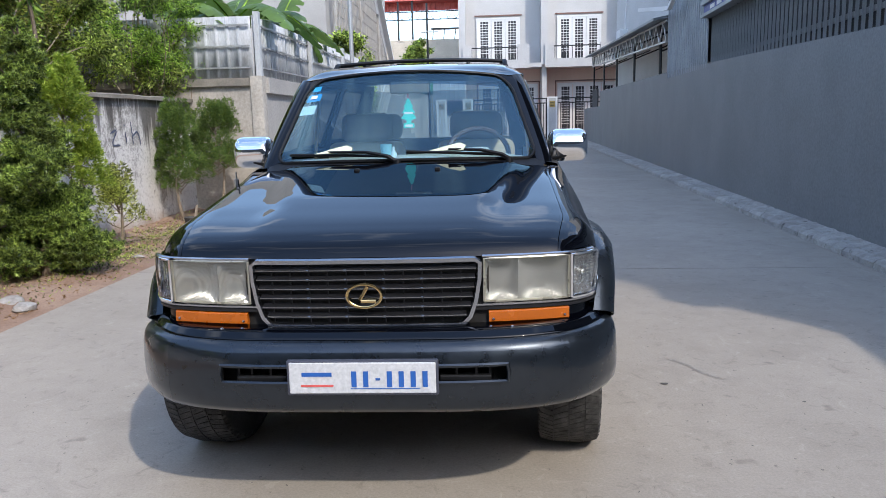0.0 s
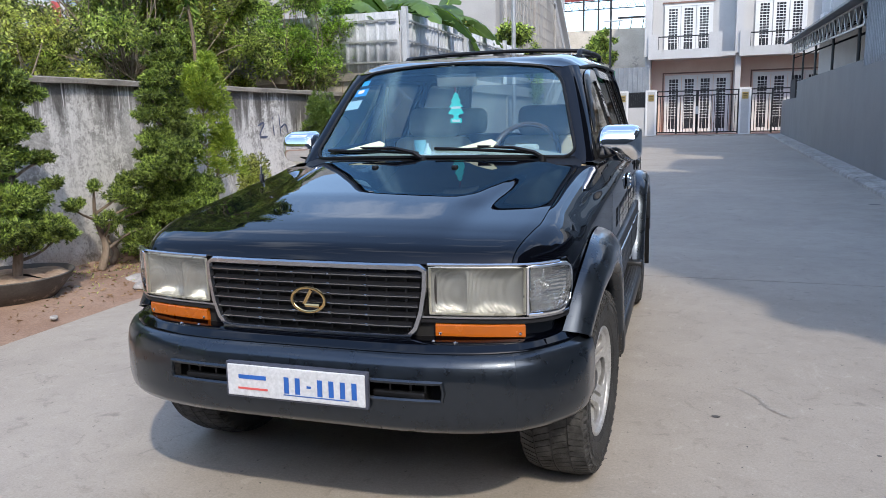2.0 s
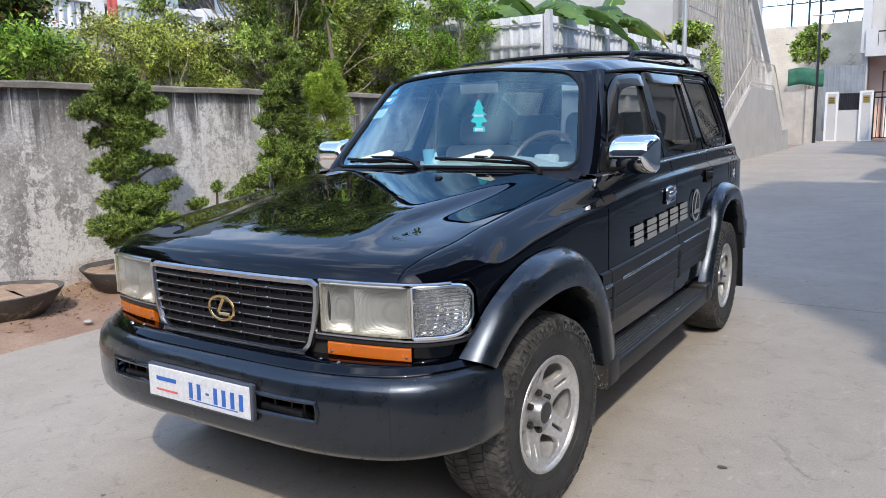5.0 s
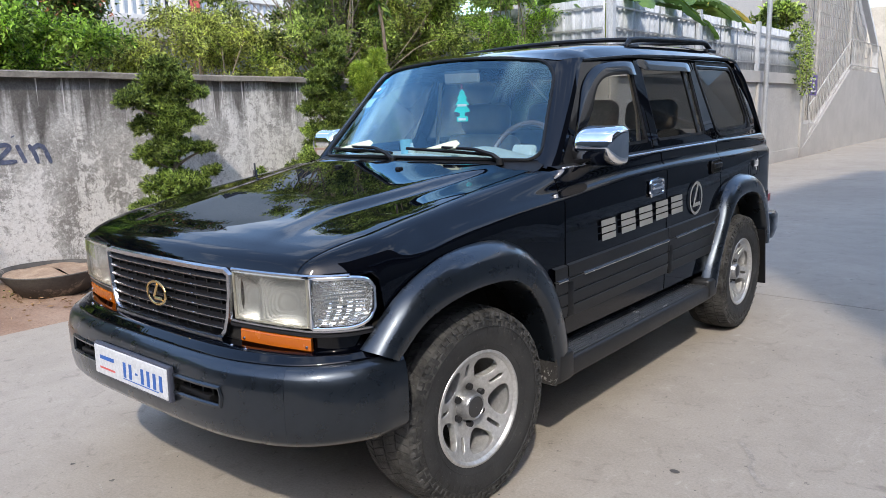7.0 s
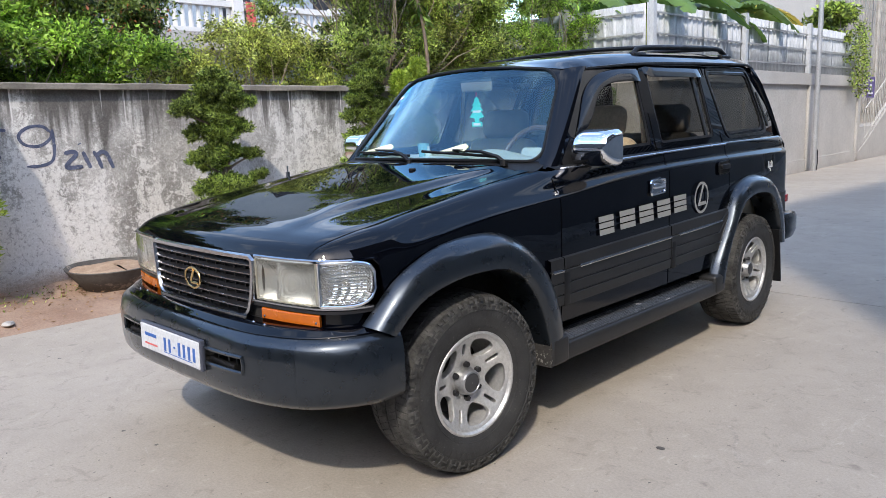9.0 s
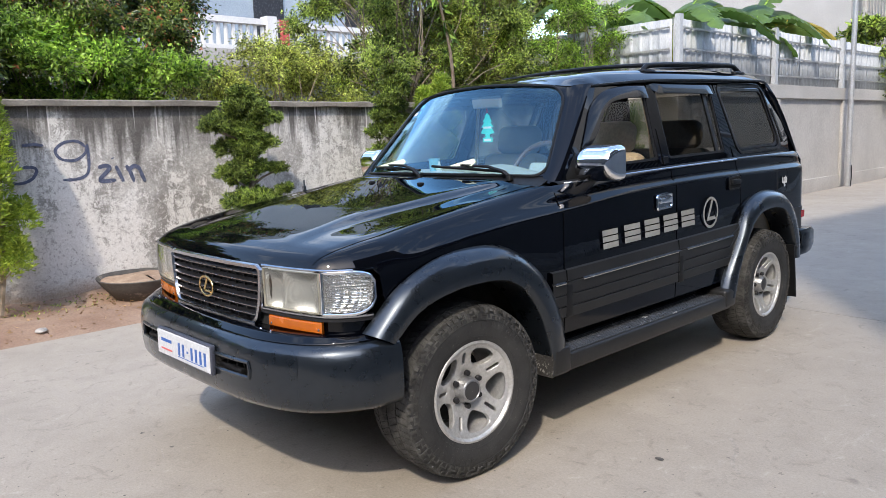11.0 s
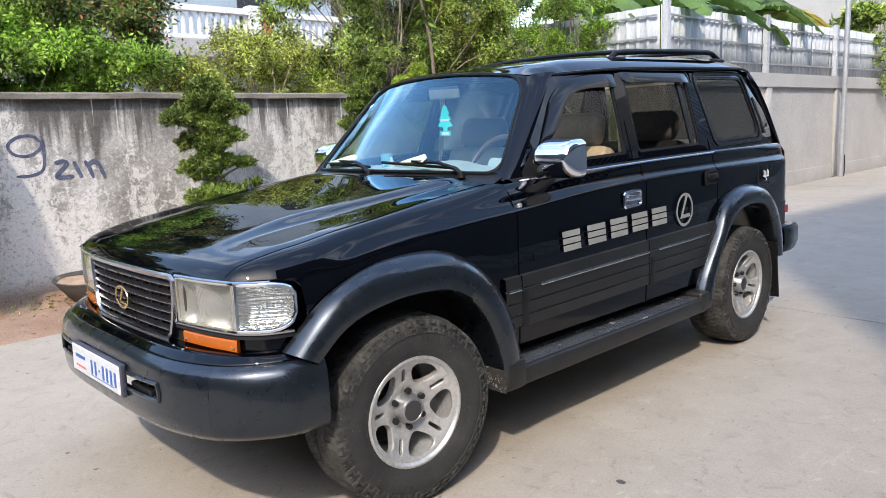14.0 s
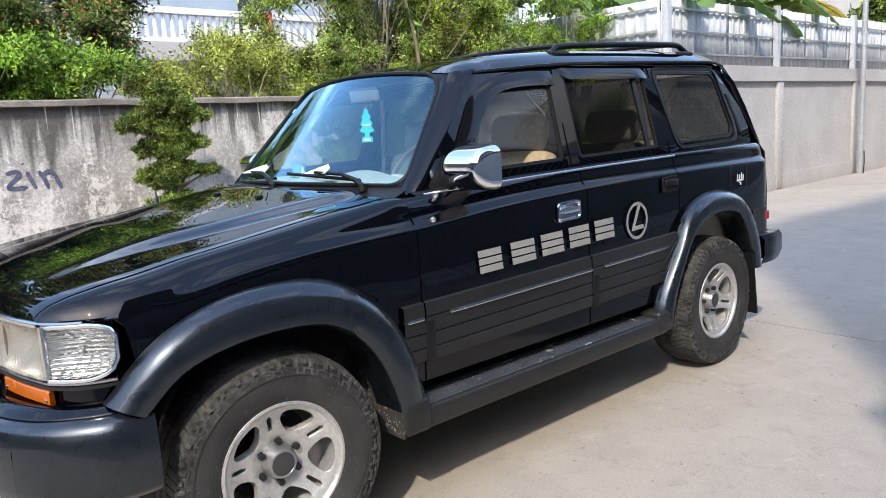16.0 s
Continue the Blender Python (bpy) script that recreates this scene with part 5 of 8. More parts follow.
# broad-leaved sprig with long drooping leaves
sp = thing("broadleaf_sprig", "pale sprig with long drooping leaves above the wall", "branch")
bm = bmesh.new()
pts = smooth_line([(-5.0, 6.6, 1.7), (-4.95, 6.5, 2.6), (-4.85, 6.2, 3.4), (-4.8, 6.0, 4.2)], 20)
tube(bm, pts, list(np.linspace(0.03, 0.012, 20)), 6)
B, W = [], []
for p in pts[8:]:
    for _ in range(5):
        B.append(np.array(p) + prng.normal(size=3) * 0.05)
        W.append(np.array([prng.normal(), prng.normal(), -0.7]))
part("stem", bm, M_bark, sp)
leaves("sprig_leaves", B, W, prng.uniform(0.12, 0.22, len(B)), prng.uniform(0.035, 0.06, len(B)), M_bushb, sp)


def banana(x, y, z, specs, label):
    t = thing("banana_plant", label, "banana plant", "banana plants")
    bm = bmesh.new()
    tube(bm, [(x, y, 0), (x, y, z)], [0.14, 0.09], 10)
    part("stem", bm, M_bushy, t, "", 50)
    for az, L, rise, drop, wd, m in specs:
        d = np.array([math.cos(az), math.sin(az), 0])
        sd = np.array([-d[1], d[0], 0])
        rows = []
        K = 46
        for i in range(K):
            u = i / (K - 1)
            c = np.array([x, y, z]) + d * L * u + np.array([0, 0, 1]) * (rise * math.sin(min(1, u * 1.3) * math.pi / 2) - drop * u ** 2.2)
            w = wd * (math.sin(math.pi * min(1, 0.06 + u * 0.94)) ** 0.55) if u > 0.08 else 0.02
            if u > 0.985:
                w = 0.01
            tear = 1 - (0.8 if prng.uniform() < 0.16 else 0.0) * prng.uniform(0.3, 1)
            tr2 = 1 - (0.8 if prng.uniform() < 0.16 else 0.0) * prng.uniform(0.3, 1)
            sag = np.array([0, 0, -0.38 * w])
            rip = np.array([0, 0, 0.012 * math.sin(i * 2.1)])
            rows.append([tuple(c + sd * w * tear + sag * tear + rip), tuple(c + sd * w * 0.5 * tear + sag * 0.30 + rip), tuple(c), tuple(c - sd * w * 0.5 * tr2 + sag * 0.30 - rip), tuple(c - sd * w * tr2 + sag * tr2 - rip)])
        bm = bmesh.new()
        loft(bm, rows)
        lf = part("leaf", bm, m, t, "", 60)
        bm = bmesh.new()
        tube(bm, [tuple(np.array(r[2]) + np.array([0, 0, -0.008])) for r in rows[::5]], [0.026 - 0.0024 * k for k in range(len(rows[::5]))], 6)
        part("midrib", bm, M_bushb, lf, "", 50)
    return t


G, Y = M_banana, M_bananay
banana(-4.25, 11.7, 3.35, [(1.30, 3.4, 0.45, 0.95, 0.40, G), (1.75, 2.6, 0.9, 0.6, 0.38, G), (0.75, 1.9, 0.6, 1.0, 0.34, G), (2.9, 1.9, 0.8, 0.8, 0.34, G), (4.4, 1.8, 0.7, 0.6, 0.32, G), (5.6, 1.8, 0.5, 0.8, 0.32, G), (1.1, 2.2, 1.3, 0.5, 0.36, G)], "green banana plant with torn drooping leaves behind the fence")
banana(-4.35, 15.0, 3.55, [(1.15, 2.2, 0.4, 0.9, 0.38, G), (1.40, 3.6, 0.5, 0.75, 0.30, Y), (1.65, 3.0, 0.8, 0.7, 0.40, G), (0.5, 1.6, 0.5, 1.0, 0.34, G), (2.6, 2.1, 0.8, 0.7, 0.34, G), (4.3, 2.4, 0.7, 0.7, 0.38, G), (5.2, 2.2, 0.6, 0.8, 0.36, G), (1.3, 2.4, 1.5, 0.4, 0.38, G)], "banana plant with one yellowing leaf behind the fence")
banana(-5.2, 10.9, 3.2, [(0.9, 1.7, 0.6, 0.7, 0.30, G), (5.8, 1.6, 0.6, 0.7, 0.30, G), (2.4, 1.7, 1.0, 0.5, 0.30, G), (4.2, 1.6, 0.9, 0.6, 0.30, G)], "young banana plant behind the corner of the fence")

# ---- the car: a black off-road estate, its nose at y = 0 ----
M_paint = plain("black_car_paint", (0.0008, 0.0010, 0.0022), 0.03, 0.0, 0.92, 0.0)
M_clad = plain("dark_grey_metallic_cladding", (0.027, 0.034, 0.043), 0.30, 0.80, 0.80)
# the pale spots put both wear and its glints into the colour
M_worn = surface("worn_glinting_rubber", (0.016, 0.016, 0.0165), (0.045, 0.045, 0.046), 3, 60, 0.30, bump=0.05, spec=0.5, spots=((0.34, 0.34, 0.34), 5.5, 0.60))
M_cladlow = surface("grey_plastic_cladding", (0.010, 0.010, 0.0104), (0.019, 0.0188, 0.019), 3, 60, 0.42, metal=0.0, bump=0.008, spec=0.4)
M_trim = plain("black_rubber_trim", (0.006, 0.006, 0.0065), 0.45, 0.0, 0.0, 0.3)
M_shield = plain("smoked_rain_shield", (0.004, 0.004, 0.005), 0.08, 0.0, 0.35, 0.2)
M_under = plain("dark_underside", (0.012, 0.011, 0.010), 0.9)
M_chrome = plain("chrome", (0.90, 0.91, 0.93), 0.05, 1.0)
M_seam = plain("dark_panel_gap", (0.003, 0.003, 0.003), 0.9, 0.0, 0.0, 0.0)
M_dullchrome = plain("dull_chrome", (0.46, 0.47, 0.49), 0.22, 1.0)
M_alloy = surface("brushed_alloy", (0.46, 0.455, 0.445), (0.57, 0.565, 0.55), 5, 60, 0.36, metal=0.6, bump=0.02)
# darker copy of the alloy for deep rings, shade put into its colour
M_alloyd = plain("shaded_alloy", (0.20, 0.20, 0.205), 0.45, 0.8)
M_tyre = surface("dusty_tyre_rubber", (0.014, 0.0141, 0.0143), (0.034, 0.0337, 0.0332), 7, 90, 0.66, bump=0.15, spots=((0.085, 0.080, 0.072), 60, 0.62))
M_tread = surface("dust_caked_tread", (0.016, 0.0158, 0.0156), (0.070, 0.068, 0.064), 15, 80, 0.85, bump=0.4)
M_hub = surface("worn_grey_hub", (0.28, 0.28, 0.283), (0.40, 0.40, 0.40), 8, 90, 0.32, metal=0.75, bump=0.03)
M_gold = plain("gold_badge", (0.60, 0.43, 0.20), 0.2, 1.0)
M_decal = plain("silver_decal", (0.30, 0.30, 0.285), 0.45, 0.2)
M_mud = surface("dried_mud", (0.018, 0.017, 0.016), (0.032, 0.029, 0.026), 12, 60, 0.95, bump=0.5, spots=((0.22, 0.21, 0.195), 42, 0.57))
M_amber = plain("amber_lens", (0.43, 0.10, 0.004), 0.25, 0.0, 0.3)
M_red = plain("red_lens", (0.30, 0.012, 0.012), 0.2, 0.0, 0.5)
M_ws = pane("windscreen_glass", (0.68, 0.90, 0.95), 2.6, 1.5, (0.52, 0.85, 1.0))
M_front = pane("front_door_glass", (0.80, 0.79, 0.74), 0.6)
M_tint = pane("tinted_rear_glass", (0.22, 0.215, 0.20), 0.22)
M_lens = pane("headlamp_glass", (0.93, 0.94, 0.92), 1.4)
M_beige = surface("beige_leather", (0.50, 0.40, 0.28), (0.60, 0.49, 0.36), 4, 60, 0.55, bump=0.08)
M_taupe = surface("taupe_leather", (0.24, 0.215, 0.19), (0.31, 0.28, 0.25), 4, 60, 0.5, bump=0.08)
M_dash = surface("grey_dashboard", (0.38, 0.39, 0.375), (0.44, 0.45, 0.43), 4, 70, 0.6, bump=0.06)
M_liner = surface("pale_headliner", (0.42, 0.40, 0.37), (0.48, 0.46, 0.42), 4, 70, 0.9, bump=0.05)
M_wood = plain("wood_wheel_rim", (0.095, 0.058, 0.045), 0.35, 0.0, 0.3)
M_barchrome = plain("dark_bar_chrome", (0.30, 0.305, 0.315), 0.22, 1.0)



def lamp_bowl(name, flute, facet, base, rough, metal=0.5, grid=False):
    """Bright lamp reflector behind fluted or faceted glass, with blotches of reflection in its colour."""
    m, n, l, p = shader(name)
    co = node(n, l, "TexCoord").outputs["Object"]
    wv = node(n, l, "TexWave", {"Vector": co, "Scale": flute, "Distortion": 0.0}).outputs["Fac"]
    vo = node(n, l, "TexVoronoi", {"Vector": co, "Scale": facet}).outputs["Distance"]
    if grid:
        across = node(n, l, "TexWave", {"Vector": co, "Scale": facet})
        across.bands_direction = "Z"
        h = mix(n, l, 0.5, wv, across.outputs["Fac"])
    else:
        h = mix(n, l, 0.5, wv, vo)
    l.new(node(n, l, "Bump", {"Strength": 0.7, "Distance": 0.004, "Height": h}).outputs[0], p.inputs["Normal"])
    # soft cell blotches painted into the base colour in place of reflections
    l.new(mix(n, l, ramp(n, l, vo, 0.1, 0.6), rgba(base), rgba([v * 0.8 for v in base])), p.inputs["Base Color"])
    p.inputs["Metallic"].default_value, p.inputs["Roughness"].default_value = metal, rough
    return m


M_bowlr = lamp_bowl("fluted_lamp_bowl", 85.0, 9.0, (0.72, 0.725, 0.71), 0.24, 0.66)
M_facet = lamp_bowl("faceted_lamp_bowl", 17.0, 24.0, (0.98, 0.98, 0.98), 0.07, 0.92, True)
M_bulb = plain("bulb_bowl", (0.72, 0.71, 0.68), 0.15, 0.9)
M_bezel = plain("aged_bezel", (0.40, 0.38, 0.32), 0.3, 0.5)

car = thing("car", "glossy black off-road estate car parked on pale concrete", "car")
car.location = (0.012, 0, 0)


def lerp(x, table):
    return float(np.interp(x, [p[0] for p in table], [p[1] for p in table]))


def smoothf(table):
    """A smooth function of one number through a short table."""
    xs, ys = np.array([p[0] for p in table], float), np.array([p[1] for p in table], float)
    d = np.gradient(ys, xs)

    def f(x):
        x = min(max(x, xs[0]), xs[-1])
        i = min(max(int(np.searchsorted(xs, x)) - 1, 0), len(xs) - 2)
        h = xs[i + 1] - xs[i]
        t = (x - xs[i]) / h
        return float((2 * t ** 3 - 3 * t ** 2 + 1) * ys[i] + (t ** 3 - 2 * t ** 2 + t) * h * d[i] + (-2 * t ** 3 + 3 * t ** 2) * ys[i + 1] + (t ** 3 - t ** 2) * h * d[i + 1])
    return f


side_w = smoothf([(0.2, 0.80), (0.45, 0.866), (0.9, 0.884), (1.5, 0.894), (2.5, 0.90), (3.4, 0.896), (4.1, 0.878), (4.4, 0.862), (4.6, 0.84)])
green_w = smoothf([(1.4, 0.775), (1.9, 0.818), (2.5, 0.842), (3.4, 0.840), (4.1, 0.815), (4.5, 0.78)])
hood_z = smoothf([(0.150, 0.965), (0.163, 0.991), (0.190, 1.014), (0.24, 1.034), (0.34, 1.058), (0.55, 1.092), (0.85, 1.135), (1.15, 1.178), (1.45, 1.214)])
belt_z = smoothf([(1.3, 1.205), (1.6, 1.218), (2.5, 1.245), (3.4, 1.258), (4.5, 1.262)])
Z_LEAN = 0.30


shoulder_z = smoothf([(0.40, 0.985), (0.59, 1.02), (0.73, 1.05), (1.0, 1.082), (1.5, 1.112), (2.0, 1.150), (2.5, 1.168), (3.4, 1.175), (4.5, 1.17)])


LEDGE = 0.030


def ledge_in(y, z):
    """The flank steps in a little above its shoulder line."""
    return LEDGE * min(1.0, max(0.0, (y - 0.50) / 0.16)) / (1 + math.exp(max(-40.0, min(40.0, (shoulder_z(y) - z) / 0.009))))


def tuck(y):
    """The tail narrows towards the rear corner."""
    return 0.09 * max(0.0, (y - 4.40) / 0.17) ** 2.4


def side_x(y, z):
    """Half width of the body at y, z: upright below, curving in to the waist, leaning in above it."""
    b = belt_z(y)
    w = side_w(y)
    if z <= b:
        u = max(0.0, (z - 0.80) / (b - 0.80))
        x = w - 0.004 * u ** 2.2 - ledge_in(y, z) - 0.012 * max(0.0, (0.62 - z) / 0.3)
        h = lerp(y, [(1.5, 0.13), (2.1, 0.10), (3.4, 0.09)])
        k = min(1.0, max(0.0, (z - b + h) / h))
        return x - (x - green_w(y) - 0.010) * (1 - math.sqrt(1 - 0.97 * k * k)) - tuck(y)
    return green_w(y) - Z_LEAN * (z - b) - 0.03 * max(0.0, (z - b) / 0.5) ** 2 - 0.004 - 0.7 * tuck(y)


def both(make):
    """Builds a part on both flanks."""
    for s in (1, -1):
        make(s)


def flip(s, pts):
    return [(p[0] * s, p[1], p[2]) for p in pts]


def outward(me, flat=False):
    """Turns a sheet's faces away from the middle of the car."""
    me.update()
    k = sum(p.normal.dot(p.center - Vector((0, 2.6, 1.0))) * p.area for p in me.polygons)
    if k < 0:
        me.flip_normals()


def panel(name, rows, material, parent, s=1, thick=0.012, label="", smooth=50):
    bm = bmesh.new()
    loft(bm, [flip(s, r) for r in rows])
    bmesh.ops.recalc_face_normals(bm, faces=bm.faces)
    o = part(name, bm, material, parent, label, smooth)
    outward(o.data)
    md = o.modifiers.new("thick", "SOLIDIFY")
    md.thickness, md.offset = thick, 0
    if thick < 0.015:
        o.modifiers.new("crisp", "EDGE_SPLIT").split_angle = radians(55)
    return o


# flanks: outer and inner edges of the wheel flares
FL_OUT = [(0.33, 0.735), (0.47, 0.885), (0.64, 0.968), (0.83, 0.998), (1.05, 0.985), (1.24, 0.890), (1.37, 0.745), (1.45, 0.56), (1.475, 0.40)]
FL_IN = [(0.42, 0.690), (0.535, 0.795), (0.69, 0.846), (0.85, 0.858), (1.01, 0.842), (1.14, 0.775), (1.24, 0.655), (1.305, 0.50), (1.34, 0.36)]
RR_OUT = [(3.07, 0.40), (3.13, 0.55), (3.27, 0.76), (3.38, 0.93), (3.54, 1.012), (3.76, 1.030), (3.97, 0.985), (4.12, 0.85), (4.20, 0.68), (4.22, 0.52)]
RR_IN = [(3.16, 0.40), (3.21, 0.55), (3.32, 0.74), (3.44, 0.865), (3.58, 0.91), (3.76, 0.912), (3.91, 0.872), (4.02, 0.76), (4.09, 0.62), (4.11, 0.52)]
fl_y, fl_z = [p[0] for p in FL_OUT], [p[1] for p in FL_OUT]
rr_y, rr_z = [p[0] for p in RR_OUT], [p[1] for p in RR_OUT]


def skirt(y):
    """Lower edge of the painted flank."""
    z = 0.50
    if fl_y[0] < y < fl_y[-1]:
        z = max(z, np.interp(y, fl_y, fl_z) - 0.03)
    if rr_y[0] < y < rr_y[-1]:
        z = max(z, np.interp(y, rr_y, rr_z) - 0.03)
    if y <= fl_y[0]:
        z = 0.71
    if y >= rr_y[-1]:
        z = 0.60
    return float(z)


def bonnet_half(y):
    return lerp(y, [(0.15, 0.690), (0.22, 0.700), (0.45, 0.737), (1.40, 0.737)])


def bonnet_back(y, a):
    """How far the bonnet's front curves back at a from the middle."""
    return 0.055 * (a / 0.7) ** 2.2 * max(0.0, 1 - (y - 0.155) / 0.5)


def fender(s):
    rows = []
    for yp in np.r_[np.linspace(0.155, 0.30, 12), np.linspace(0.325, 1.498, 44)]:
        y = yp + bonnet_back(yp, bonnet_half(yp))
        zt = hood_z(yp) - 0.003
        xi, w = bonnet_half(yp) + 0.003, side_w(y)
        w = w - 0.003
        w = min(w, lerp(y, [(0.22, 0.742), (0.27, 0.786), (0.34, 0.83), (0.45, 0.868), (0.6, 0.90), (9, 1)]))
        zb = lerp(y, [(0.40, 0.978), (0.425, 0.93), (0.445, 0.72)]) if y < 0.445 else skirt(y)
        r = []
        for k in range(85):
            u = k / 84
            if u < 0.45:
                a = u / 0.45 * math.pi / 2
                x = xi + (w - LEDGE - xi - 0.003) * math.sin(a)
                z = zt - 0.13 * (1 - math.cos(a))
                x += (LEDGE - ledge_in(y, z)) * math.sin(a)
            else:
                z0 = zt - 0.13
                z = z0 + (zb - z0) * (u - 0.45) / 0.55
                x = w - 0.003 - ledge_in(y, z) - 0.012 * max(0.0, (0.62 - z) / 0.3)
            k2 = min(1.0, max(0.0, (y - 1.15) / 0.33)) ** 2
            if k and z < belt_z(y) - 0.003:
                x = x * (1 - k2) + side_x(y, z) * k2
            r.append((x, y, max(z, zb)))
        rows.append(r)
    panel("front_wing", rows, M_paint, car, s, 0.004)


both(fender)


def flank(name, y0, y1, s, top=None, thick=0.004):
    rows = []
    for y in np.linspace(y0, y1, 24):
        zb, zt = skirt(y), belt_z(y) - 0.004
        rows.append([(side_x(y, z) + 0.0, y, z) for z in np.r_[np.linspace(zb, zt - 0.19, 8), np.linspace(zt - 0.18, zt, 30)]])
    return panel(name, rows, M_paint, car, s, thick)


# seams lean a little: the doors are cut at y = 1.50, 2.535 and 3.36
doors = {}
for s in (1, -1):
    doors["f", s] = flank("front_door", 1.498, 2.535, s)
    doors["r", s] = flank("rear_door", 2.535, 3.339, s)
    rows = []
    for y in np.linspace(3.339, 4.57, 34):
        zb, zt = skirt(y), belt_z(y) - 0.004
        rows.append([(side_x(y, z), y, z) for z in np.r_[np.linspace(zb, zt - 0.19, 8), np.linspace(zt - 0.18, zt, 30)]])
    panel("rear_quarter", rows, M_paint, car, s, 0.004)


def flat_patch(name, outline, holes, material, parent, s=1, thick=0.035, inset=0.0, label=""):
    """A panel of the upper flank, from an outline and openings given in y, z."""
    bm = bmesh.new()
    edges = []
    for loop in [outline] + holes:
        vs = [bm.verts.new((0, y, z)) for y, z in loop]
        edges += [bm.edges.new((vs[i - 1], vs[i])) for i in range(len(vs))]
    bmesh.ops.triangle_fill(bm, use_beauty=True, use_dissolve=False, edges=edges, normal=(1, 0, 0))
    for v in bm.verts:
        v.co.x = s * (side_x(v.co.y, max(v.co.z, belt_z(v.co.y) + 0.001)) - inset)
    o = part(name, bm, material, parent, label, 30)
    outward(o.data)
    md = o.modifiers.new("thick", "SOLIDIFY")
    md.thickness, md.offset = thick, -1
    o.modifiers.new("crisp", "EDGE_SPLIT").split_angle = radians(40)
    return o


def round_loop(pts, r, n=7):
    """A closed outline with rounded corners; r: one radius or one a corner."""
    out = []
    k = len(pts)
    for i in range(k):
        p, a, b = Vector(pts[i]), Vector(pts[i - 1]), Vector(pts[(i + 1) % k])
        ri = r[i] if hasattr(r, "__len__") else r
        if ri <= 0:
            out.append(tuple(p))
            continue
        p0, p1 = p + (a - p).normalized() * ri, p + (b - p).normalized() * ri
        for t in np.linspace(0, 1, n):
            out.append(tuple((1 - t) ** 2 * p0 + 2 * t * (1 - t) * p + t * t * p1))
    return out


FW = [(1.72, 1.270), (2.470, 1.292), (2.535, 1.690), (2.10, 1.678)]
RW = [(2.585, 1.294), (3.265, 1.306), (3.335, 1.715), (2.640, 1.700)]
QW = [(3.475, 1.315), (4.185, 1.328), (4.160, 1.726), (3.450, 1.718)]
SIDE = [(1.60, 1.224), (2.5, 1.247), (3.4, 1.259), (4.515, 1.263), (4.465, 1.38), (4.415, 1.51), (4.352, 1.65), (4.300, 1.748), (4.18, 1.786), (3.9, 1.782), (3.3, 1.770), (2.7, 1.753), (2.44, 1.739), (2.10, 1.712), (2.03, 1.700), (1.85, 1.50)]
FW_R, RW_R, QW_R = [0.02, 0.02, 0.03, 0.25], 0.025, [0.05, 0.10, 0.06, 0.05]


def grow(pts, d):
    c = np.mean(np.array(pts), axis=0)
    return [tuple(np.array(p) + np.sign(np.array(p) - c) * d) for p in pts]


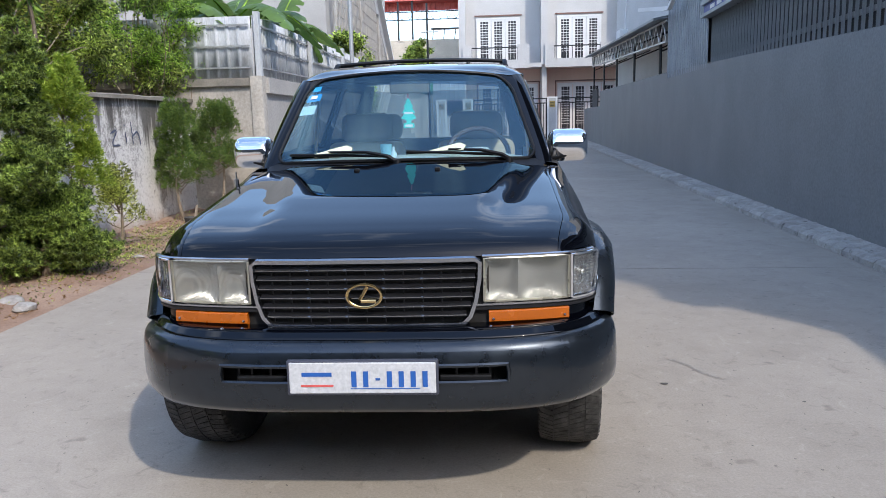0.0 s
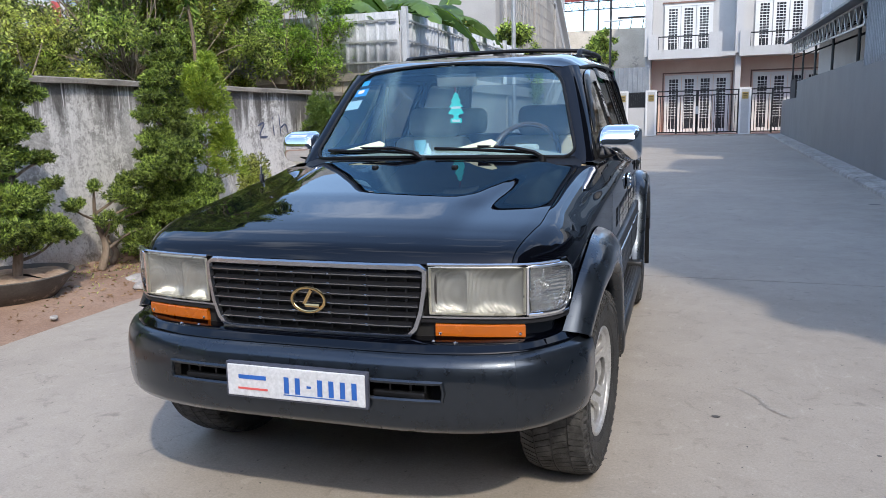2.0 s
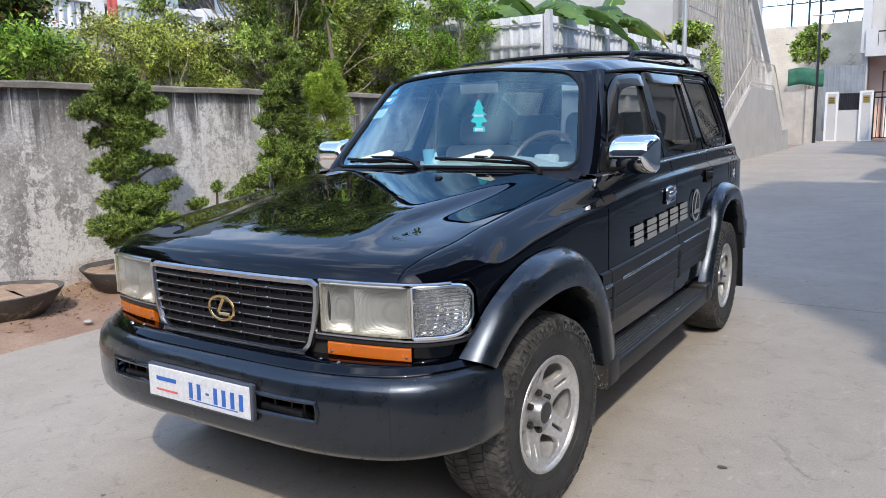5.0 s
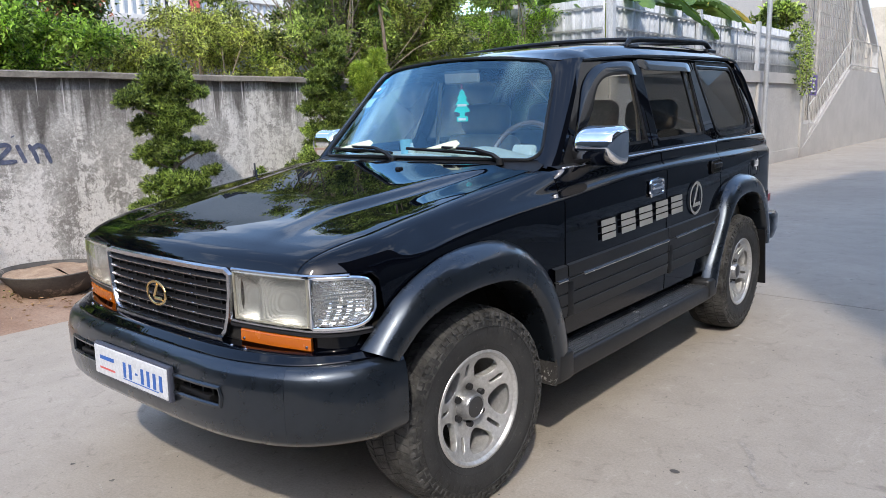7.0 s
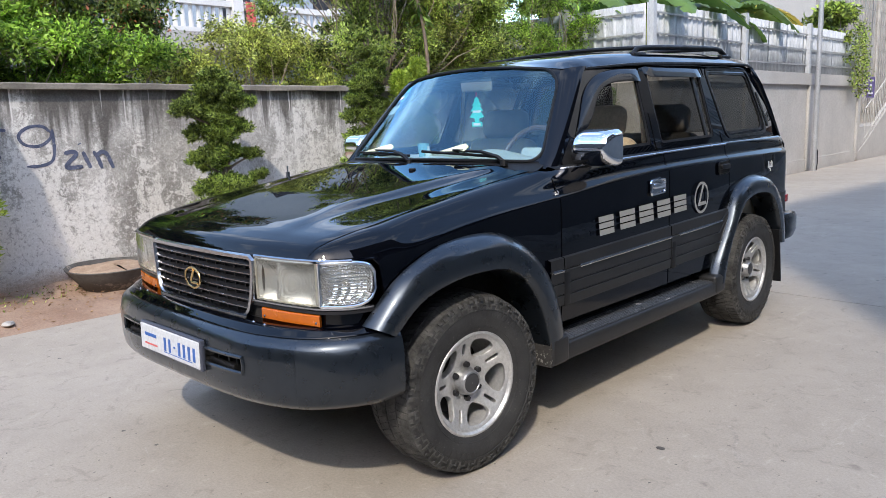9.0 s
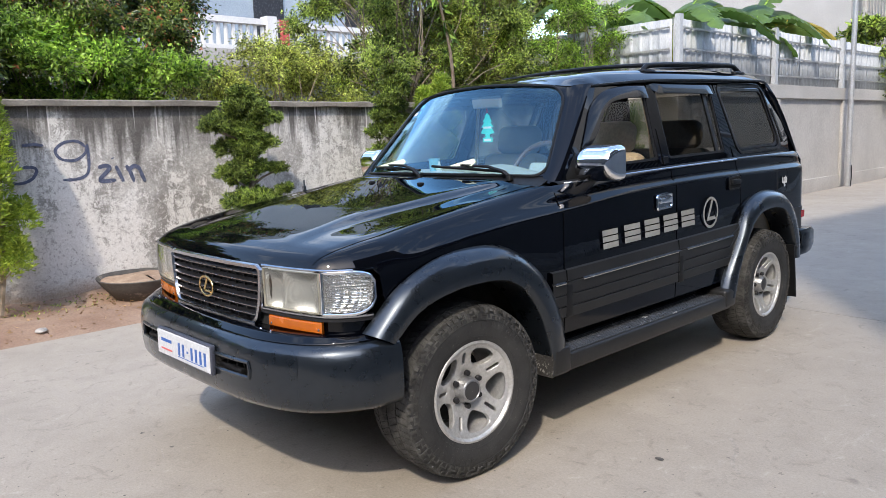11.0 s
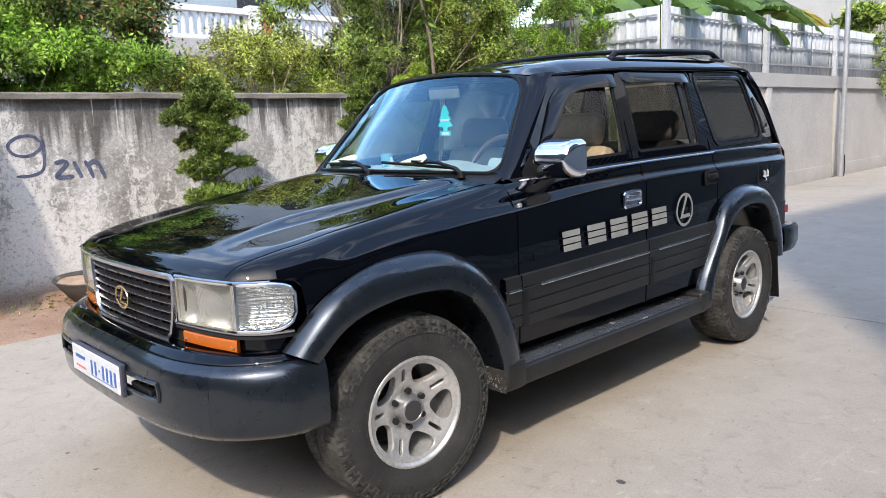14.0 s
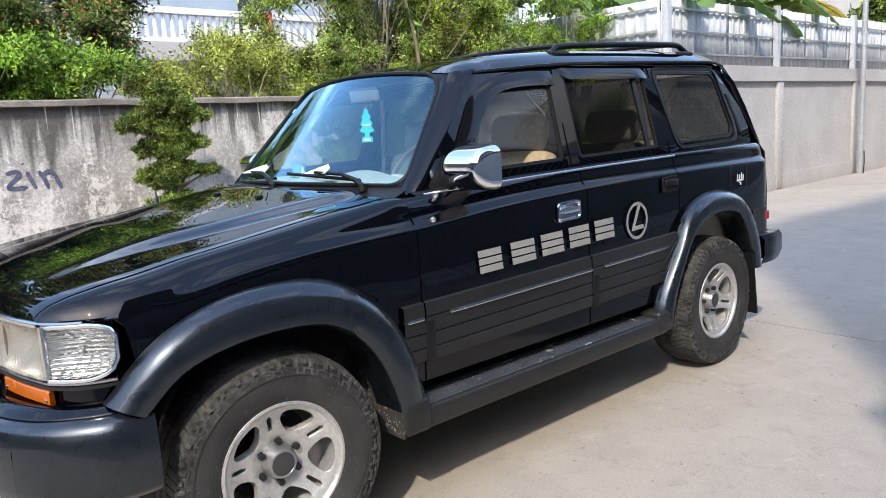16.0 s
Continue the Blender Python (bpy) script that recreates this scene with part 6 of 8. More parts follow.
for s in (1, -1):
    up = flat_patch("upper_frame", SIDE, [round_loop(FW, FW_R), round_loop(RW, RW_R), round_loop(QW, QW_R)], M_paint, car, s, 0.014)
    for nm, W, R, m in (("front_window", FW, FW_R, M_front), ("rear_window", RW, RW_R, M_tint), ("quarter_window", QW, QW_R, M_tint)):
        o = flat_patch(nm, round_loop(grow(W, 0.012), R), [], m, car, s, 0.004, 0.010)
        o.visible_shadow = False
        o.modifiers.clear()
        rim = flat_patch("window_seal", round_loop(grow(W, 0.010), R), [round_loop(grow(W, -0.014), R)], M_trim, car, s, 0.012, 0.004)
    # upright divider in the rear door window and the seam of the quarter glass
    flat_patch("window_bar", [(3.165, 1.300), (3.20, 1.302), (3.265, 1.714), (3.225, 1.713)], [], M_trim, car, s, 0.012, 0.006)
    flat_patch("quarter_trim", round_loop(grow(QW, 0.03), [0.08] * 4), [round_loop(grow(QW, 0.012), QW_R)], M_trim, car, s, 0.012, -0.006)
    # slotted air outlet on the rear pillar
    flat_patch("air_outlet", [(4.258, 1.345), (4.290, 1.345), (4.262, 1.590), (4.232, 1.590)], [], M_trim, car, s, 0.01, -0.004)
    for i in range(17):
        u = i / 17
        y, z = 4.260 - 0.027 * u, 1.350 + 0.235 * u
        flat_patch("outlet_fin", [(y, z), (y + 0.026, z), (y + 0.0255, z + 0.006), (y - 0.0005, z + 0.006)], [], M_trim, car, s, 0.004, -0.006)
    # waist moulding
    bm = bmesh.new()
    ledge = lambda y: flip(s, [(side_x(y, belt_z(y) - 0.006) + 0.001, y, belt_z(y) - 0.008), (side_x(y, belt_z(y)) + 0.006, y, belt_z(y) + 0.003),
                               (green_w(y) + 0.002 - tuck(y), y, belt_z(y) + 0.010), (green_w(y) - 0.03 - tuck(y), y, belt_z(y) + 0.012)])
    loft(bm, [ledge(y) for y in np.linspace(1.56, 3.36, 40)])
    part("waist_moulding", bm, M_trim, car, "", 40)
    bm = bmesh.new()
    loft(bm, [[(p[0] - s * (0.005 if i == 1 else 0.0), p[1], p[2]) for i, p in enumerate(ledge(y))] for y in np.linspace(3.36, 4.54, 26)])
    part("waist_ledge", bm, M_paint, car, "", 60)
    bm = bmesh.new()
    loft(bm, [flip(s, [(side_x(y, belt_z(y)) + 0.0075, y, belt_z(y) - 0.006), (side_x(y, belt_z(y)) + 0.0095, y, belt_z(y) + 0.0),
                       (side_x(y, belt_z(y)) + 0.006, y, belt_z(y) + 0.0045)]) for y in np.linspace(1.60, 3.36, 40)])
    part("waist_chrome", bm, M_dullchrome, car, "", 40)
    # dark door gaps
    for yy in (1.498, 2.535, 3.339):
        bm = bmesh.new()
        loft(bm, [flip(s, [(side_x(yy, z) + 0.0035, yy - 0.003, z), (side_x(yy, z) + 0.0035, yy + 0.003, z)]) for z in np.linspace(max(0.5, skirt(yy)), belt_z(yy) - 0.006, 24)])
        part("door_gap", bm, M_seam, car)
    # black patch added on the door pillar to hide its pale reflections, upper door seams
    flat_patch("pillar_black_patch", [(2.490, 1.268), (2.568, 1.270), (2.628, 1.705), (2.552, 1.695)], [], M_shield, car, s, 0.0015, -0.0015)
    for a, b in (((2.505, 1.262), (2.572, 1.735)), ((3.362, 1.270), (3.392, 1.745))):
        flat_patch("door_seam", [(a[0] - 0.005, a[1]), (a[0] + 0.005, a[1]), (b[0] + 0.005, b[1]), (b[0] - 0.005, b[1])], [], M_seam, car, s, 0.002, -0.003)

    # rain shields over the side windows
    def shield(y0, y1, s=s):
        rows = []
        for y in np.linspace(y0, y1, 14):
            zt = 1.735 if y > 2.2 else 1.735 - max(0, 2.2 - y) ** 1.5 * 0.55
            zt += 0.012 * (y - 2.5)
            e = min(1, (y - y0) / 0.05, (y1 - y) / 0.03)
            e2 = min(1.0, 0.55 + (y - y0) / 0.10)
            rows.append([(side_x(y, zt) + 0.004, y, zt), (side_x(y, zt) + 0.004 + 0.014 * e, y, zt - 0.014), (side_x(y, zt - 0.06 * e2) + 0.010 * e + 0.003, y, zt - 0.014 - 0.052 * e2)])
        panel("rain_shield", rows, M_shield, car, s, 0.003)
    shield(2.615, 3.36)
    # the front one follows the arch of the door frame down the pillar
    top = smooth_line([(0, 2.550, 1.722), (0, 2.364, 1.714), (0, 2.217, 1.693), (0, 2.123, 1.668), (0, 2.032, 1.622), (0, 1.964, 1.565), (0, 1.893, 1.472), (0, 1.822, 1.372)], 24)
    foot = smooth_line([(0, 2.550, 1.644), (0, 2.364, 1.641), (0, 2.217, 1.626), (0, 2.124, 1.592), (0, 2.060, 1.540), (0, 1.990, 1.462), (0, 1.905, 1.395), (0, 1.826, 1.362)], 24)
    rows = []
    for i, (p, q) in enumerate(zip(top, foot)):
        e = min(1, 0.2 + i / 2, (23 - i) / 14)
        m = [p[j] + (q[j] - p[j]) * 0.22 for j in range(3)]
        rows.append([(side_x(p[1], p[2]) + 0.004, p[1], p[2]), (side_x(m[1], m[2]) + 0.004 + 0.014 * e, m[1], m[2]), (side_x(q[1], q[2]) + 0.003 + 0.010 * e, q[1], q[2])])
    panel("rain_shield", rows, M_shield, car, s, 0.003)

# roof
roof_c = smoothf([(1.90, 1.738), (2.0, 1.758), (2.2, 1.793), (2.6, 1.828), (3.2, 1.850), (3.8, 1.862), (4.10, 1.860), (4.22, 1.846), (4.31, 1.806)])
rows = []
for y in np.linspace(1.905, 4.31, 40):
    edge = side_x(y, 1.735) + 0.006
    if y < 2.12:
        edge = lerp(y, [(1.905, 0.585), (1.95, 0.622), (2.0, 0.648), (2.06, 0.668), (2.12, edge)])
    ze = roof_c(y) - 0.058 if y < 2.1 else lerp(y, [(2.1, 1.715), (2.44, 1.742), (2.7, 1.756), (3.3, 1.773), (3.9, 1.786), (4.18, 1.790), (4.31, 1.760)])
    r = []
    for u in np.linspace(-1, 1, 25):
        a = abs(u)
        z = roof_c(y) - 0.018 * a ** 2 - (roof_c(y) - 0.018 - ze) * max(0, (a - 0.76) / 0.24) ** 2.2
        k = max(0.0, 1 - (y - 1.905) / 0.16)
        z = z * (1 - k) + (1.705 + 0.040 * (1 - a * a)) * k
        f = max(0.0, 1 - (y - 1.905) / 0.35)
        r.append((u * edge, y + f * (0.060 - 0.065 * (1 - a * a)), z))
    rows.append(r)
o = panel("roof", rows, M_paint, car, 1, 0.004)
for s in (1, -1):   # rain gutter
    bm = bmesh.new()
    pts = [(s * (side_x(y, 1.73) + 0.012), y, lerp(y, [(2.06, 1.704), (2.2, 1.716), (2.44, 1.735), (2.7, 1.749), (3.3, 1.766), (3.9, 1.779), (4.16, 1.784), (4.26, 1.768)])) for y in np.linspace(2.06, 4.26, 30)]
    tube(bm, pts, 0.009, 6)
    part("gutter", bm, M_trim, car, "", 40)
# headliner
rows = [[(u * 0.62, y, roof_c(y) - 0.055 - 0.02 * u * u) for u in np.linspace(-1, 1, 9)] for y in np.linspace(2.0, 4.15, 10)]
panel("headliner", rows, M_liner, car, 1, 0.01)

# windscreen: curved, with a dark border and front pillars
WS_N = 17


def ws(u, v):
    """u across -1..1, v from foot to head."""
    x = u * (0.715 + (0.572 - 0.715) * v)
    y = 1.595 + (1.965 - 1.595) * v - (0.150 - 0.085 * v) * (1 - u * u)
    z = 1.248 + (1.700 - 1.248) * v + (0.012 + 0.028 * v) * (1 - u * u)
    return (x, y, z)


def ws_patch(u0, u1, v0, v1, off, nu=WS_N, nv=10):
    rows = []
    for v in np.linspace(v0, v1, nv):
        r = []
        for u in np.linspace(u0, u1, nu):
            p = Vector(ws(u, v))
            nrm = (Vector(ws(u + 0.01, v)) - Vector(ws(u - 0.01, v))).cross(Vector(ws(u, v + 0.01)) - Vector(ws(u, v - 0.01))).normalized()
            r.append(tuple(p + nrm * off))
        rows.append(r)
    return rows


glass = panel("windscreen", ws_patch(-1, 1, 0, 1, 0), M_ws, car, 1, 0.005)
glass.modifiers.clear()
glass.visible_shadow = False
seal = bmesh.new()
CORN = [(1.0, 1.0, 0.17, 0.22), (-1.0, 1.0, 0.17, 0.22), (-1.0, 0.0, 0.10, 0.14), (1.0, 0.0, 0.10, 0.14)]   # corner, and how far its rounding reaches
rim_uv = []
for cu, cv, du, dv in CORN:
    su, sv = math.copysign(1, cu), (1 if cv > 0.5 else -1)
    arc = [(cu - su * du * (1 - math.cos(a)), cv - sv * dv * (1 - math.sin(a))) for a in np.linspace(0, math.pi / 2, 9)]
    rim_uv += arc if su * sv > 0 else arc[::-1]
    bm = bmesh.new()   # painted corner outside the rounding
    q = [Vector(ws(cu, cv))] + [Vector(ws(*p)) for p in arc]
    q = [bm.verts.new(p + Vector((0, -0.77, 0.64)) * 0.005) for p in q]
    for i in range(1, len(q) - 1):
        bm.faces.new((q[0], q[i], q[i + 1]))
    o = part("corner_fillet", bm, M_paint, glass, "", 60)
    outward(o.data)
loop = []
for i, p in enumerate(rim_uv):
    q = rim_uv[(i + 1) % len(rim_uv)]
    k = 12 if math.dist(p, q) > 0.3 else 1
    loop += [tuple(Vector(ws(p[0] + (q[0] - p[0]) * t / k, p[1] + (q[1] - p[1]) * t / k)) + Vector((0, -0.77, 0.64)) * 0.004) for t in range(k)]
tube(seal, loop + [loop[0]], 0.0085, 6, False)
part("windscreen_seal", seal, M_trim, glass, "", 40)
M_band = pane("sunband_glass", (0.24, 0.34, 0.50), 0.0)
o = panel("sun_band", ws_patch(-0.97, 0.97, 0.86, 0.985, -0.006), M_band, glass, 1, 0.002)
o.modifiers.clear()
o.visible_shadow = False


def a_pillar(s):
    rows = []
    for v in np.linspace(-0.06, 1.0, 16):
        a = Vector(ws(s * 0.985, v))
        z = 1.232 + (1.716 - 1.232) * v
        y = lerp(z, [(1.20, 1.585), (1.224, 1.60), (1.50, 1.85), (1.70, 2.03), (1.722, 2.08)]) + 0.012
        b = Vector((s * (side_x(y, max(z, belt_z(y) + 0.001)) + 0.002), y, z))
        c = (a + b) / 2 + Vector((s * 0.020, -0.026, 0.006))
        rows.append([tuple(a * (1 - q) ** 2 + c * 2 * q * (1 - q) + b * q * q) for q in np.linspace(0, 1, 9)])
    panel("front_pillar", rows, M_paint, car, 1, 0.008, "", 80)


both(a_pillar)

# bonnet: a raised middle with two long creases, rolled front edge
rows = []
for y in np.r_[np.linspace(0.155, 0.36, 14), np.linspace(0.40, 1.465, 28)]:
    half = bonnet_half(y)
    cr = lerp(y, [(0.15, 0.46), (0.6, 0.44), (1.4, 0.60)])
    r = []
    for u in np.linspace(-1, 1, 49):
        x = u * half
        a = abs(x)
        lift = min(1.0, max(0.0, (y - 0.22) / 0.5)) * 0.022
        k = 1 / (1 + math.exp((a - cr) / 0.018))
        z = hood_z(y) + 0.010 * (1 - (a / half) ** 2) + lift * k
        z -= 0.003 * max(0, (a - half + 0.012) / 0.012) ** 2
        yy = y + bonnet_back(y, a)
        yb = -0.105 * (1 - (a / half) ** 2) * max(0.0, (y - 1.0) / 0.465) ** 2
        r.append((x, yy + (0.0 if y < 1 else yb), z))
    rows.append(r)
front = [[(p[0], p[1] + 0.004, p[2] - k * min(0.028, max(0.004, p[2] - 0.978))) for p in rows[0]] for k in (1.0, 0.55)]
panel("bonnet", front + rows, M_paint, car, 1, 0.008, "", 60)
# cowl below the windscreen, with slotted air intakes
rows = []
for v in np.linspace(0, 1, 6):
    r = []
    for u in np.linspace(-1, 1, 25):
        x = u * 0.742
        y0, y1 = 1.470 - 0.105 * (1 - u * u), 1.600 - 0.150 * (1 - u * u) + 0.01
        r.append((x, y0 + (y1 - y0) * v, 1.196 + 0.052 * v ** 1.3 + 0.012 * (1 - u * u)))
    rows.append(r)
panel("cowl", rows, M_trim, car, 1, 0.006)
for cx in (-0.36, 0.24):
    for i in range(24):
        x = cx + (i - 12) * 0.019
        u = x / 0.742
        bm = bmesh.new()
        box(bm, x - 0.003, x + 0.003, -0.02, 0.02, 0, 0.005, pose(0, 1.525 - 0.125 * (1 - u * u), 1.224 + 0.012 * (1 - u * u), 22))
        part("cowl_fin", bm, M_clad, car)

# ---- nose ----
nose = smoothf([(0.0, 0.148), (0.25, 0.152), (0.43, 0.166), (0.60, 0.190), (0.735, 0.222)])


def nose_xy(s):
    """A point on the plan line of the nose, s metres from the middle along it, round to the wing."""
    if s <= 0.75:
        return s * 0.98, nose(s * 0.98)
    p = smooth_line([(0.735, 0.222), (0.795, 0.268), (0.838, 0.335), (0.860, 0.44), (0.868, 0.52)], 40)
    i = min(39, (s - 0.75) / 0.34 * 39)
    a, b = p[int(i)], p[min(39, int(i) + 1)]
    f = i - int(i)
    return a[0] + (b[0] - a[0]) * f, a[1] + (b[1] - a[1]) * f


def nose_pt(s, z, off=0.0):
    sg = 1 if s >= 0 else -1
    x, y = nose_xy(abs(s))
    x2, y2 = nose_xy(abs(s) + 0.01)
    d = Vector((x2 - x, y2 - y)).normalized()
    return (sg * (x + d.y * off), y - d.x * off, z)


def nose_strip(name, s0, s1, prof, material, parent, n=30, label=""):
    """A moulding swept along the nose; prof: closed outline of (off, z)."""
    bm = bmesh.new()
    vs = loft(bm, [[nose_pt(t, z, o) for o, z in prof] for t in np.linspace(s0, s1, n)], close=True)
    bm.faces.new(vs[0])
    bm.faces.new(vs[-1])
    return part(name, bm, material, parent, label, 40)


nose_strip("nose_panel", -0.96, 0.96, [(-0.095, 0.66), (-0.020, 0.66), (-0.020, 0.808), (-0.080, 0.812), (-0.080, 0.976), (-0.020, 0.980), (-0.020, 0.985), (-0.095, 0.985)], M_paint, car, 60)
grille = nose_strip("grille", -0.455, 0.455, [(-0.02, 0.715), (-0.012, 0.715), (-0.012, 0.985), (-0.02, 0.985)], M_under, car, 20)
# chrome surround: across the top and down both sides, narrowing at the foot
loop = [(x, 0.972) for x in np.linspace(-0.40, 0.40, 17)] + [(0.420, 0.960), (0.418, 0.90), (0.404, 0.82), (0.384, 0.765), (0.362, 0.742)] + [(x, 0.737) for x in np.linspace(0.34, -0.34, 15)] + [(-0.362, 0.742), (-0.384, 0.765), (-0.404, 0.82), (-0.418, 0.90), (-0.420, 0.960)]
bm = bmesh.new()
rings = []
for i, (x, z) in enumerate(loop):
    a, b = loop[i - 1], loop[(i + 1) % len(loop)]
    d = Vector((b[0] - a[0], b[1] - a[1])).normalized()
    nx, nz = d.y, -d.x
    w = 0.0115
    rings.append([nose_pt(x - nx * w, z - nz * w, 0.004), nose_pt(x - nx * w * 0.6, z - nz * w * 0.6, 0.017), nose_pt(x + nx * w * 0.6, z + nz * w * 0.6, 0.017), nose_pt(x + nx * w, z + nz * w, 0.004)])
loft(bm, rings + [rings[0]])
part("grille_surround", bm, M_dullchrome, grille, "bright chrome surround", 50)
for i, z in enumerate(np.linspace(0.772, 0.942, 6)):
    half = lerp(z, [(0.74, 0.352), (0.80, 0.385), (0.86, 0.398), (0.95, 0.408)])
    b = nose_strip("grille_bar", -half, half, [(-0.012, z - 0.008), (0.004, z - 0.009), (0.010, z - 0.004), (0.010, z + 0.002), (-0.006, z + 0.010), (-0.012, z + 0.010)], M_black, grille, 24)
    nose_strip("bar_chrome", -half, half, [(0.009, z - 0.004), (0.012, z - 0.003), (0.012, z + 0.0005), (0.009, z + 0.002)], M_barchrome, b, 24)
for x in np.linspace(-0.35, 0.35, 11):
    bm = bmesh.new()
    a = Vector(nose_pt(x, 0.85, 0.0))
    box(bm, a.x - 0.0025, a.x + 0.0025, a.y + 0.003, a.y + 0.012, 0.745, 0.965)
    part("grille_upright", bm, M_black, grille)
    if abs(x) < 0.30:
        for z in np.linspace(0.772, 0.942, 6):
            if abs(round((x + 0.35) / 0.07)) % 2 == 0:
                bm = bmesh.new()
                rbox(bm, a.x - 0.006, a.x + 0.006, a.y - 0.015, a.y, z - 0.005, z + 0.003, 0.002, 1)
                part("bar_clip", bm, M_barchrome, grille)
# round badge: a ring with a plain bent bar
badge = bmesh.new()
ring = [(0.062 * math.cos(a), 0.118, 0.851 + 0.0425 * math.sin(a)) for a in np.linspace(0, 2 * math.pi, 41)]
tube(badge, ring, 0.0056, 8, False)
tube(badge, [(0.013, 0.118, 0.886), (-0.016, 0.118, 0.837), (-0.011, 0.118, 0.831), (0.042, 0.118, 0.831)], 0.0068, 6)
for v in badge.verts:
    v.co.y = 0.118 + (v.co.y - 0.118) * 0.7
part("badge", badge, M_gold, grille, "gold ring badge", 40)
# long chrome lip under the bonnet edge and below the lamps
for s in (1, -1):
    nose_strip("chrome_lip", s * 0.43, s * 0.875, [(0.0, 0.979), (0.009, 0.978), (0.011, 0.983), (0.006, 0.987), (-0.004, 0.986)], M_dullchrome, car, 24)
    nose_strip("chrome_strip", s * 0.405, s * 0.945, [(-0.004, 0.802), (0.008, 0.802), (0.009, 0.808), (0.004, 0.811), (-0.004, 0.811)], M_dullchrome, car, 30)
    nose_strip("nose_strip", s * 0.40, s * 0.95, [(-0.02, 0.786), (0.005, 0.786), (0.006, 0.797), (-0.02, 0.797)], M_black, car, 30)


def lamp(name, s, s0, s1, z0, z1, twin=False, round_end=False):
    """A headlamp: bright bowl, reflectors and a fluted glass."""
    o = tagged(new(name))
    o.parent = car
    n = 14
    ts = np.linspace(s0, s1, n)

    def ends(t):
        if not round_end:
            return z0, z1
        u = max(0, (t - (s1 - 0.10)) / 0.10)
        k = 1 - math.sqrt(max(0, 1 - min(u, 1) ** 2.2))
        return z0 + 0.055 * k, z1 - 0.040 * k
    # one bowl for a corner lamp; a wide and a narrow bowl side by side for a headlamp
    cut = s0 + 0.40 * (s1 - s0)
    for b0, b1 in ([(s0, cut), (cut, s1)] if twin else [(s0, s1)]):
        tm, th, zm, zh = (b0 + b1) / 2, (b1 - b0) / 2 + 0.002, (z0 + z1) / 2, (z1 - z0) / 2 + 0.004
        deep = lambda t, z: 0.004 - (0.040 if round_end else 0.036) * (1 - abs((t - tm) / th) ** 2.6) * (1 - min(1.0, abs((z - zm) / zh) ** 2.6))
        bm = bmesh.new()
        loft(bm, [[nose_pt(s * t, z, deep(t, z)) for z in np.linspace(*ends(t), 16)] for t in np.linspace(b0, b1, 24)])
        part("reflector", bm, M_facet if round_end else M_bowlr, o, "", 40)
        c = Vector(nose_pt(s * tm, zm, -0.030))
        r = 0.014
        if twin:
            continue
        bm = bmesh.new()
        rows = []
        for q, k in ((1.0, 0.0), (0.95, 0.006), (0.85, 0.010), (0.6, 0.013), (0.25, 0.015), (0.02, 0.0155)):
            rows.append([(c.x + r * q * math.cos(a), c.y - k, c.z + 0.8 * r * q * math.sin(a)) for a in np.linspace(0, 2 * math.pi, 21)])
        loft(bm, rows)
        part("bulb_bowl", bm, M_bulb, o, "", 50)
    bm = bmesh.new()
    loft(bm, [[nose_pt(s * t, z, 0.010 + 0.004 * math.sin(math.pi * k / 5)) for k, z in enumerate(np.linspace(*ends(t), 6))] for t in ts])
    g = part("lens", bm, M_lens, o, "", 50)
    g.visible_shadow = False
    bm = bmesh.new()
    lo = [nose_pt(s * t, ends(t)[0], 0.006) for t in ts] + [nose_pt(s * t, ends(t)[1], 0.006) for t in ts[::-1]]
    tube(bm, lo + [lo[0]], 0.0075 if round_end else 0.0045, 6, False)
    part("bezel", bm, M_bezel if not round_end else M_chrome, o, "", 40)
    return o


for s in (1, -1):
    lamp("headlamp", s, 0.436, 0.746, 0.817, 0.973, True)
    lamp("corner_lamp", s, 0.757, 0.955, 0.815, 0.974, False, True)
    sig = nose_strip("turn_signal", s * 0.452, s * 0.748, [(-0.015, 0.735), (-0.001, 0.735), (0.005, 0.741), (0.005, 0.777), (-0.001, 0.783), (-0.015, 0.783)], M_amber, car, 10, "amber front turn signal")
    for t in (0.468, 0.733):
        bm = bmesh.new()
        c = Vector(nose_pt(s * t, 0.752 if t > 0.6 else 0.750, 0.005))
        bmesh.ops.create_icosphere(bm, subdivisions=1, radius=0.006, matrix=Matrix.Translation(c))
        part("screw", bm, M_dullchrome, sig)

# ---- front bumper ----
BP = [(0.0, 0.005), (0.35, 0.010), (0.55, 0.035), (0.70, 0.085), (0.80, 0.150), (0.875, 0.235), (0.925, 0.325), (0.946, 0.44)]
bline = smooth_line(BP, 60)
blen = np.r_[0, np.cumsum([math.dist(a, b) for a, b in zip(bline, bline[1:])])]


def bump_pt(s, off, z):
    sg = 1 if s >= 0 else -1
    t = min(abs(s), blen[-1])
    x, y = np.interp(t, blen, [p[0] for p in bline]), np.interp(t, blen, [p[1] for p in bline])
    t2 = min(t + 0.01, blen[-1])
    t1 = t2 - 0.02
    d = Vector((np.interp(t2, blen, [p[0] for p in bline]) - np.interp(t1, blen, [p[0] for p in bline]), np.interp(t2, blen, [p[1] for p in bline]) - np.interp(t1, blen, [p[1] for p in bline]))).normalized()
    if t1 < 0:
        d = Vector((1, 0))
    return (sg * (x + d.y * off), y - d.x * off, z)


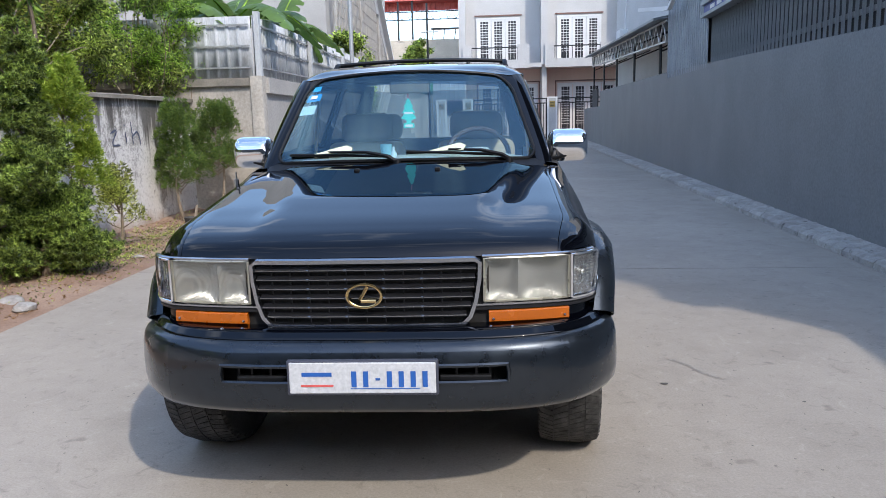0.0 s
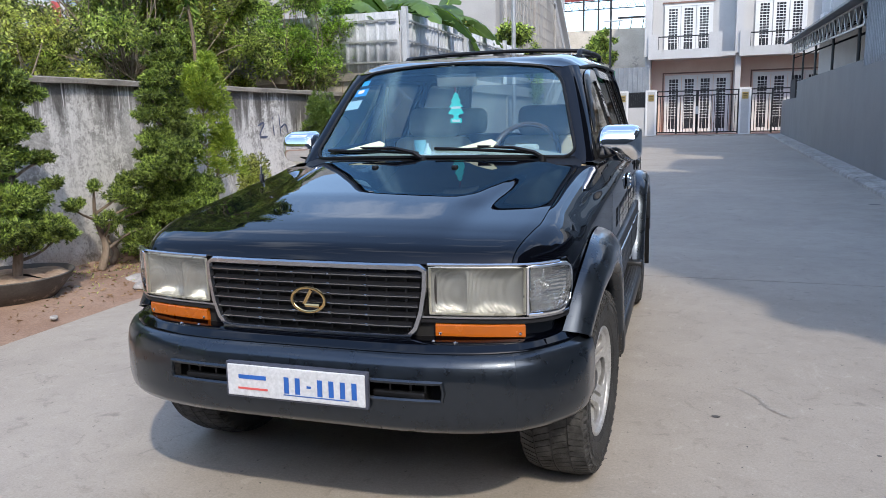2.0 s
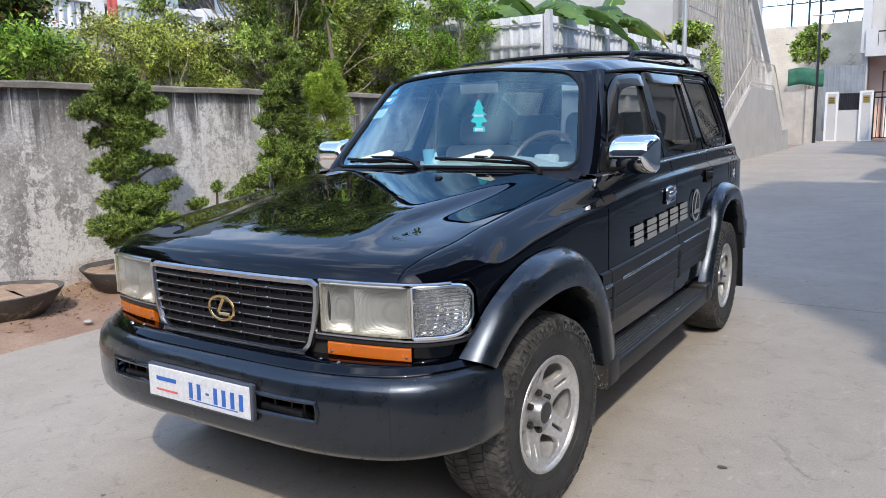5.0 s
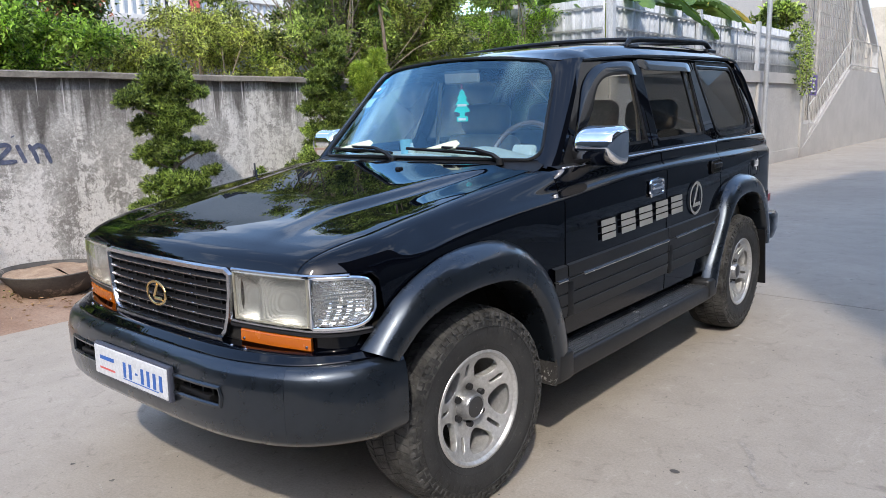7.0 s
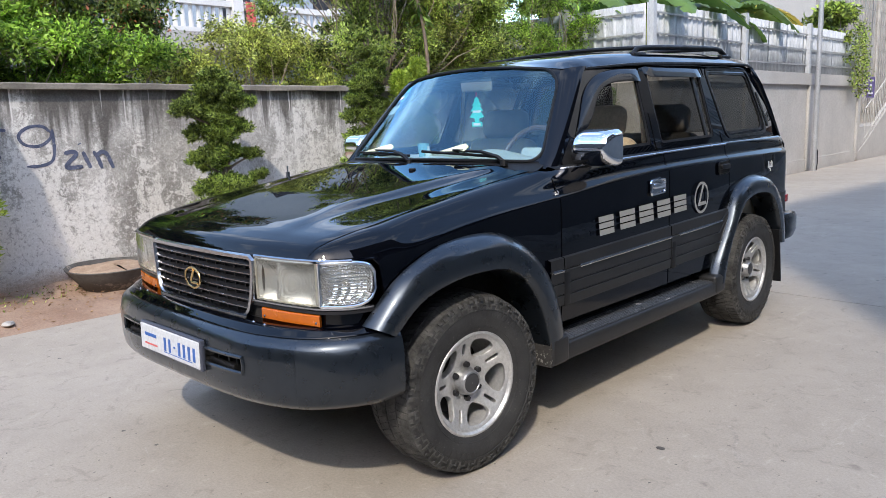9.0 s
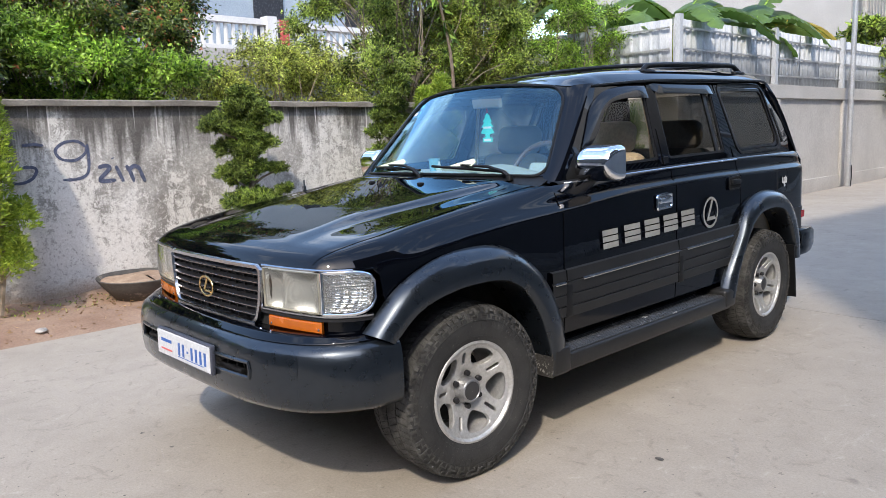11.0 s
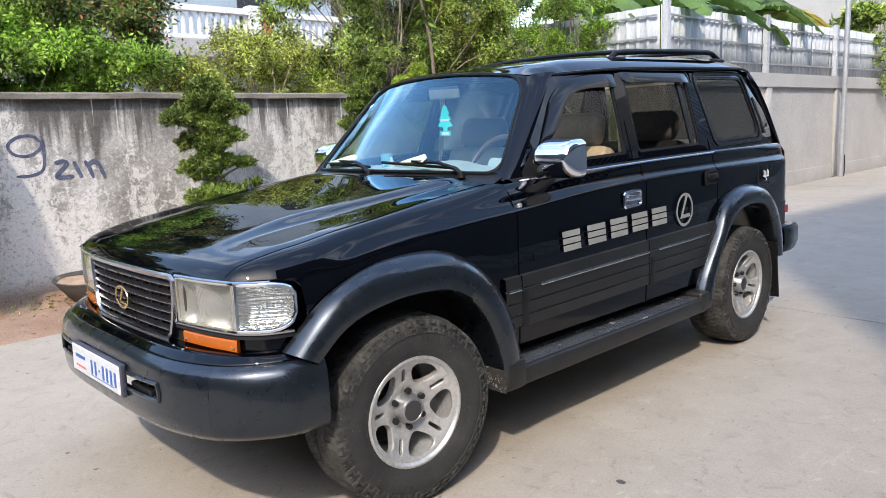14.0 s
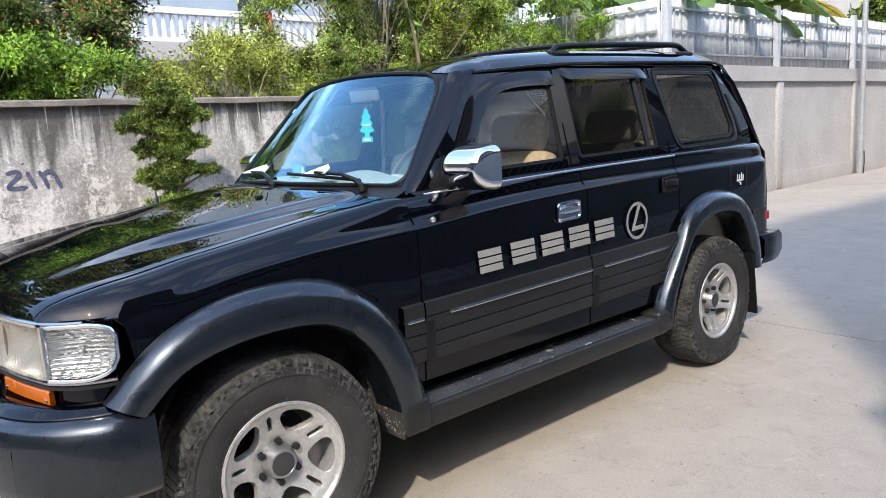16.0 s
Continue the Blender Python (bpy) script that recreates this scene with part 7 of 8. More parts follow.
BPROF = [(-0.13, 0.46), (-0.05, 0.447), (-0.022, 0.452), (-0.006, 0.475), (0.0, 0.52), (0.0, 0.585), (-0.003, 0.640), (-0.010, 0.672), (-0.022, 0.691), (-0.040, 0.703), (-0.060, 0.709), (-0.072, 0.724), (-0.095, 0.732), (-0.16, 0.735)]
bumper = tagged(new("front_bumper"))
bumper.parent = car
tot = blen[-1]
SLOT = (0.255, 0.505)


def bump_seg(name, s0, s1, n):
    bm = bmesh.new()
    rows = []
    for t in np.linspace(s0, s1, n):
        e = max(0.0, (abs(t) - tot + 0.10) / 0.10)
        rows.append([bump_pt(t, o - 0.008 * e, z + (0.022 * max(0, abs(t) - 0.8) * (1 if z > 0.6 else 0)) + (0.02 * max(0, abs(t) - 0.75) if z < 0.5 else 0)) for o, z in BPROF])
    loft(bm, rows)
    o = part(name, bm, M_clad, bumper, "", 60)
    md = o.modifiers.new("thick", "SOLIDIFY")
    md.thickness = 0.006
    o.modifiers.new("crisp", "EDGE_SPLIT").split_angle = radians(60)
    return o


seam = 0.745
for s in (1, -1):
    bump_seg("bumper_end", s * (seam + 0.0003), s * tot, 26)
# the middle piece has two slots: build it from bands round them
bm = bmesh.new()
K = [t for t in np.r_[np.linspace(-seam + 0.0003, -SLOT[1], 8), np.linspace(-SLOT[1], -SLOT[0], 8)[1:], np.linspace(-SLOT[0], SLOT[0], 12)[1:], np.linspace(SLOT[0], SLOT[1], 8)[1:], np.linspace(SLOT[1], seam - 0.0003, 8)[1:]]]
prof = BPROF[:5] + [(0.0, 0.566), (0.0, 0.628)] + BPROF[7:]
vs = [[bm.verts.new(bump_pt(t, o, z)) for o, z in prof] for t in K]
for i in range(len(K) - 1):
    for j in range(len(prof) - 1):
        m = (abs(K[i]) + abs(K[i + 1])) / 2
        if SLOT[0] < m < SLOT[1] and prof[j][1] == 0.566 and prof[j + 1][1] == 0.628:
            continue
        bm.faces.new((vs[i][j], vs[i][j + 1], vs[i + 1][j + 1], vs[i + 1][j]))
o = part("bumper_middle", bm, M_clad, bumper, "", 60)
o.modifiers.new("thick", "SOLIDIFY").thickness = 0.006
o.modifiers.new("crisp", "EDGE_SPLIT").split_angle = radians(60)
bm = bmesh.new()
loft(bm, [[bump_pt(t, o + 0.002, z + 0.003 + 0.022 * max(0, abs(t) - 0.8)) for o, z in ((-0.050, 0.7065), (-0.060, 0.710), (-0.072, 0.7245), (-0.095, 0.7325), (-0.150, 0.7355))] for t in np.linspace(-tot + 0.05, tot - 0.05, 70)])
o = part("bumper_step", bm, M_paint, bumper, "glossy black upper step", 60)
o.modifiers.new("thick", "SOLIDIFY").thickness = 0.002
for s in (1, -1):
    lo = [bump_pt(s * t, 0.001, 0.566) for t in np.linspace(SLOT[0], SLOT[1], 8)] + [bump_pt(s * SLOT[1] + s * 0.006, 0.001, 0.597)] + [bump_pt(s * t, 0.001, 0.628) for t in np.linspace(SLOT[1], SLOT[0], 8)]
    bm = bmesh.new()
    tube(bm, lo, 0.008, 6)
    part("slot_rim", bm, M_clad, bumper, "", 50)
    bm = bmesh.new()
    loft(bm, [[bump_pt(s * t, -0.06, z) for z in (0.55, 0.64)] for t in np.linspace(SLOT[0] - 0.03, SLOT[1] + 0.03, 6)])
    part("slot_back", bm, M_under, bumper)
    for t in (0.33, 0.40, 0.45):
        bm = bmesh.new()
        a = Vector(bump_pt(s * t, -0.04, 0))
        box(bm, a.x - 0.004, a.x + 0.004, a.y - 0.02, a.y + 0.03, 0.56, 0.635)
        part("slot_rib", bm, M_trim, bumper)
    bm = bmesh.new()
    a = Vector(bump_pt(s * (0.27 + 0.09), -0.03, 0.575))
    rbox(bm, a.x - 0.09, a.x + 0.09, a.y - 0.02, a.y + 0.02, 0.566, 0.590, 0.006)
    part("tow_eye", bm, M_trim, bumper)
for x in (-0.30, 0.30):
    for dx in (0, 0.075):
        bm = bmesh.new()
        bmesh.ops.create_icosphere(bm, subdivisions=1, radius=0.008, matrix=Matrix.Translation((x * 1.9 + dx * (1 if x > 0 else -1) - (0.12 if x > 0 else -0.12), 0.120, 0.733)))
        part("bumper_bolt", bm, M_dullchrome, bumper)

# number plate: all marks are plain bars
plate = tagged(new("number_plate"), "white number plate in a dark frame")
plate.parent = car
PM = pose(0.004, -0.004, 0.592, -1.5)
bm = bmesh.new()
rbox(bm, -0.264, 0.264, -0.010, 0.012, -0.062, 0.064, 0.006, 2, PM)
part("plate_frame", bm, plain("plate_frame", (0.05, 0.055, 0.075), 0.4), plate)
bm = bmesh.new()
rbox(bm, -0.255, 0.255, -0.014, -0.006, -0.054, 0.056, 0.004, 2, PM)
part("plate_sheet", bm, surface("plate_white", (0.52, 0.53, 0.54), (0.58, 0.585, 0.59), 9, 70, 0.45, bump=0.02), plate)
M_pblue, M_pred = plain("plate_blue", (0.020, 0.10, 0.36), 0.4), plain("plate_red", (0.60, 0.10, 0.09), 0.4)
for x0, x1, z0, z1, m in [(-0.037 + i * 0.041, -0.037 + i * 0.041 + 0.018, -0.030, 0.026, M_pblue) for i in (0, 1, 3, 4, 5, 6)] + [(0.047, 0.063, -0.006, 0.002, M_pblue), (-0.04, 0.20, -0.037, -0.034, M_pblue),
                                                                                                          (-0.21, -0.105, 0.008, 0.022, M_pblue), (-0.213, -0.10, -0.029, -0.022, M_pred)]:
    bm = bmesh.new()
    box(bm, x0, x1, -0.0155, -0.0143, z0, z1, PM)
    part("plate_bar", bm, m, plate)

# ---- flares, cladding, steps ----
XF = 0.968


def flare(name, out, inn, s):
    A, B = smooth_line(out, 34), smooth_line(inn, 34)
    rows = []
    for (ya, za), (yb, zb) in zip(A, B):
        r = []
        base = side_x(ya, min(za, 1.1)) + 0.001
        xf = lerp(yb, [(0.42, 0.925), (0.52, 0.945), (0.72, XF), (9, XF)])
        for f, k in ((0, 0), (0.03, 0.22), (0.16, 0.64), (0.40, 0.93), (0.72, 1.0), (0.95, 0.96), (1.0, 0.82)):
            r.append((base + (xf - base) * k, ya + (yb - ya) * f, za + (zb - za) * f))
        r += [(xf - 0.06, yb, zb - 0.0), (0.80, yb, zb)]
        rows.append(r)
    panel(name, rows, M_clad, car, s, 0.006)


for s in (1, -1):
    flare("front_flare", FL_OUT, FL_IN, s)
    flare("rear_flare", RR_OUT, RR_IN, s)
    # lower cladding of the doors with three grooves and a bright strip
    for nm, y0, y1, d in (("wing_cladding", 1.395, 1.494, None), ("door_cladding", 1.503, 2.530, ("f", s)), ("door_cladding", 2.540, 3.29, ("r", s))):
        rows = []
        for y in np.linspace(y0, y1, 20):
            zb = 0.575 + 0.012 * (y - 1.5)
            zt = 0.815 + 0.020 * (y - 1.4)
            if nm == "wing_cladding":
                zb = max(zb, 0.58)
            if y > 3.02:
                zb = max(zb, np.interp(y, rr_y, rr_z) - 0.02)
            x = side_w(y)
            r = [(x - 0.004, y, zt), (x + 0.016, y, zt - 0.006)]
            for g in (0.25, 0.52, 0.76):
                z = zt + (zb - zt) * g
                r += [(x + 0.019, y, z + 0.006), (x + 0.013, y, z + 0.002), (x + 0.013, y, z - 0.002), (x + 0.019, y, z - 0.006)]
            r += [(x + 0.016, y, zb + 0.008), (x - 0.01, y, zb)]
            r = [(p[0], p[1], max(p[2], zb)) for p in r]
            rows.append(r)
        c = panel(nm, rows, M_cladlow, doors[d] if d else car, s, 0.003)
    for y0, y1 in ((1.405, 1.485), (1.62, 2.525), (2.62, 3.20)):
        bm = bmesh.new()
        pts = [(s * (side_w(y) + 0.0215), y, 0.7525 + 0.0165 * (y - 1.4)) for y in np.linspace(y0, y1, 8)]
        tube(bm, pts, 0.0075, 8)
        part("bright_strip", bm, M_dullchrome, car, "", 40)
    for yy in (1.535, 2.585):
        bm = bmesh.new()
        rbox(bm, 0.875, side_w(yy) + 0.0215, yy - 0.045, yy + 0.012, 0.585, 0.745, 0.008)
        o = part("cladding_end", bm, M_trim, car, "", 40)
        if s < 0:
            for v in o.data.vertices:
                v.co.x *= -1
    # running board with a ribbed tread
    board = tagged(new("running_board"))
    board.parent = car
    bm = bmesh.new()
    rbox(bm, 0.76, 0.962, 1.40, 3.12, 0.335, 0.425, 0.018, 3)
    o = part("board_body", bm, M_cladlow, board, "", 40)
    for i in range(9):
        bm = bmesh.new()
        x = 0.800 + i * 0.0165
        rbox(bm, x, x + 0.009, 1.47, 3.06, 0.422, 0.431, 0.003, 1)
        part("tread_rib", bm, M_worn, board)
    bm = bmesh.new()
    rbox(bm, 0.80, 0.972, 1.325, 1.455, 0.335, 0.47, 0.02, 3)
    part("board_end", bm, M_cladlow, board, "", 40)
    bm = bmesh.new()
    rbox(bm, 0.80, 0.968, 3.03, 3.17, 0.345, 0.46, 0.02, 3)
    part("board_end", bm, M_cladlow, board, "", 40)
    if s < 0:
        board.matrix_basis = Matrix.Diagonal((-1, 1, 1, 1))
    # sill below the doors
    bm = bmesh.new()
    loft(bm, [flip(s, [(side_w(y) - 0.016, y, 0.60), (side_w(y) - 0.03, y, 0.50), (0.80, y, 0.42), (0.70, y, 0.40)]) for y in np.linspace(1.40, 3.25, 8)])
    part("sill", bm, M_paint, car, "", 50)
    # mud flaps behind the wheels
    bm = bmesh.new()
    loft(bm, [[(s * x, 4.07 + 0.16 * (0.62 - z), z) for x in (0.68, 0.80, 0.965)] for z in np.linspace(0.62, 0.235, 5)])
    o = part("mud_flap", bm, M_trim, car)
    o.modifiers.new("thick", "SOLIDIFY").thickness = 0.012
    bm = bmesh.new()
    loft(bm, [[(s * x, 1.335 - 0.03 * (0.62 - z), z) for x in (0.70, 0.82, 0.962)] for z in np.linspace(0.62, 0.335, 4)])
    o = part("splash_guard", bm, M_mud, car)
    o.modifiers.new("thick", "SOLIDIFY").thickness = 0.010
    # dark wheel wells
    for cy, R in ((0.885, 0.50), (3.70, 0.52)):
        bm = bmesh.new()
        rows = []
        for a in np.linspace(-0.15 * math.pi, 1.15 * math.pi, 20):
            y = cy + R * math.cos(a)
            z = max(0.50 if y < cy < 2 else 0.36, 0.40 + R * math.sin(a))
            rows.append([(s * 0.905, y, z), (s * 0.50, y, z)])
        loft(bm, rows)
        part("wheel_well", bm, M_under, car, "", 60)

# ---- wheels ----
def build_wheel():
    w = tagged(new("wheel"))
    R, HWD = 0.390, 0.128
    # outline of the tyre: half width, radius
    prof = [(-0.112, 0.215), (-0.122, 0.235), (-0.133, 0.285), (-0.131, 0.325), (-0.122, 0.350), (-0.106, 0.368), (-0.085, 0.374), (0, 0.377),
            (0.085, 0.374), (0.106, 0.368), (0.122, 0.350), (0.131, 0.325), (0.133, 0.285), (0.122, 0.235), (0.112, 0.215)]
    bm = bmesh.new()
    N = 72
    loft(bm, [[(x, r * math.cos(a), r * math.sin(a)) for x, r in prof] for a in np.linspace(0, 2 * math.pi, N + 1)[:-1]] + [[(x, r, 0) for x, r in prof]])
    bmesh.ops.remove_doubles(bm, verts=bm.verts, dist=1e-5)
    tyre = part("tyre", bm, M_tyre, w, "", 50)
    # tread blocks: staggered lugs, and shoulder lugs that run down the side wall
    bm = bmesh.new()
    K = 76

    def block(x0, x1, a0, a1, r0, r1, sk=0.0, drop0=0.0, drop1=0.0):
        vs = []
        for x, dr in ((x0, drop0), (x1, drop1)):
            for a in (a0 + sk * x, a1 + sk * x):
                for r in (r0 - dr, r1 - dr):
                    vs.append(bm.verts.new((x, r * math.cos(a), r * math.sin(a))))
        for f in ((0, 1, 3, 2), (4, 6, 7, 5), (0, 4, 5, 1), (2, 3, 7, 6), (1, 5, 7, 3)):
            bm.faces.new([vs[i] for i in f])
    st = 2 * math.pi / K
    for i in range(K):
        a = i * st
        block(-0.122, -0.068, a, a + st * 0.80, 0.366, 0.381, 0.6, 0.014, 0.001)
        block(0.068, 0.122, a + st * 0.5, a + st * 1.30, 0.366, 0.381, 0.6, 0.001, 0.014)
        block(-0.063, -0.004, a + st * 0.35, a + st * 1.22, 0.370, 0.381, -1.1)
        block(0.004, 0.063, a + st * 0.1, a + st * 0.97, 0.370, 0.381, -1.1)
        for sg in (-1, 1):   # side-wall lugs
            ln = 0.352 if i % 2 else 0.342
            vs = []
            for x, r in ((0.1325, ln), (0.1225, 0.366)):
                for q in (a + st * 0.08, a + st * 0.60):
                    for h in (-0.0005, -0.010):
                        vs.append(bm.verts.new((sg * (x + h), r * math.cos(q), r * math.sin(q))))
            for f in ((0, 1, 3, 2), (4, 6, 7, 5), (0, 4, 5, 1), (2, 3, 7, 6), (0, 2, 6, 4)):
                bm.faces.new([vs[k] for k in f])
    tr = part("tread", bm, M_tread, tyre)
    tagged(tr, kind="stuff")
    # raised key pattern round the side wall, inside the shoulder lugs
    bm = bmesh.new()

    def ridge(r0, r1, a0, a1):
        vs = []
        for r in (r0, r1):
            for q in (a0, a1):
                for x in (0.128, 0.1333 - 0.05 * max(0, r - 0.318)):
                    vs.append(bm.verts.new((x, r * math.cos(q), r * math.sin(q))))
        for f in ((0, 1, 3, 2), (4, 6, 7, 5), (0, 4, 5, 1), (2, 3, 7, 6), (1, 5, 7, 3)):
            bm.faces.new([vs[k] for k in f])
    for i in range(K // 2):
        a = i * 2 * st
        ridge(0.318, 0.340, a, a + st * 0.28)
        ridge(0.334, 0.340, a + st * 0.28, a + st * 1.1)
        ridge(0.318, 0.340, a + st * 1.1, a + st * 1.38)
        ridge(0.318, 0.324, a + st * 1.38, a + st * 2.0)
    tagged(part("sidewall_relief", bm, M_tread, tyre), kind="stuff")
    for r in (0.246, 0.316):
        bm = bmesh.new()
        tube(bm, [(np.interp(r, (0.235, 0.285), (0.1218, 0.1332)), r * math.cos(a), r * math.sin(a)) for a in np.linspace(0, 2 * math.pi, 73)], 0.0018, 5)
        part("sidewall_rib", bm, M_tyre, tyre, "", 50)
    # raised bars of moulded writing on the side wall
    bm = bmesh.new()
    for base in (0.35, 0.35 + math.pi):
        for k in range(9):
            a0 = base + k * 0.105
            vs = []
            for r in (0.286, 0.311):
                for q in (a0, a0 + 0.070):
                    for x in (0.1300, 0.1345):
                        vs.append(bm.verts.new((x, r * math.cos(q), r * math.sin(q))))
            for f in ((0, 1, 3, 2), (4, 6, 7, 5), (0, 4, 5, 1), (2, 3, 7, 6), (1, 5, 7, 3)):
                bm.faces.new([vs[i] for i in f])
    tagged(part("moulded_bar", bm, M_tyre, tyre), kind="stuff")
    # rim barrel and lip
    bm = bmesh.new()
    pr = [(0.112, 0.226), (0.118, 0.222), (0.120, 0.214), (0.114, 0.206), (0.100, 0.201), (0.060, 0.196), (0.0, 0.192), (-0.10, 0.20)]
    loft(bm, [[(x, r * math.cos(a), r * math.sin(a)) for x, r in pr] for a in np.linspace(0, 2 * math.pi, 65)])
    bmesh.ops.remove_doubles(bm, verts=bm.verts, dist=1e-5)
    rim = part("rim", bm, M_alloy, w, "", 40)
    bm = bmesh.new()
    loft(bm, [[(x, r * math.cos(a), r * math.sin(a)) for x, r in ((-0.05, 0.165), (-0.045, 0.10), (-0.04, 0.02))] for a in np.linspace(0, 2 * math.pi, 33)])
    part("brake_disc", bm, M_under, w)
    # cast face: five teardrop openings, and a long slot in each spoke between them
    bm = bmesh.new()
    edges = []
    pol = lambda r, a: (0, r * math.cos(a), r * math.sin(a))

    def ringloop(pts):
        vs = [bm.verts.new(p) for p in pts]
        return [bm.edges.new((vs[i - 1], vs[i])) for i in range(len(vs))]
    edges += ringloop([pol(0.206, a) for a in np.linspace(0, 2 * math.pi, 73)[:-1]])
    edges += ringloop([pol(0.050, a) for a in np.linspace(0, 2 * math.pi, 33)[:-1]])
    for k in range(5):
        th = 2 * math.pi * k / 5 + math.pi / 2
        w0 = th + math.pi / 5
        win = [(0.108, -0.12), (0.105, 0.0), (0.108, 0.12), (0.132, 0.30), (0.162, 0.375), (0.184, 0.30), (0.190, 0.0), (0.184, -0.30), (0.162, -0.375), (0.132, -0.30)]
        lo = smooth_line([(r * math.cos(w0 + q), r * math.sin(w0 + q)) for r, q in win + win[:1]], 31)[:-1]
        edges += ringloop([(0, y, z) for y, z in lo])
        sl = [(0.122, -0.052), (0.122, 0.052), (0.172, 0.050), (0.182, 0.0), (0.172, -0.050)]
        lo = round_loop([(r * math.cos(th + q), r * math.sin(th + q)) for r, q in sl], 0.003, 3)
        edges += ringloop([(0, y, z) for y, z in lo])
    bmesh.ops.triangle_fill(bm, use_beauty=True, edges=edges, normal=(1, 0, 0))
    for v in bm.verts:
        r = math.hypot(v.co.y, v.co.z)
        v.co.x = 0.046 + 0.062 * max(0, (r - 0.05) / 0.156) ** 1.25
    face = part("rim_face", bm, M_alloy, rim, "", 25)
    md = face.modifiers.new("thick", "SOLIDIFY")
    md.thickness, md.offset = 0.030, -1
    bv = face.modifiers.new("edge", "BEVEL")
    bv.width, bv.segments, bv.limit_method = 0.003, 2, "ANGLE"
    bm = bmesh.new()
    loft(bm, [[(x, r * math.cos(a), r * math.sin(a)) for x, r in ((0.02, 0.066), (0.046, 0.064), (0.052, 0.062), (0.060, 0.059), (0.086, 0.053), (0.094, 0.048), (0.096, 0.042), (0.093, 0.040))] for a in np.linspace(0, 2 * math.pi, 33)])
    part("hub", bm, M_hub, w, "", 35)
    bm = bmesh.new()
    loft(bm, [[(x, r * math.cos(a), r * math.sin(a)) for x, r in ((0.0932, 0.041), (0.0955, 0.036), (0.0965, 0.018), (0.097, 0.001))] for a in np.linspace(0, 2 * math.pi, 25)])
    part("hub_cap", bm, plain("hub_cap_grey", (0.045, 0.045, 0.047), 0.4, 0.3), w, "dark grey hub cap", 35)
    for k in range(6):
        a = 2 * math.pi * k / 6 + 0.3
        bm = bmesh.new()
        tube(bm, [(0.035, 0.074 * math.cos(a), 0.074 * math.sin(a)), (0.072, 0.074 * math.cos(a), 0.074 * math.sin(a))], [0.0145, 0.012], 8)
        part("wheel_nut", bm, M_black, w)
    for k in range(5):
        a = 2 * math.pi * k / 5 + math.pi / 2 + math.pi / 5
        bm = bmesh.new()
        bmesh.ops.create_cone(bm, segments=16, radius1=0.026, radius2=0.02, depth=0.03, cap_ends=False, matrix=Matrix.Translation((-0.02, 0.12 * math.cos(a), 0.12 * math.sin(a))) @ Matrix.Rotation(math.pi / 2, 4, "Y"))
        part("drum_ring", bm, M_alloyd, w)
    return w


STEER = -5.0
wheel = build_wheel()
wheel.parent = car
wheel.matrix_basis = pose(0.800, 0.862, 0.382, 0, 0, STEER) @ pose(0, 0, 0, 12)
for x, y, st, turn in ((0.802, 3.735, 0, 40), (-0.800, 0.862, 180 + STEER, 25), (-0.802, 3.735, 180, 80)):
    copy_thing(wheel, pose(x, y, 0.382, 0, 0, st) @ pose(0, 0, 0, turn)).parent = car
# axles and floor pan
bm = bmesh.new()
for y in (0.885, 3.735):
    tube(bm, [(-0.7, y, 0.37), (0.7, y, 0.37)], 0.055, 10)
rbox(bm, 0.0, 0.35, 3.58, 3.9, 0.24, 0.52, 0.10)
part("axle", bm, M_under, car)
bm = bmesh.new()
rbox(bm, -0.60, 0.60, 0.62, 4.4, 0.46, 0.62, 0.02)
part("floor_pan", bm, M_under, car)
bm = bmesh.new()
rbox(bm, -0.62, 0.62, 0.40, 1.36, 0.55, 0.93, 0.05)
part("engine_bay", bm, M_under, car)

# ---- tail ----
rows = []
for y, z, w in ((4.205, 1.768, 0.655), (4.40, 1.55, 0.71), (4.53, 1.262, 0.765), (4.565, 1.20, 0.79), (4.58, 0.95, 0.80), (4.58, 0.62, 0.80)):
    rows.append([(u * w, y + 0.025 * (1 - u * u), z) for u in np.linspace(-1, 1, 13)])
tail = panel("tailgate", rows[2:], M_paint, car, 1, 0.02)
for s in (1, -1):
    panel("rear_pillar", [[(s * (w - 0.09), y + 0.01, z), (s * w, y + 0.003, z), (s * (side_x(min(y, 4.50), z) - 0.004), y - 0.03, z)] for y, z, w in ((4.27, 1.765, 0.640), (4.36, 1.65, 0.675), (4.43, 1.51, 0.71), (4.53, 1.262, 0.765))], M_paint, car, 1, 0.02)
g = panel("rear_screen", [[(u * w, y + 0.025 * (1 - u * u), z) for u in np.linspace(-1, 1, 13)] for y, z, w in ((4.31, 1.725, 0.58), (4.425, 1.52, 0.63), (4.51, 1.30, 0.685))], pane("rear_screen_glass", (0.50, 0.52, 0.53), 1.4), car, 1, 0.004)
g.modifiers.clear()
g.visible_shadow = False
bm = bmesh.new()
rows = []
for t in np.linspace(-1, 1, 40):
    x = 0.90 * math.copysign(min(1, abs(t) * 1.08), t)
    y = 4.64 if abs(t) < 0.90 else 4.64 - (abs(t) - 0.90) / 0.10 * 0.30
    k = max(0, (abs(t) - 0.86) / 0.14)
    rows.append([(x * 0.96, y - 0.12, 0.50), (x, y - 0.03, 0.505), (x * 1.012, y, 0.56), (x * 1.012, y - 0.005, 0.66), (x, y - 0.03, 0.69), (x * 0.96, y - 0.14, 0.70)])
loft(bm, rows)
o = part("rear_bumper", bm, M_clad, car, "", 50)
o.modifiers.new("thick", "SOLIDIFY").thickness = 0.006
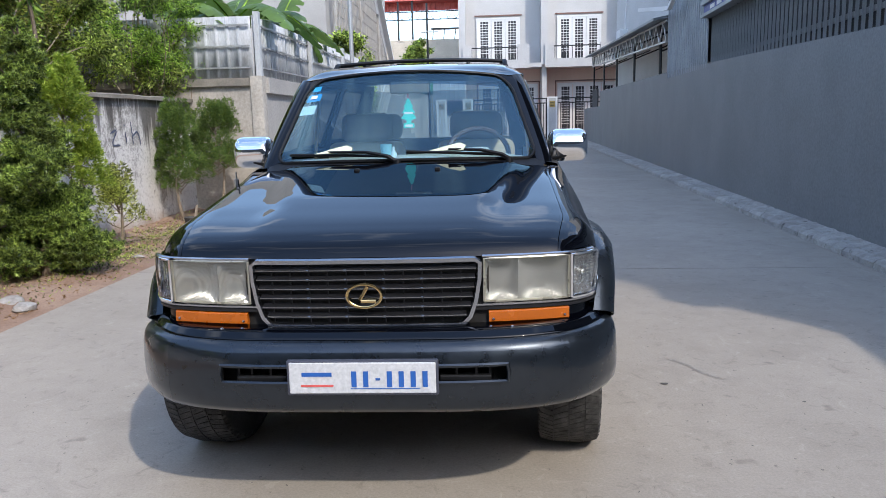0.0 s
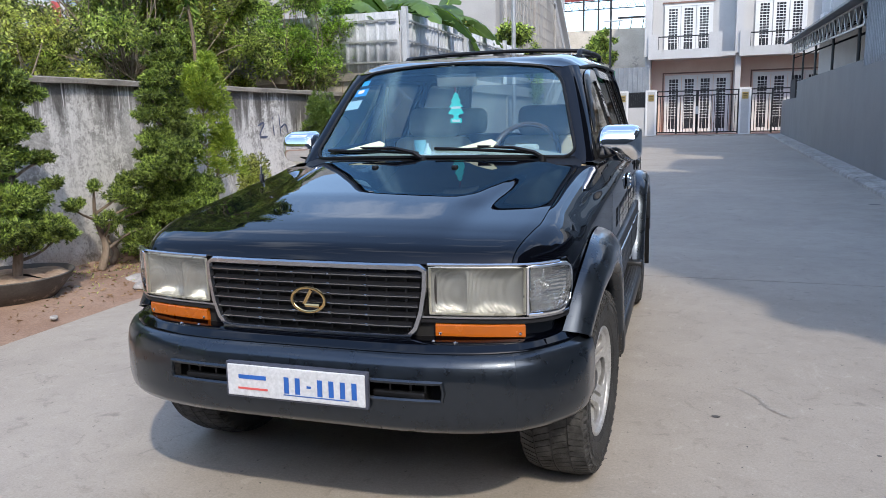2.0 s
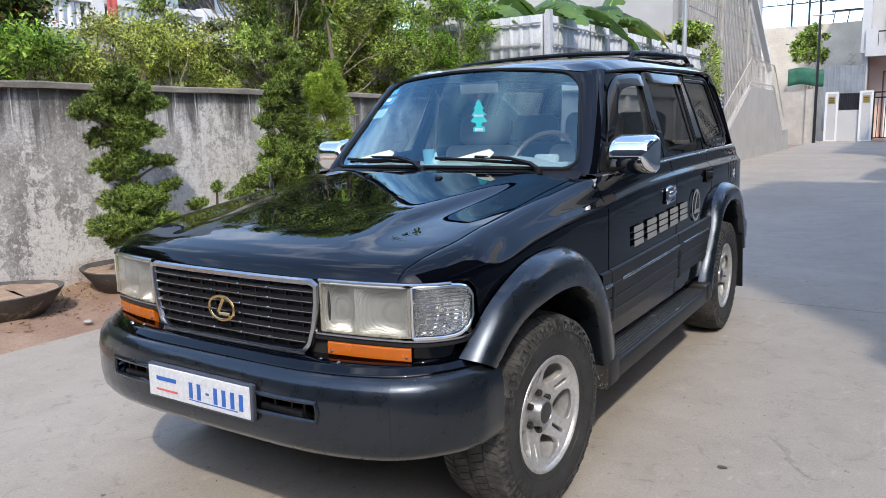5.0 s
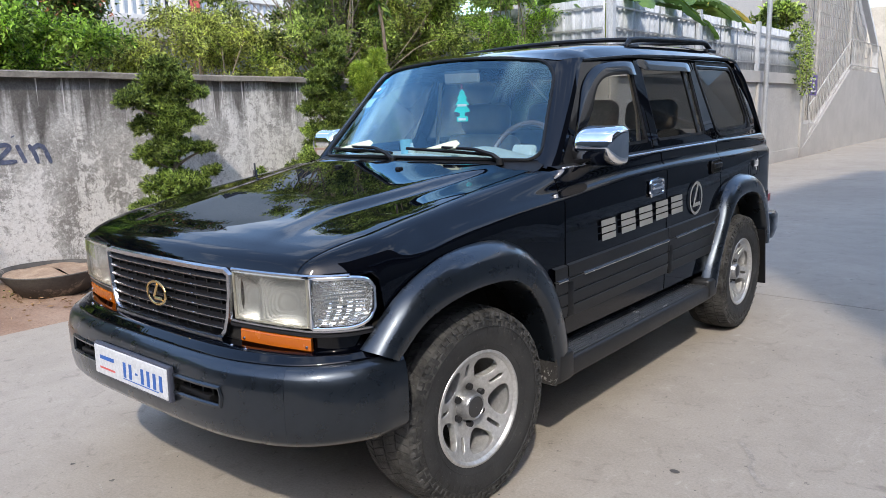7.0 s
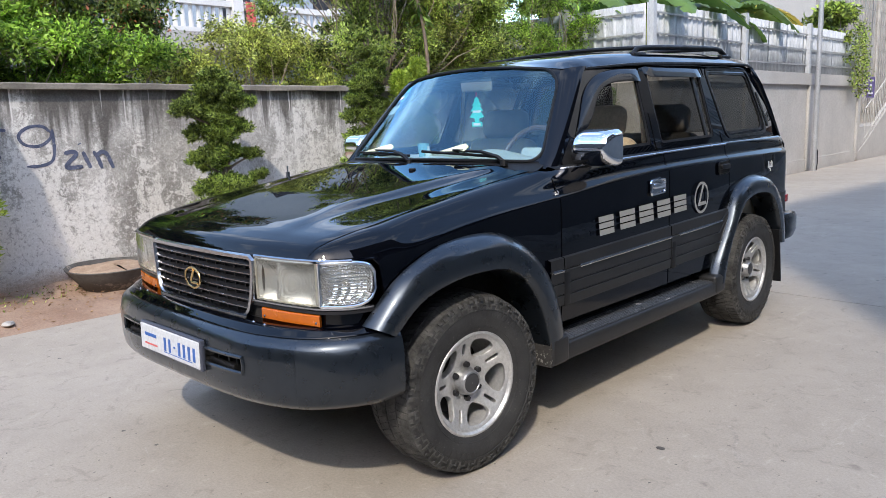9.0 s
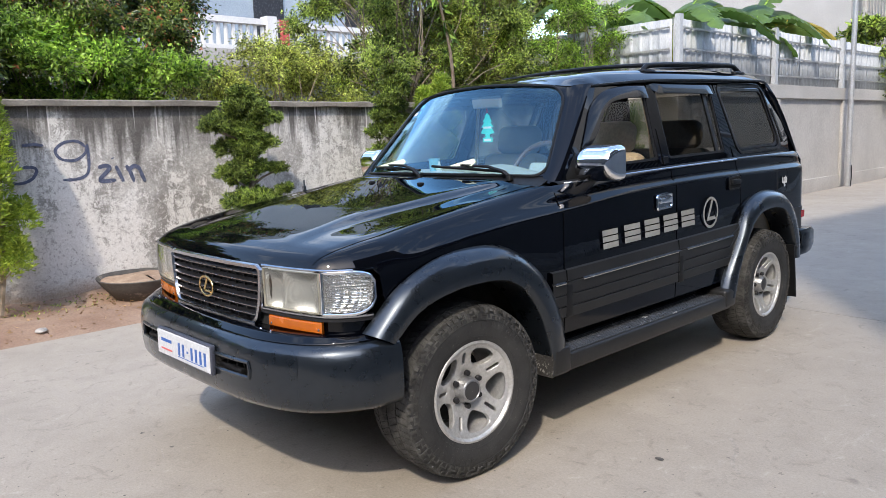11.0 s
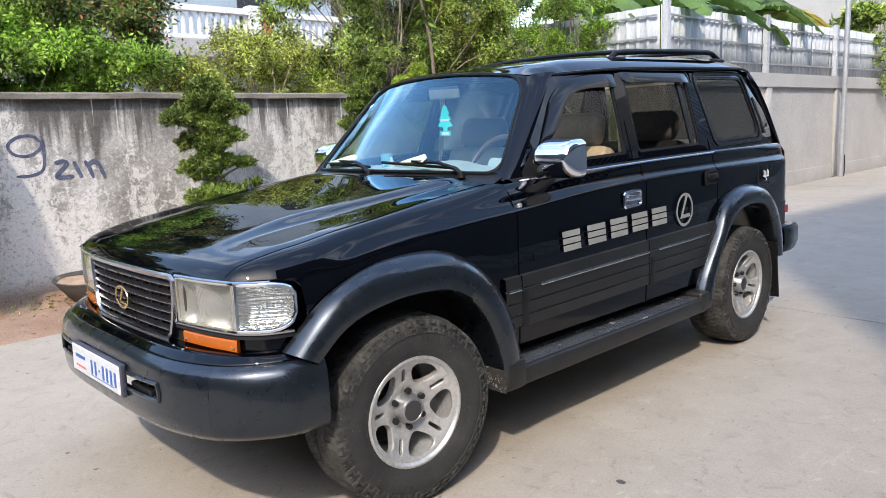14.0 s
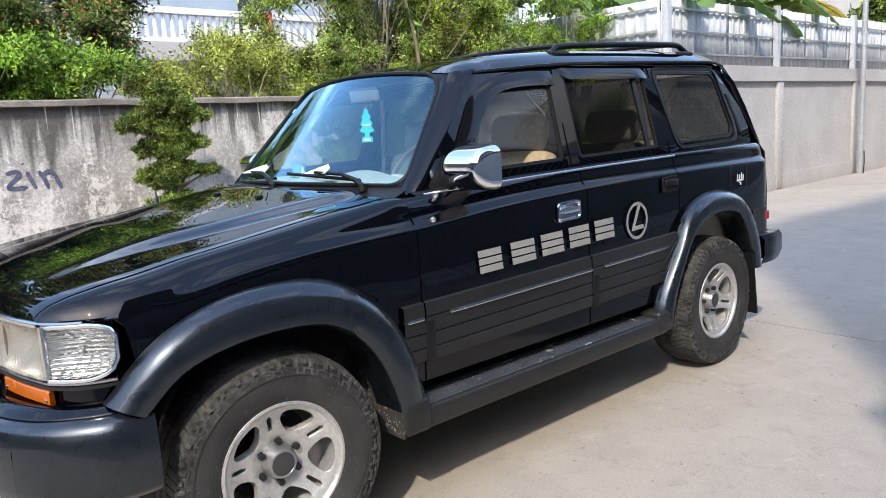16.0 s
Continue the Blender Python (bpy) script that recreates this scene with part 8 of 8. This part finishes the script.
for s in (1, -1):
    bm = bmesh.new()
    x = side_x(4.43, 0.80)
    rbox(bm, x - 0.01, x + 0.008, 4.40, 4.485, 0.775, 0.83, 0.004)
    o = part("side_reflector", bm, M_red, car, "red side reflector")
    if s < 0:
        for v in o.data.vertices:
            v.co.x *= -1
    bm = bmesh.new()
    rbox(bm, s * 0.72 - 0.035, s * 0.72 + 0.035, 4.55, 4.60, 0.78, 1.10, 0.01)
    part("tail_lamp", bm, M_red, car, "red tail lamp")
    rows = []
    for y in np.linspace(4.235, 4.55, 10):
        rows.append([(side_x(y, z) + 0.004, y, z) for z in (0.615, 0.70, 0.80, 0.86)])
    panel("quarter_cladding", rows, M_cladlow, car, s, 0.006)

# ---- roof rack ----
rack = tagged(new("roof_rack"))
rack.parent = car
for s in (1, -1):
    bm = bmesh.new()
    pts = smooth_line([(s * 0.575, 2.68, 1.800), (s * 0.573, 2.72, 1.826), (s * 0.571, 2.80, 1.849), (s * 0.568, 3.3, 1.873), (s * 0.566, 3.82, 1.887), (s * 0.564, 3.93, 1.868), (s * 0.563, 4.02, 1.828)], 40)
    tube(bm, pts, 0.0165, 10)
    part("side_rail", bm, M_trim, rack, "", 40)
    for y in (2.76, 3.96):
        bm = bmesh.new()
        rbox(bm, s * 0.57 - 0.024, s * 0.57 + 0.024, y - 0.085, y + 0.065, roof_c(y) - 0.050, roof_c(y) - 0.014, 0.012, 3)
        part("rail_foot", bm, M_trim, rack, "", 40)
for y, z in ((2.80, 1.850), (3.80, 1.884)):
    bm = bmesh.new()
    tube(bm, [(x, y, z + 0.020 * (1 - (x / 0.57) ** 2)) for x in np.linspace(-0.57, 0.57, 15)], 0.013, 8)
    part("cross_bar", bm, M_trim, rack, "", 40)
for x in (-0.33, -0.11, 0.11, 0.33):
    bm = bmesh.new()
    loft(bm, [[(x + a, y, roof_c(y) - 0.018 * (x / 0.66) ** 2 + b) for a, b in ((-0.012, 0.0), (-0.010, 0.010), (0.010, 0.010), (0.012, 0.0))] for y in np.linspace(2.40, 4.08, 15)])
    part("roof_slat", bm, M_trim, rack)

# ---- door mirrors ----
for s in (1, -1):
    mir = tagged(new("door_mirror"))
    mir.parent = car
    bm = bmesh.new()
    rows = []
    # barrel-shaped shell: rounded from top to foot, flatter across, its inner side leaning
    for wz in np.sin(np.linspace(-0.5, 0.5, 33) * math.pi):
        r = []
        for wx in np.sin(np.linspace(-0.5, 0.5, 33) * math.pi):
            px = 0.114 * wx * (1 - 0.13 * wz ** 8) * (1 - 0.17 * wz if wx < 0 else 1.0)
            pz = 0.091 * wz * (1 - 0.13 * wx ** 8)
            depth = 0.125 * max(0.0, 1 - abs(wz) ** 2.3) ** 0.47 * max(0.0, 1 - abs(wx) ** 8) ** 0.40
            r.append((s * (0.894 + px), 1.842 - depth + 0.010 * wx, 1.306 + pz))
        rows.append(r)
    loft(bm, rows)
    part("mirror_shell", bm, M_chrome, mir, "polished chrome shell", 50)
    bm = bmesh.new()
    r = []
    for y, k in ((1.837, 1.0), (1.852, 0.96), (1.852, 0.86), (1.840, 0.84)):
        r.append([(s * (0.894 + math.copysign(abs(math.cos(a)) ** 0.42, math.cos(a)) * 0.107 * k), y, 1.306 + math.copysign(abs(math.sin(a)) ** 0.42, math.sin(a)) * 0.083 * k) for a in np.linspace(0, 2 * math.pi, 33)[:-1]])
    loft(bm, r, close=True)
    part("mirror_rim", bm, M_trim, mir, "", 40)
    bm = bmesh.new()
    rbox(bm, s * 0.894 - 0.092, s * 0.894 + 0.092, 1.826, 1.840, 1.240, 1.376, 0.01)
    part("mirror_glass", bm, plain("mirror_glass", (0.85, 0.86, 0.87), 0.02, 1.0), mir)
    bm = bmesh.new()
    rbox(bm, -0.05, 0.05, -0.032, 0.032, -0.014, 0.016, 0.010, 3, pose(s * 0.838, 1.765, 1.246, 0, -s * 18))
    part("mirror_arm", bm, M_trim, mir, "", 40)
    bm = bmesh.new()
    loft(bm, [flip(s, [(side_x(y, z) + 0.004, y, z) for z in (belt_z(y) + 0.004, zt)]) for y, zt in ((1.66, 1.25), (1.72, 1.31), (1.77, 1.36))])
    o = part("mirror_base", bm, M_trim, mir)
    o.modifiers.new("thick", "SOLIDIFY").thickness = 0.012

# ---- handles, decal, small marks on the flank ----
for s in (1, -1):
    for y, z, m, key in ((2.385, 1.065, M_chrome, "f"), (3.235, 1.112, M_trim, "r")):
        d = doors[key, s]
        x = side_x(y, z)
        bm = bmesh.new()
        lo = round_loop([(y - 0.074, z - 0.038), (y + 0.074, z - 0.032), (y + 0.074, z + 0.042), (y - 0.074, z + 0.036)], 0.014, 4)
        tube(bm, [(s * (side_x(a, b) + 0.012), a, b) for a, b in lo] + [(s * (side_x(*lo[0]) + 0.012), *lo[0])], 0.008 if key == "f" else 0.005, 6, False)
        h = part("door_handle", bm, m, d, "bright chrome door handle" if key == "f" else "black door handle", 40)
        bm = bmesh.new()
        bm.faces.new([bm.verts.new((s * (side_x(a, b) + 0.0115), a, b)) for a, b in lo])
        part("handle_cup", bm, M_dullchrome if key == "f" else M_under, h)
        bm = bmesh.new()
        rbox(bm, -0.012, 0.012, -0.060, 0.060, -0.006, 0.024, 0.008, 2, pose(s * (x + 0.018), y, z))
        part("handle_grip", bm, m, h, "", 40)

# silver door mark: five plain slanted blocks and a ring with a bent bar
decal = tagged(new("door_mark"), "silver plain-block mark and ring on the doors")
decal.parent = car


def patch(name, pts, material, lift, parent):
    bm = bmesh.new()
    bm.faces.new([bm.verts.new((side_x(y, z) + lift, y, z)) for y, z in pts])
    o = part(name, bm, material, parent)
    return o


for i in range(5):
    a = 1.805 + i * 0.193
    w = 0.150 if i else 0.135
    z0 = 0.873 + 0.007 * i
    sl = 0.020
    quad = [(a + sl * 0, z0), (a + w, z0 + 0.003), (a + w - 0.012, z0 + 0.099), (a - 0.012, z0 + 0.096)]
    A, B, C, D = [Vector(q) for q in quad]
    for u0, u1 in ((0.0, 0.30), (0.36, 0.64), (0.70, 1.0)):
        P = [A.lerp(D, u0), B.lerp(C, u0), B.lerp(C, u1), A.lerp(D, u1)]
        patch("mark_block", [tuple(p) for p in P], M_decal, 0.0128, decal)
bm = bmesh.new()
loft(bm, [[(side_x(2.92 + r * 0.092 * math.cos(a), 0.957) + 0.0125, 2.92 + r * 0.094 * math.cos(a), 0.957 + r * 0.095 * math.sin(a)) for r in (1.0, 0.83)] for a in np.linspace(0, 2 * math.pi, 41)])
part("mark_ring", bm, M_decal, decal)
patch("mark_bar", [(2.925, 1.034), (2.952, 1.036), (2.897, 0.925), (2.868, 0.910)], M_decal, 0.0135, decal)
patch("mark_bar", [(2.868, 0.909), (2.985, 0.913), (2.972, 0.934), (2.897, 0.931)], M_decal, 0.0135, decal)
mk = tagged(new("quarter_mark"), "small white plain-bar sticker on the rear quarter")
mk.parent = car
for y0, y1, z0, z1 in ((3.985, 4.075, 1.060, 1.072), (3.99, 4.005, 1.072, 1.105), (4.015, 4.035, 1.050, 1.10), (4.045, 4.06, 1.072, 1.11), (4.03, 4.05, 1.035, 1.052), (4.065, 4.08, 1.06, 1.10)):
    patch("mark_stroke", [(y0, z0), (y1, z0), (y1, z1), (y0, z1)], M_white, 0.0135, mk)
bm = bmesh.new()
lo = round_loop([(3.92, 1.00), (4.13, 1.00), (4.13, 1.16), (3.92, 1.16)], 0.025, 4)
tube(bm, [(side_x(a, b) + 0.009, a, b) for a, b in lo] + [(side_x(*lo[0]) + 0.009, *lo[0])], 0.0014, 4, False)
part("fuel_flap_seam", bm, M_under, car)

# wing marker lamp, aerial stub, washer jets
bm = bmesh.new()
tube(bm, [(-0.79, 1.16, 1.165), (-0.79, 1.16, 1.20)], 0.012, 8)
tube(bm, [(-0.79, 1.16, 1.20), (-0.79, 1.16, 1.235)], 0.005, 6)
part("aerial", bm, M_dullchrome, car)
for x in (-0.20, 0.20):
    bm = bmesh.new()
    rbox(bm, x - 0.014, x + 0.014, 1.205, 1.235, 1.214, 1.236, 0.006)
    part("washer_jet", bm, M_trim, car)
bm = bmesh.new()   # quarter lamp under the wing mirror seam
bmesh.ops.create_icosphere(bm, subdivisions=2, radius=0.012, matrix=Matrix.Translation((0.80, 1.45, 1.19)))
part("wing_stud", bm, M_dullchrome, car)

# wipers
for x0, x1, px in ((-0.62, -0.06, -0.02), (0.02, 0.50, 0.56)):
    wp = tagged(new("wiper"))
    wp.parent = car
    ux = lambda x: x / 0.70
    P = lambda x, v, off: tuple(Vector(ws(ux(x), v)) + Vector((0, -0.75, 0.66)) * off)
    bm = bmesh.new()
    tube(bm, [P(x0, 0.075, 0.012), P((x0 + x1) / 2, 0.055, 0.012), P(x1, 0.03, 0.012)], 0.008, 6)
    part("blade", bm, M_trim, wp)
    bm = bmesh.new()
    tube(bm, [P(x0 + 0.22, 0.072, 0.028), P((x0 + x1) / 2 + 0.15, 0.055, 0.032), P(px - 0.05, 0.0, 0.035), (px, 1.545 - 0.135 * (1 - ux(px) ** 2), 1.252)], [0.006, 0.009, 0.012, 0.014], 6)
    part("arm", bm, M_trim, wp)
    bm = bmesh.new()
    bmesh.ops.create_cone(bm, segments=12, radius1=0.02, radius2=0.016, depth=0.03, cap_ends=True, matrix=Matrix.Translation((px, 1.545 - 0.135 * (1 - ux(px) ** 2), 1.250)))
    part("pivot", bm, M_trim, wp)

# stickers inside the windscreen
for u0, u1, v0, v1, c in ((-0.945, -0.865, 0.865, 0.925, (0.05, 0.42, 0.75)), (-0.965, -0.83, 0.735, 0.825, (0.05, 0.35, 0.72)), (-0.985, -0.84, 0.575, 0.685, (0.55, 0.62, 0.66))):
    o = panel("windscreen_sticker", ws_patch(u0, u1, v0, v1, -0.004, 4, 4), plain("sticker", c, 0.4), glass, 1, 0.001)
    o.modifiers.clear()
o = panel("windscreen_sticker", ws_patch(-0.93, -0.865, 0.76, 0.80, 0.002, 4, 3), M_white, glass, 1, 0.001)
o.modifiers.clear()

# ---- inside ----
bm = bmesh.new()
rows = []
for y, z in ((1.50, 1.19), (1.60, 1.235), (1.72, 1.250), (1.80, 1.235), (1.83, 1.15), (1.81, 0.95)):
    rows.append([(u * 0.70, y - 0.06 * (1 - u * u), z + (0.03 * (1 - u * u) if 1.55 < y < 1.82 else 0) + (0.035 * math.exp(-((u - 0.52) / 0.25) ** 2) if 1.6 < y < 1.8 else 0)) for u in np.linspace(-1, 1, 21)])
loft(bm, rows)
part("dashboard", bm, M_dash, car, "", 60)
sw = tagged(new("steering_wheel"))
sw.parent = car
sw.matrix_basis = pose(0.39, 1.925, 1.252, 60)
bm = bmesh.new()
tube(bm, [(0.180 * math.cos(a), 0.180 * math.sin(a), 0) for a in np.linspace(0, 2 * math.pi, 41)], 0.015, 8, False)
part("wheel_ring", bm, M_wood, sw, "dark wood steering rim", 40)
bm = bmesh.new()
rbox(bm, -0.07, 0.07, -0.06, 0.06, -0.03, 0.01, 0.02, 3)
for a in (0.0, math.pi, -math.pi / 2):
    tube(bm, [(0.05 * math.cos(a), 0.05 * math.sin(a), -0.01), (0.185 * math.cos(a), 0.185 * math.sin(a), 0)], 0.016, 6)
part("wheel_boss", bm, M_dash, sw, "", 40)


def seat(x, y, wdt, parent, head=1, cover=M_beige):
    st = tagged(new("seat"))
    st.parent = parent
    bm = bmesh.new()
    rbox(bm, -wdt / 2, wdt / 2, -0.50, 0.04, 0.78, 0.95, 0.06, 4)
    part("cushion", bm, cover, st, "", 50)
    bm = bmesh.new()
    rbox(bm, -wdt / 2, wdt / 2, -0.07, 0.09, 0.0, 0.44, 0.06, 4, pose(0, 0, 0.90, -13))
    part("backrest", bm, cover, st, "", 50)
    for hx in ([0] if head == 1 else [-wdt * 0.3, wdt * 0.3]):
        bm = bmesh.new()
        rbox(bm, -0.175, 0.175, -0.065, 0.065, -0.10, 0.095, 0.06, 4, pose(hx, 0.13, 1.425, -10))
        part("headrest", bm, M_taupe, st, "taupe leather headrest", 50)
        bm = bmesh.new()
        for d in (-0.05, 0.05):
            tube(bm, [(hx + d, 0.11, 1.28), (hx + d, 0.125, 1.36)], 0.008, 6)
        part("headrest_post", bm, M_dullchrome, st)
    st.matrix_basis = pose(x, y, 0)
    return st


for x in (0.37, -0.37):
    seat(x, 2.53, 0.52, car)
M_darkseat = surface("dark_seat_cover", (0.035, 0.034, 0.034), (0.06, 0.058, 0.056), 5, 60, 0.7, bump=0.1)
seat(0, 3.32, 1.30, car, 2, M_darkseat)
bm = bmesh.new()
rbox(bm, -0.12, 0.12, 1.75, 2.5, 0.60, 0.98, 0.04, 3)
part("console", bm, M_dash, car)
bm = bmesh.new()
rbox(bm, -0.115, 0.115, -0.012, 0.012, -0.035, 0.035, 0.012, 3, pose(0, 1.945, 1.655, 8, 0, 0))
part("inner_mirror", bm, M_taupe, car, "", 40)
for s in (1, -1):
    bm = bmesh.new()
    tube(bm, [(s * 0.66, 2.56, 1.66), (s * 0.70, 2.58, 1.45), (s * 0.74, 2.58, 1.0)], 0.012, 6)
    part("seat_belt", bm, M_beige, car)
    bm = bmesh.new()
    loft(bm, [flip(s, [(side_x(y, 1.2) - 0.07, y, z) for z in (0.6, 0.95, 1.22)]) for y in np.linspace(1.6, 4.3, 8)])
    part("inner_door_panel", bm, M_beige, car, "", 50)

# things carried inside: hanging freshener, cup, papers
fresh = thing("air_freshener", "turquoise tree-shaped card hanging from the inner mirror", "air freshener")
prof = [(0.0, 0.105), (0.018, 0.085), (0.012, 0.082), (0.030, 0.055), (0.018, 0.052), (0.040, 0.022), (0.024, 0.020), (0.046, -0.012), (0.014, -0.020), (0.014, -0.038), (0.032, -0.040), (0.032, -0.066)]
pts = prof + [(-x, z) for x, z in prof[::-1][:-1]]
bm = bmesh.new()
a = [bm.verts.new((x, -0.0015, z)) for x, z in pts]
b = [bm.verts.new((x, 0.0015, z)) for x, z in pts]
bmesh.ops.triangle_fill(bm, use_beauty=True, edges=[bm.edges.new((a[i - 1], a[i])) for i in range(len(a))])
bmesh.ops.triangle_fill(bm, use_beauty=True, edges=[bm.edges.new((b[i - 1], b[i])) for i in range(len(b))])
for i in range(len(a)):
    bm.faces.new((a[i], a[i - 1], b[i - 1], b[i]))
part("card", bm, plain("turquoise_card", (0.02, 0.56, 0.50), 0.6), fresh)
bm = bmesh.new()
box(bm, -0.026, 0.026, -0.003, -0.0022, 0.014, 0.026)
box(bm, -0.022, 0.022, -0.003, -0.0022, -0.060, -0.046)
part("print_bars", bm, M_white, fresh)
bm = bmesh.new()
tube(bm, [(0, 0, 0.104), (-0.008, 0.0, 0.17)], 0.002, 4)
tube(bm, [(0.0, 0.0, 0.104), (-0.004, 0.004, 0.14)], 0.005, 4)
part("string", bm, M_red, fresh)
fresh.matrix_basis = pose(0.002, 1.955, 1.488, 0, 0, 18)
cup = thing("paper_cup", "pale blue cup on the dashboard", "cup")
bm = bmesh.new()
loft(bm, [[(r * math.cos(a), r * math.sin(a), z) for r, z in ((0.001, 0), (0.026, 0), (0.033, 0.075), (0.030, 0.075), (0.024, 0.005))] for a in np.linspace(0, 2 * math.pi, 21)])
part("cup_body", bm, plain("cup_blue", (0.20, 0.42, 0.50), 0.5), cup, "", 40)
cup.matrix_basis = pose(-0.09, 1.60, 1.266)
bott = thing("bottle", "small clear bottle on the dashboard", "bottle")
bm = bmesh.new()
loft(bm, [[(r * math.cos(a), r * math.sin(a), z) for r, z in ((0.001, 0), (0.02, 0), (0.02, 0.05), (0.007, 0.075), (0.007, 0.09), (0.001, 0.09))] for a in np.linspace(0, 2 * math.pi, 17)])
part("bottle_body", bm, plain("bottle_pale", (0.55, 0.62, 0.66), 0.3), bott, "", 40)
bott.matrix_basis = pose(-0.05, 1.60, 1.235)
for x, y, rz in ((-0.36, 1.395, 8), (0.24, 1.345, -4)):
    lf = thing("paper_slip", "cream folded paper slip tucked under the wiper", "paper", "slips under the wipers")
    bm = bmesh.new()
    pts = [(-0.11, -0.014), (0.0, 0.024), (0.06, 0.042), (0.092, 0.022), (0.080, -0.008)]
    a = [bm.verts.new((px, 0, pz)) for px, pz in pts]
    b = [bm.verts.new((px, 0.004, pz)) for px, pz in pts]
    bm.faces.new(a)
    bm.faces.new(b[::-1])
    for i in range(5):
        bm.faces.new((a[i], a[i - 1], b[i - 1], b[i]))
    part("slip", bm, plain("cream_paper", (0.60, 0.64, 0.46), 0.7), lf)
    u = x / 0.70
    p = Vector(ws(u, 0.085)) + Vector((0.012, -0.75 * 0.022, 0.66 * 0.022))
    lf.matrix_basis = pose(p.x, p.y, p.z, -43, 0, rz)
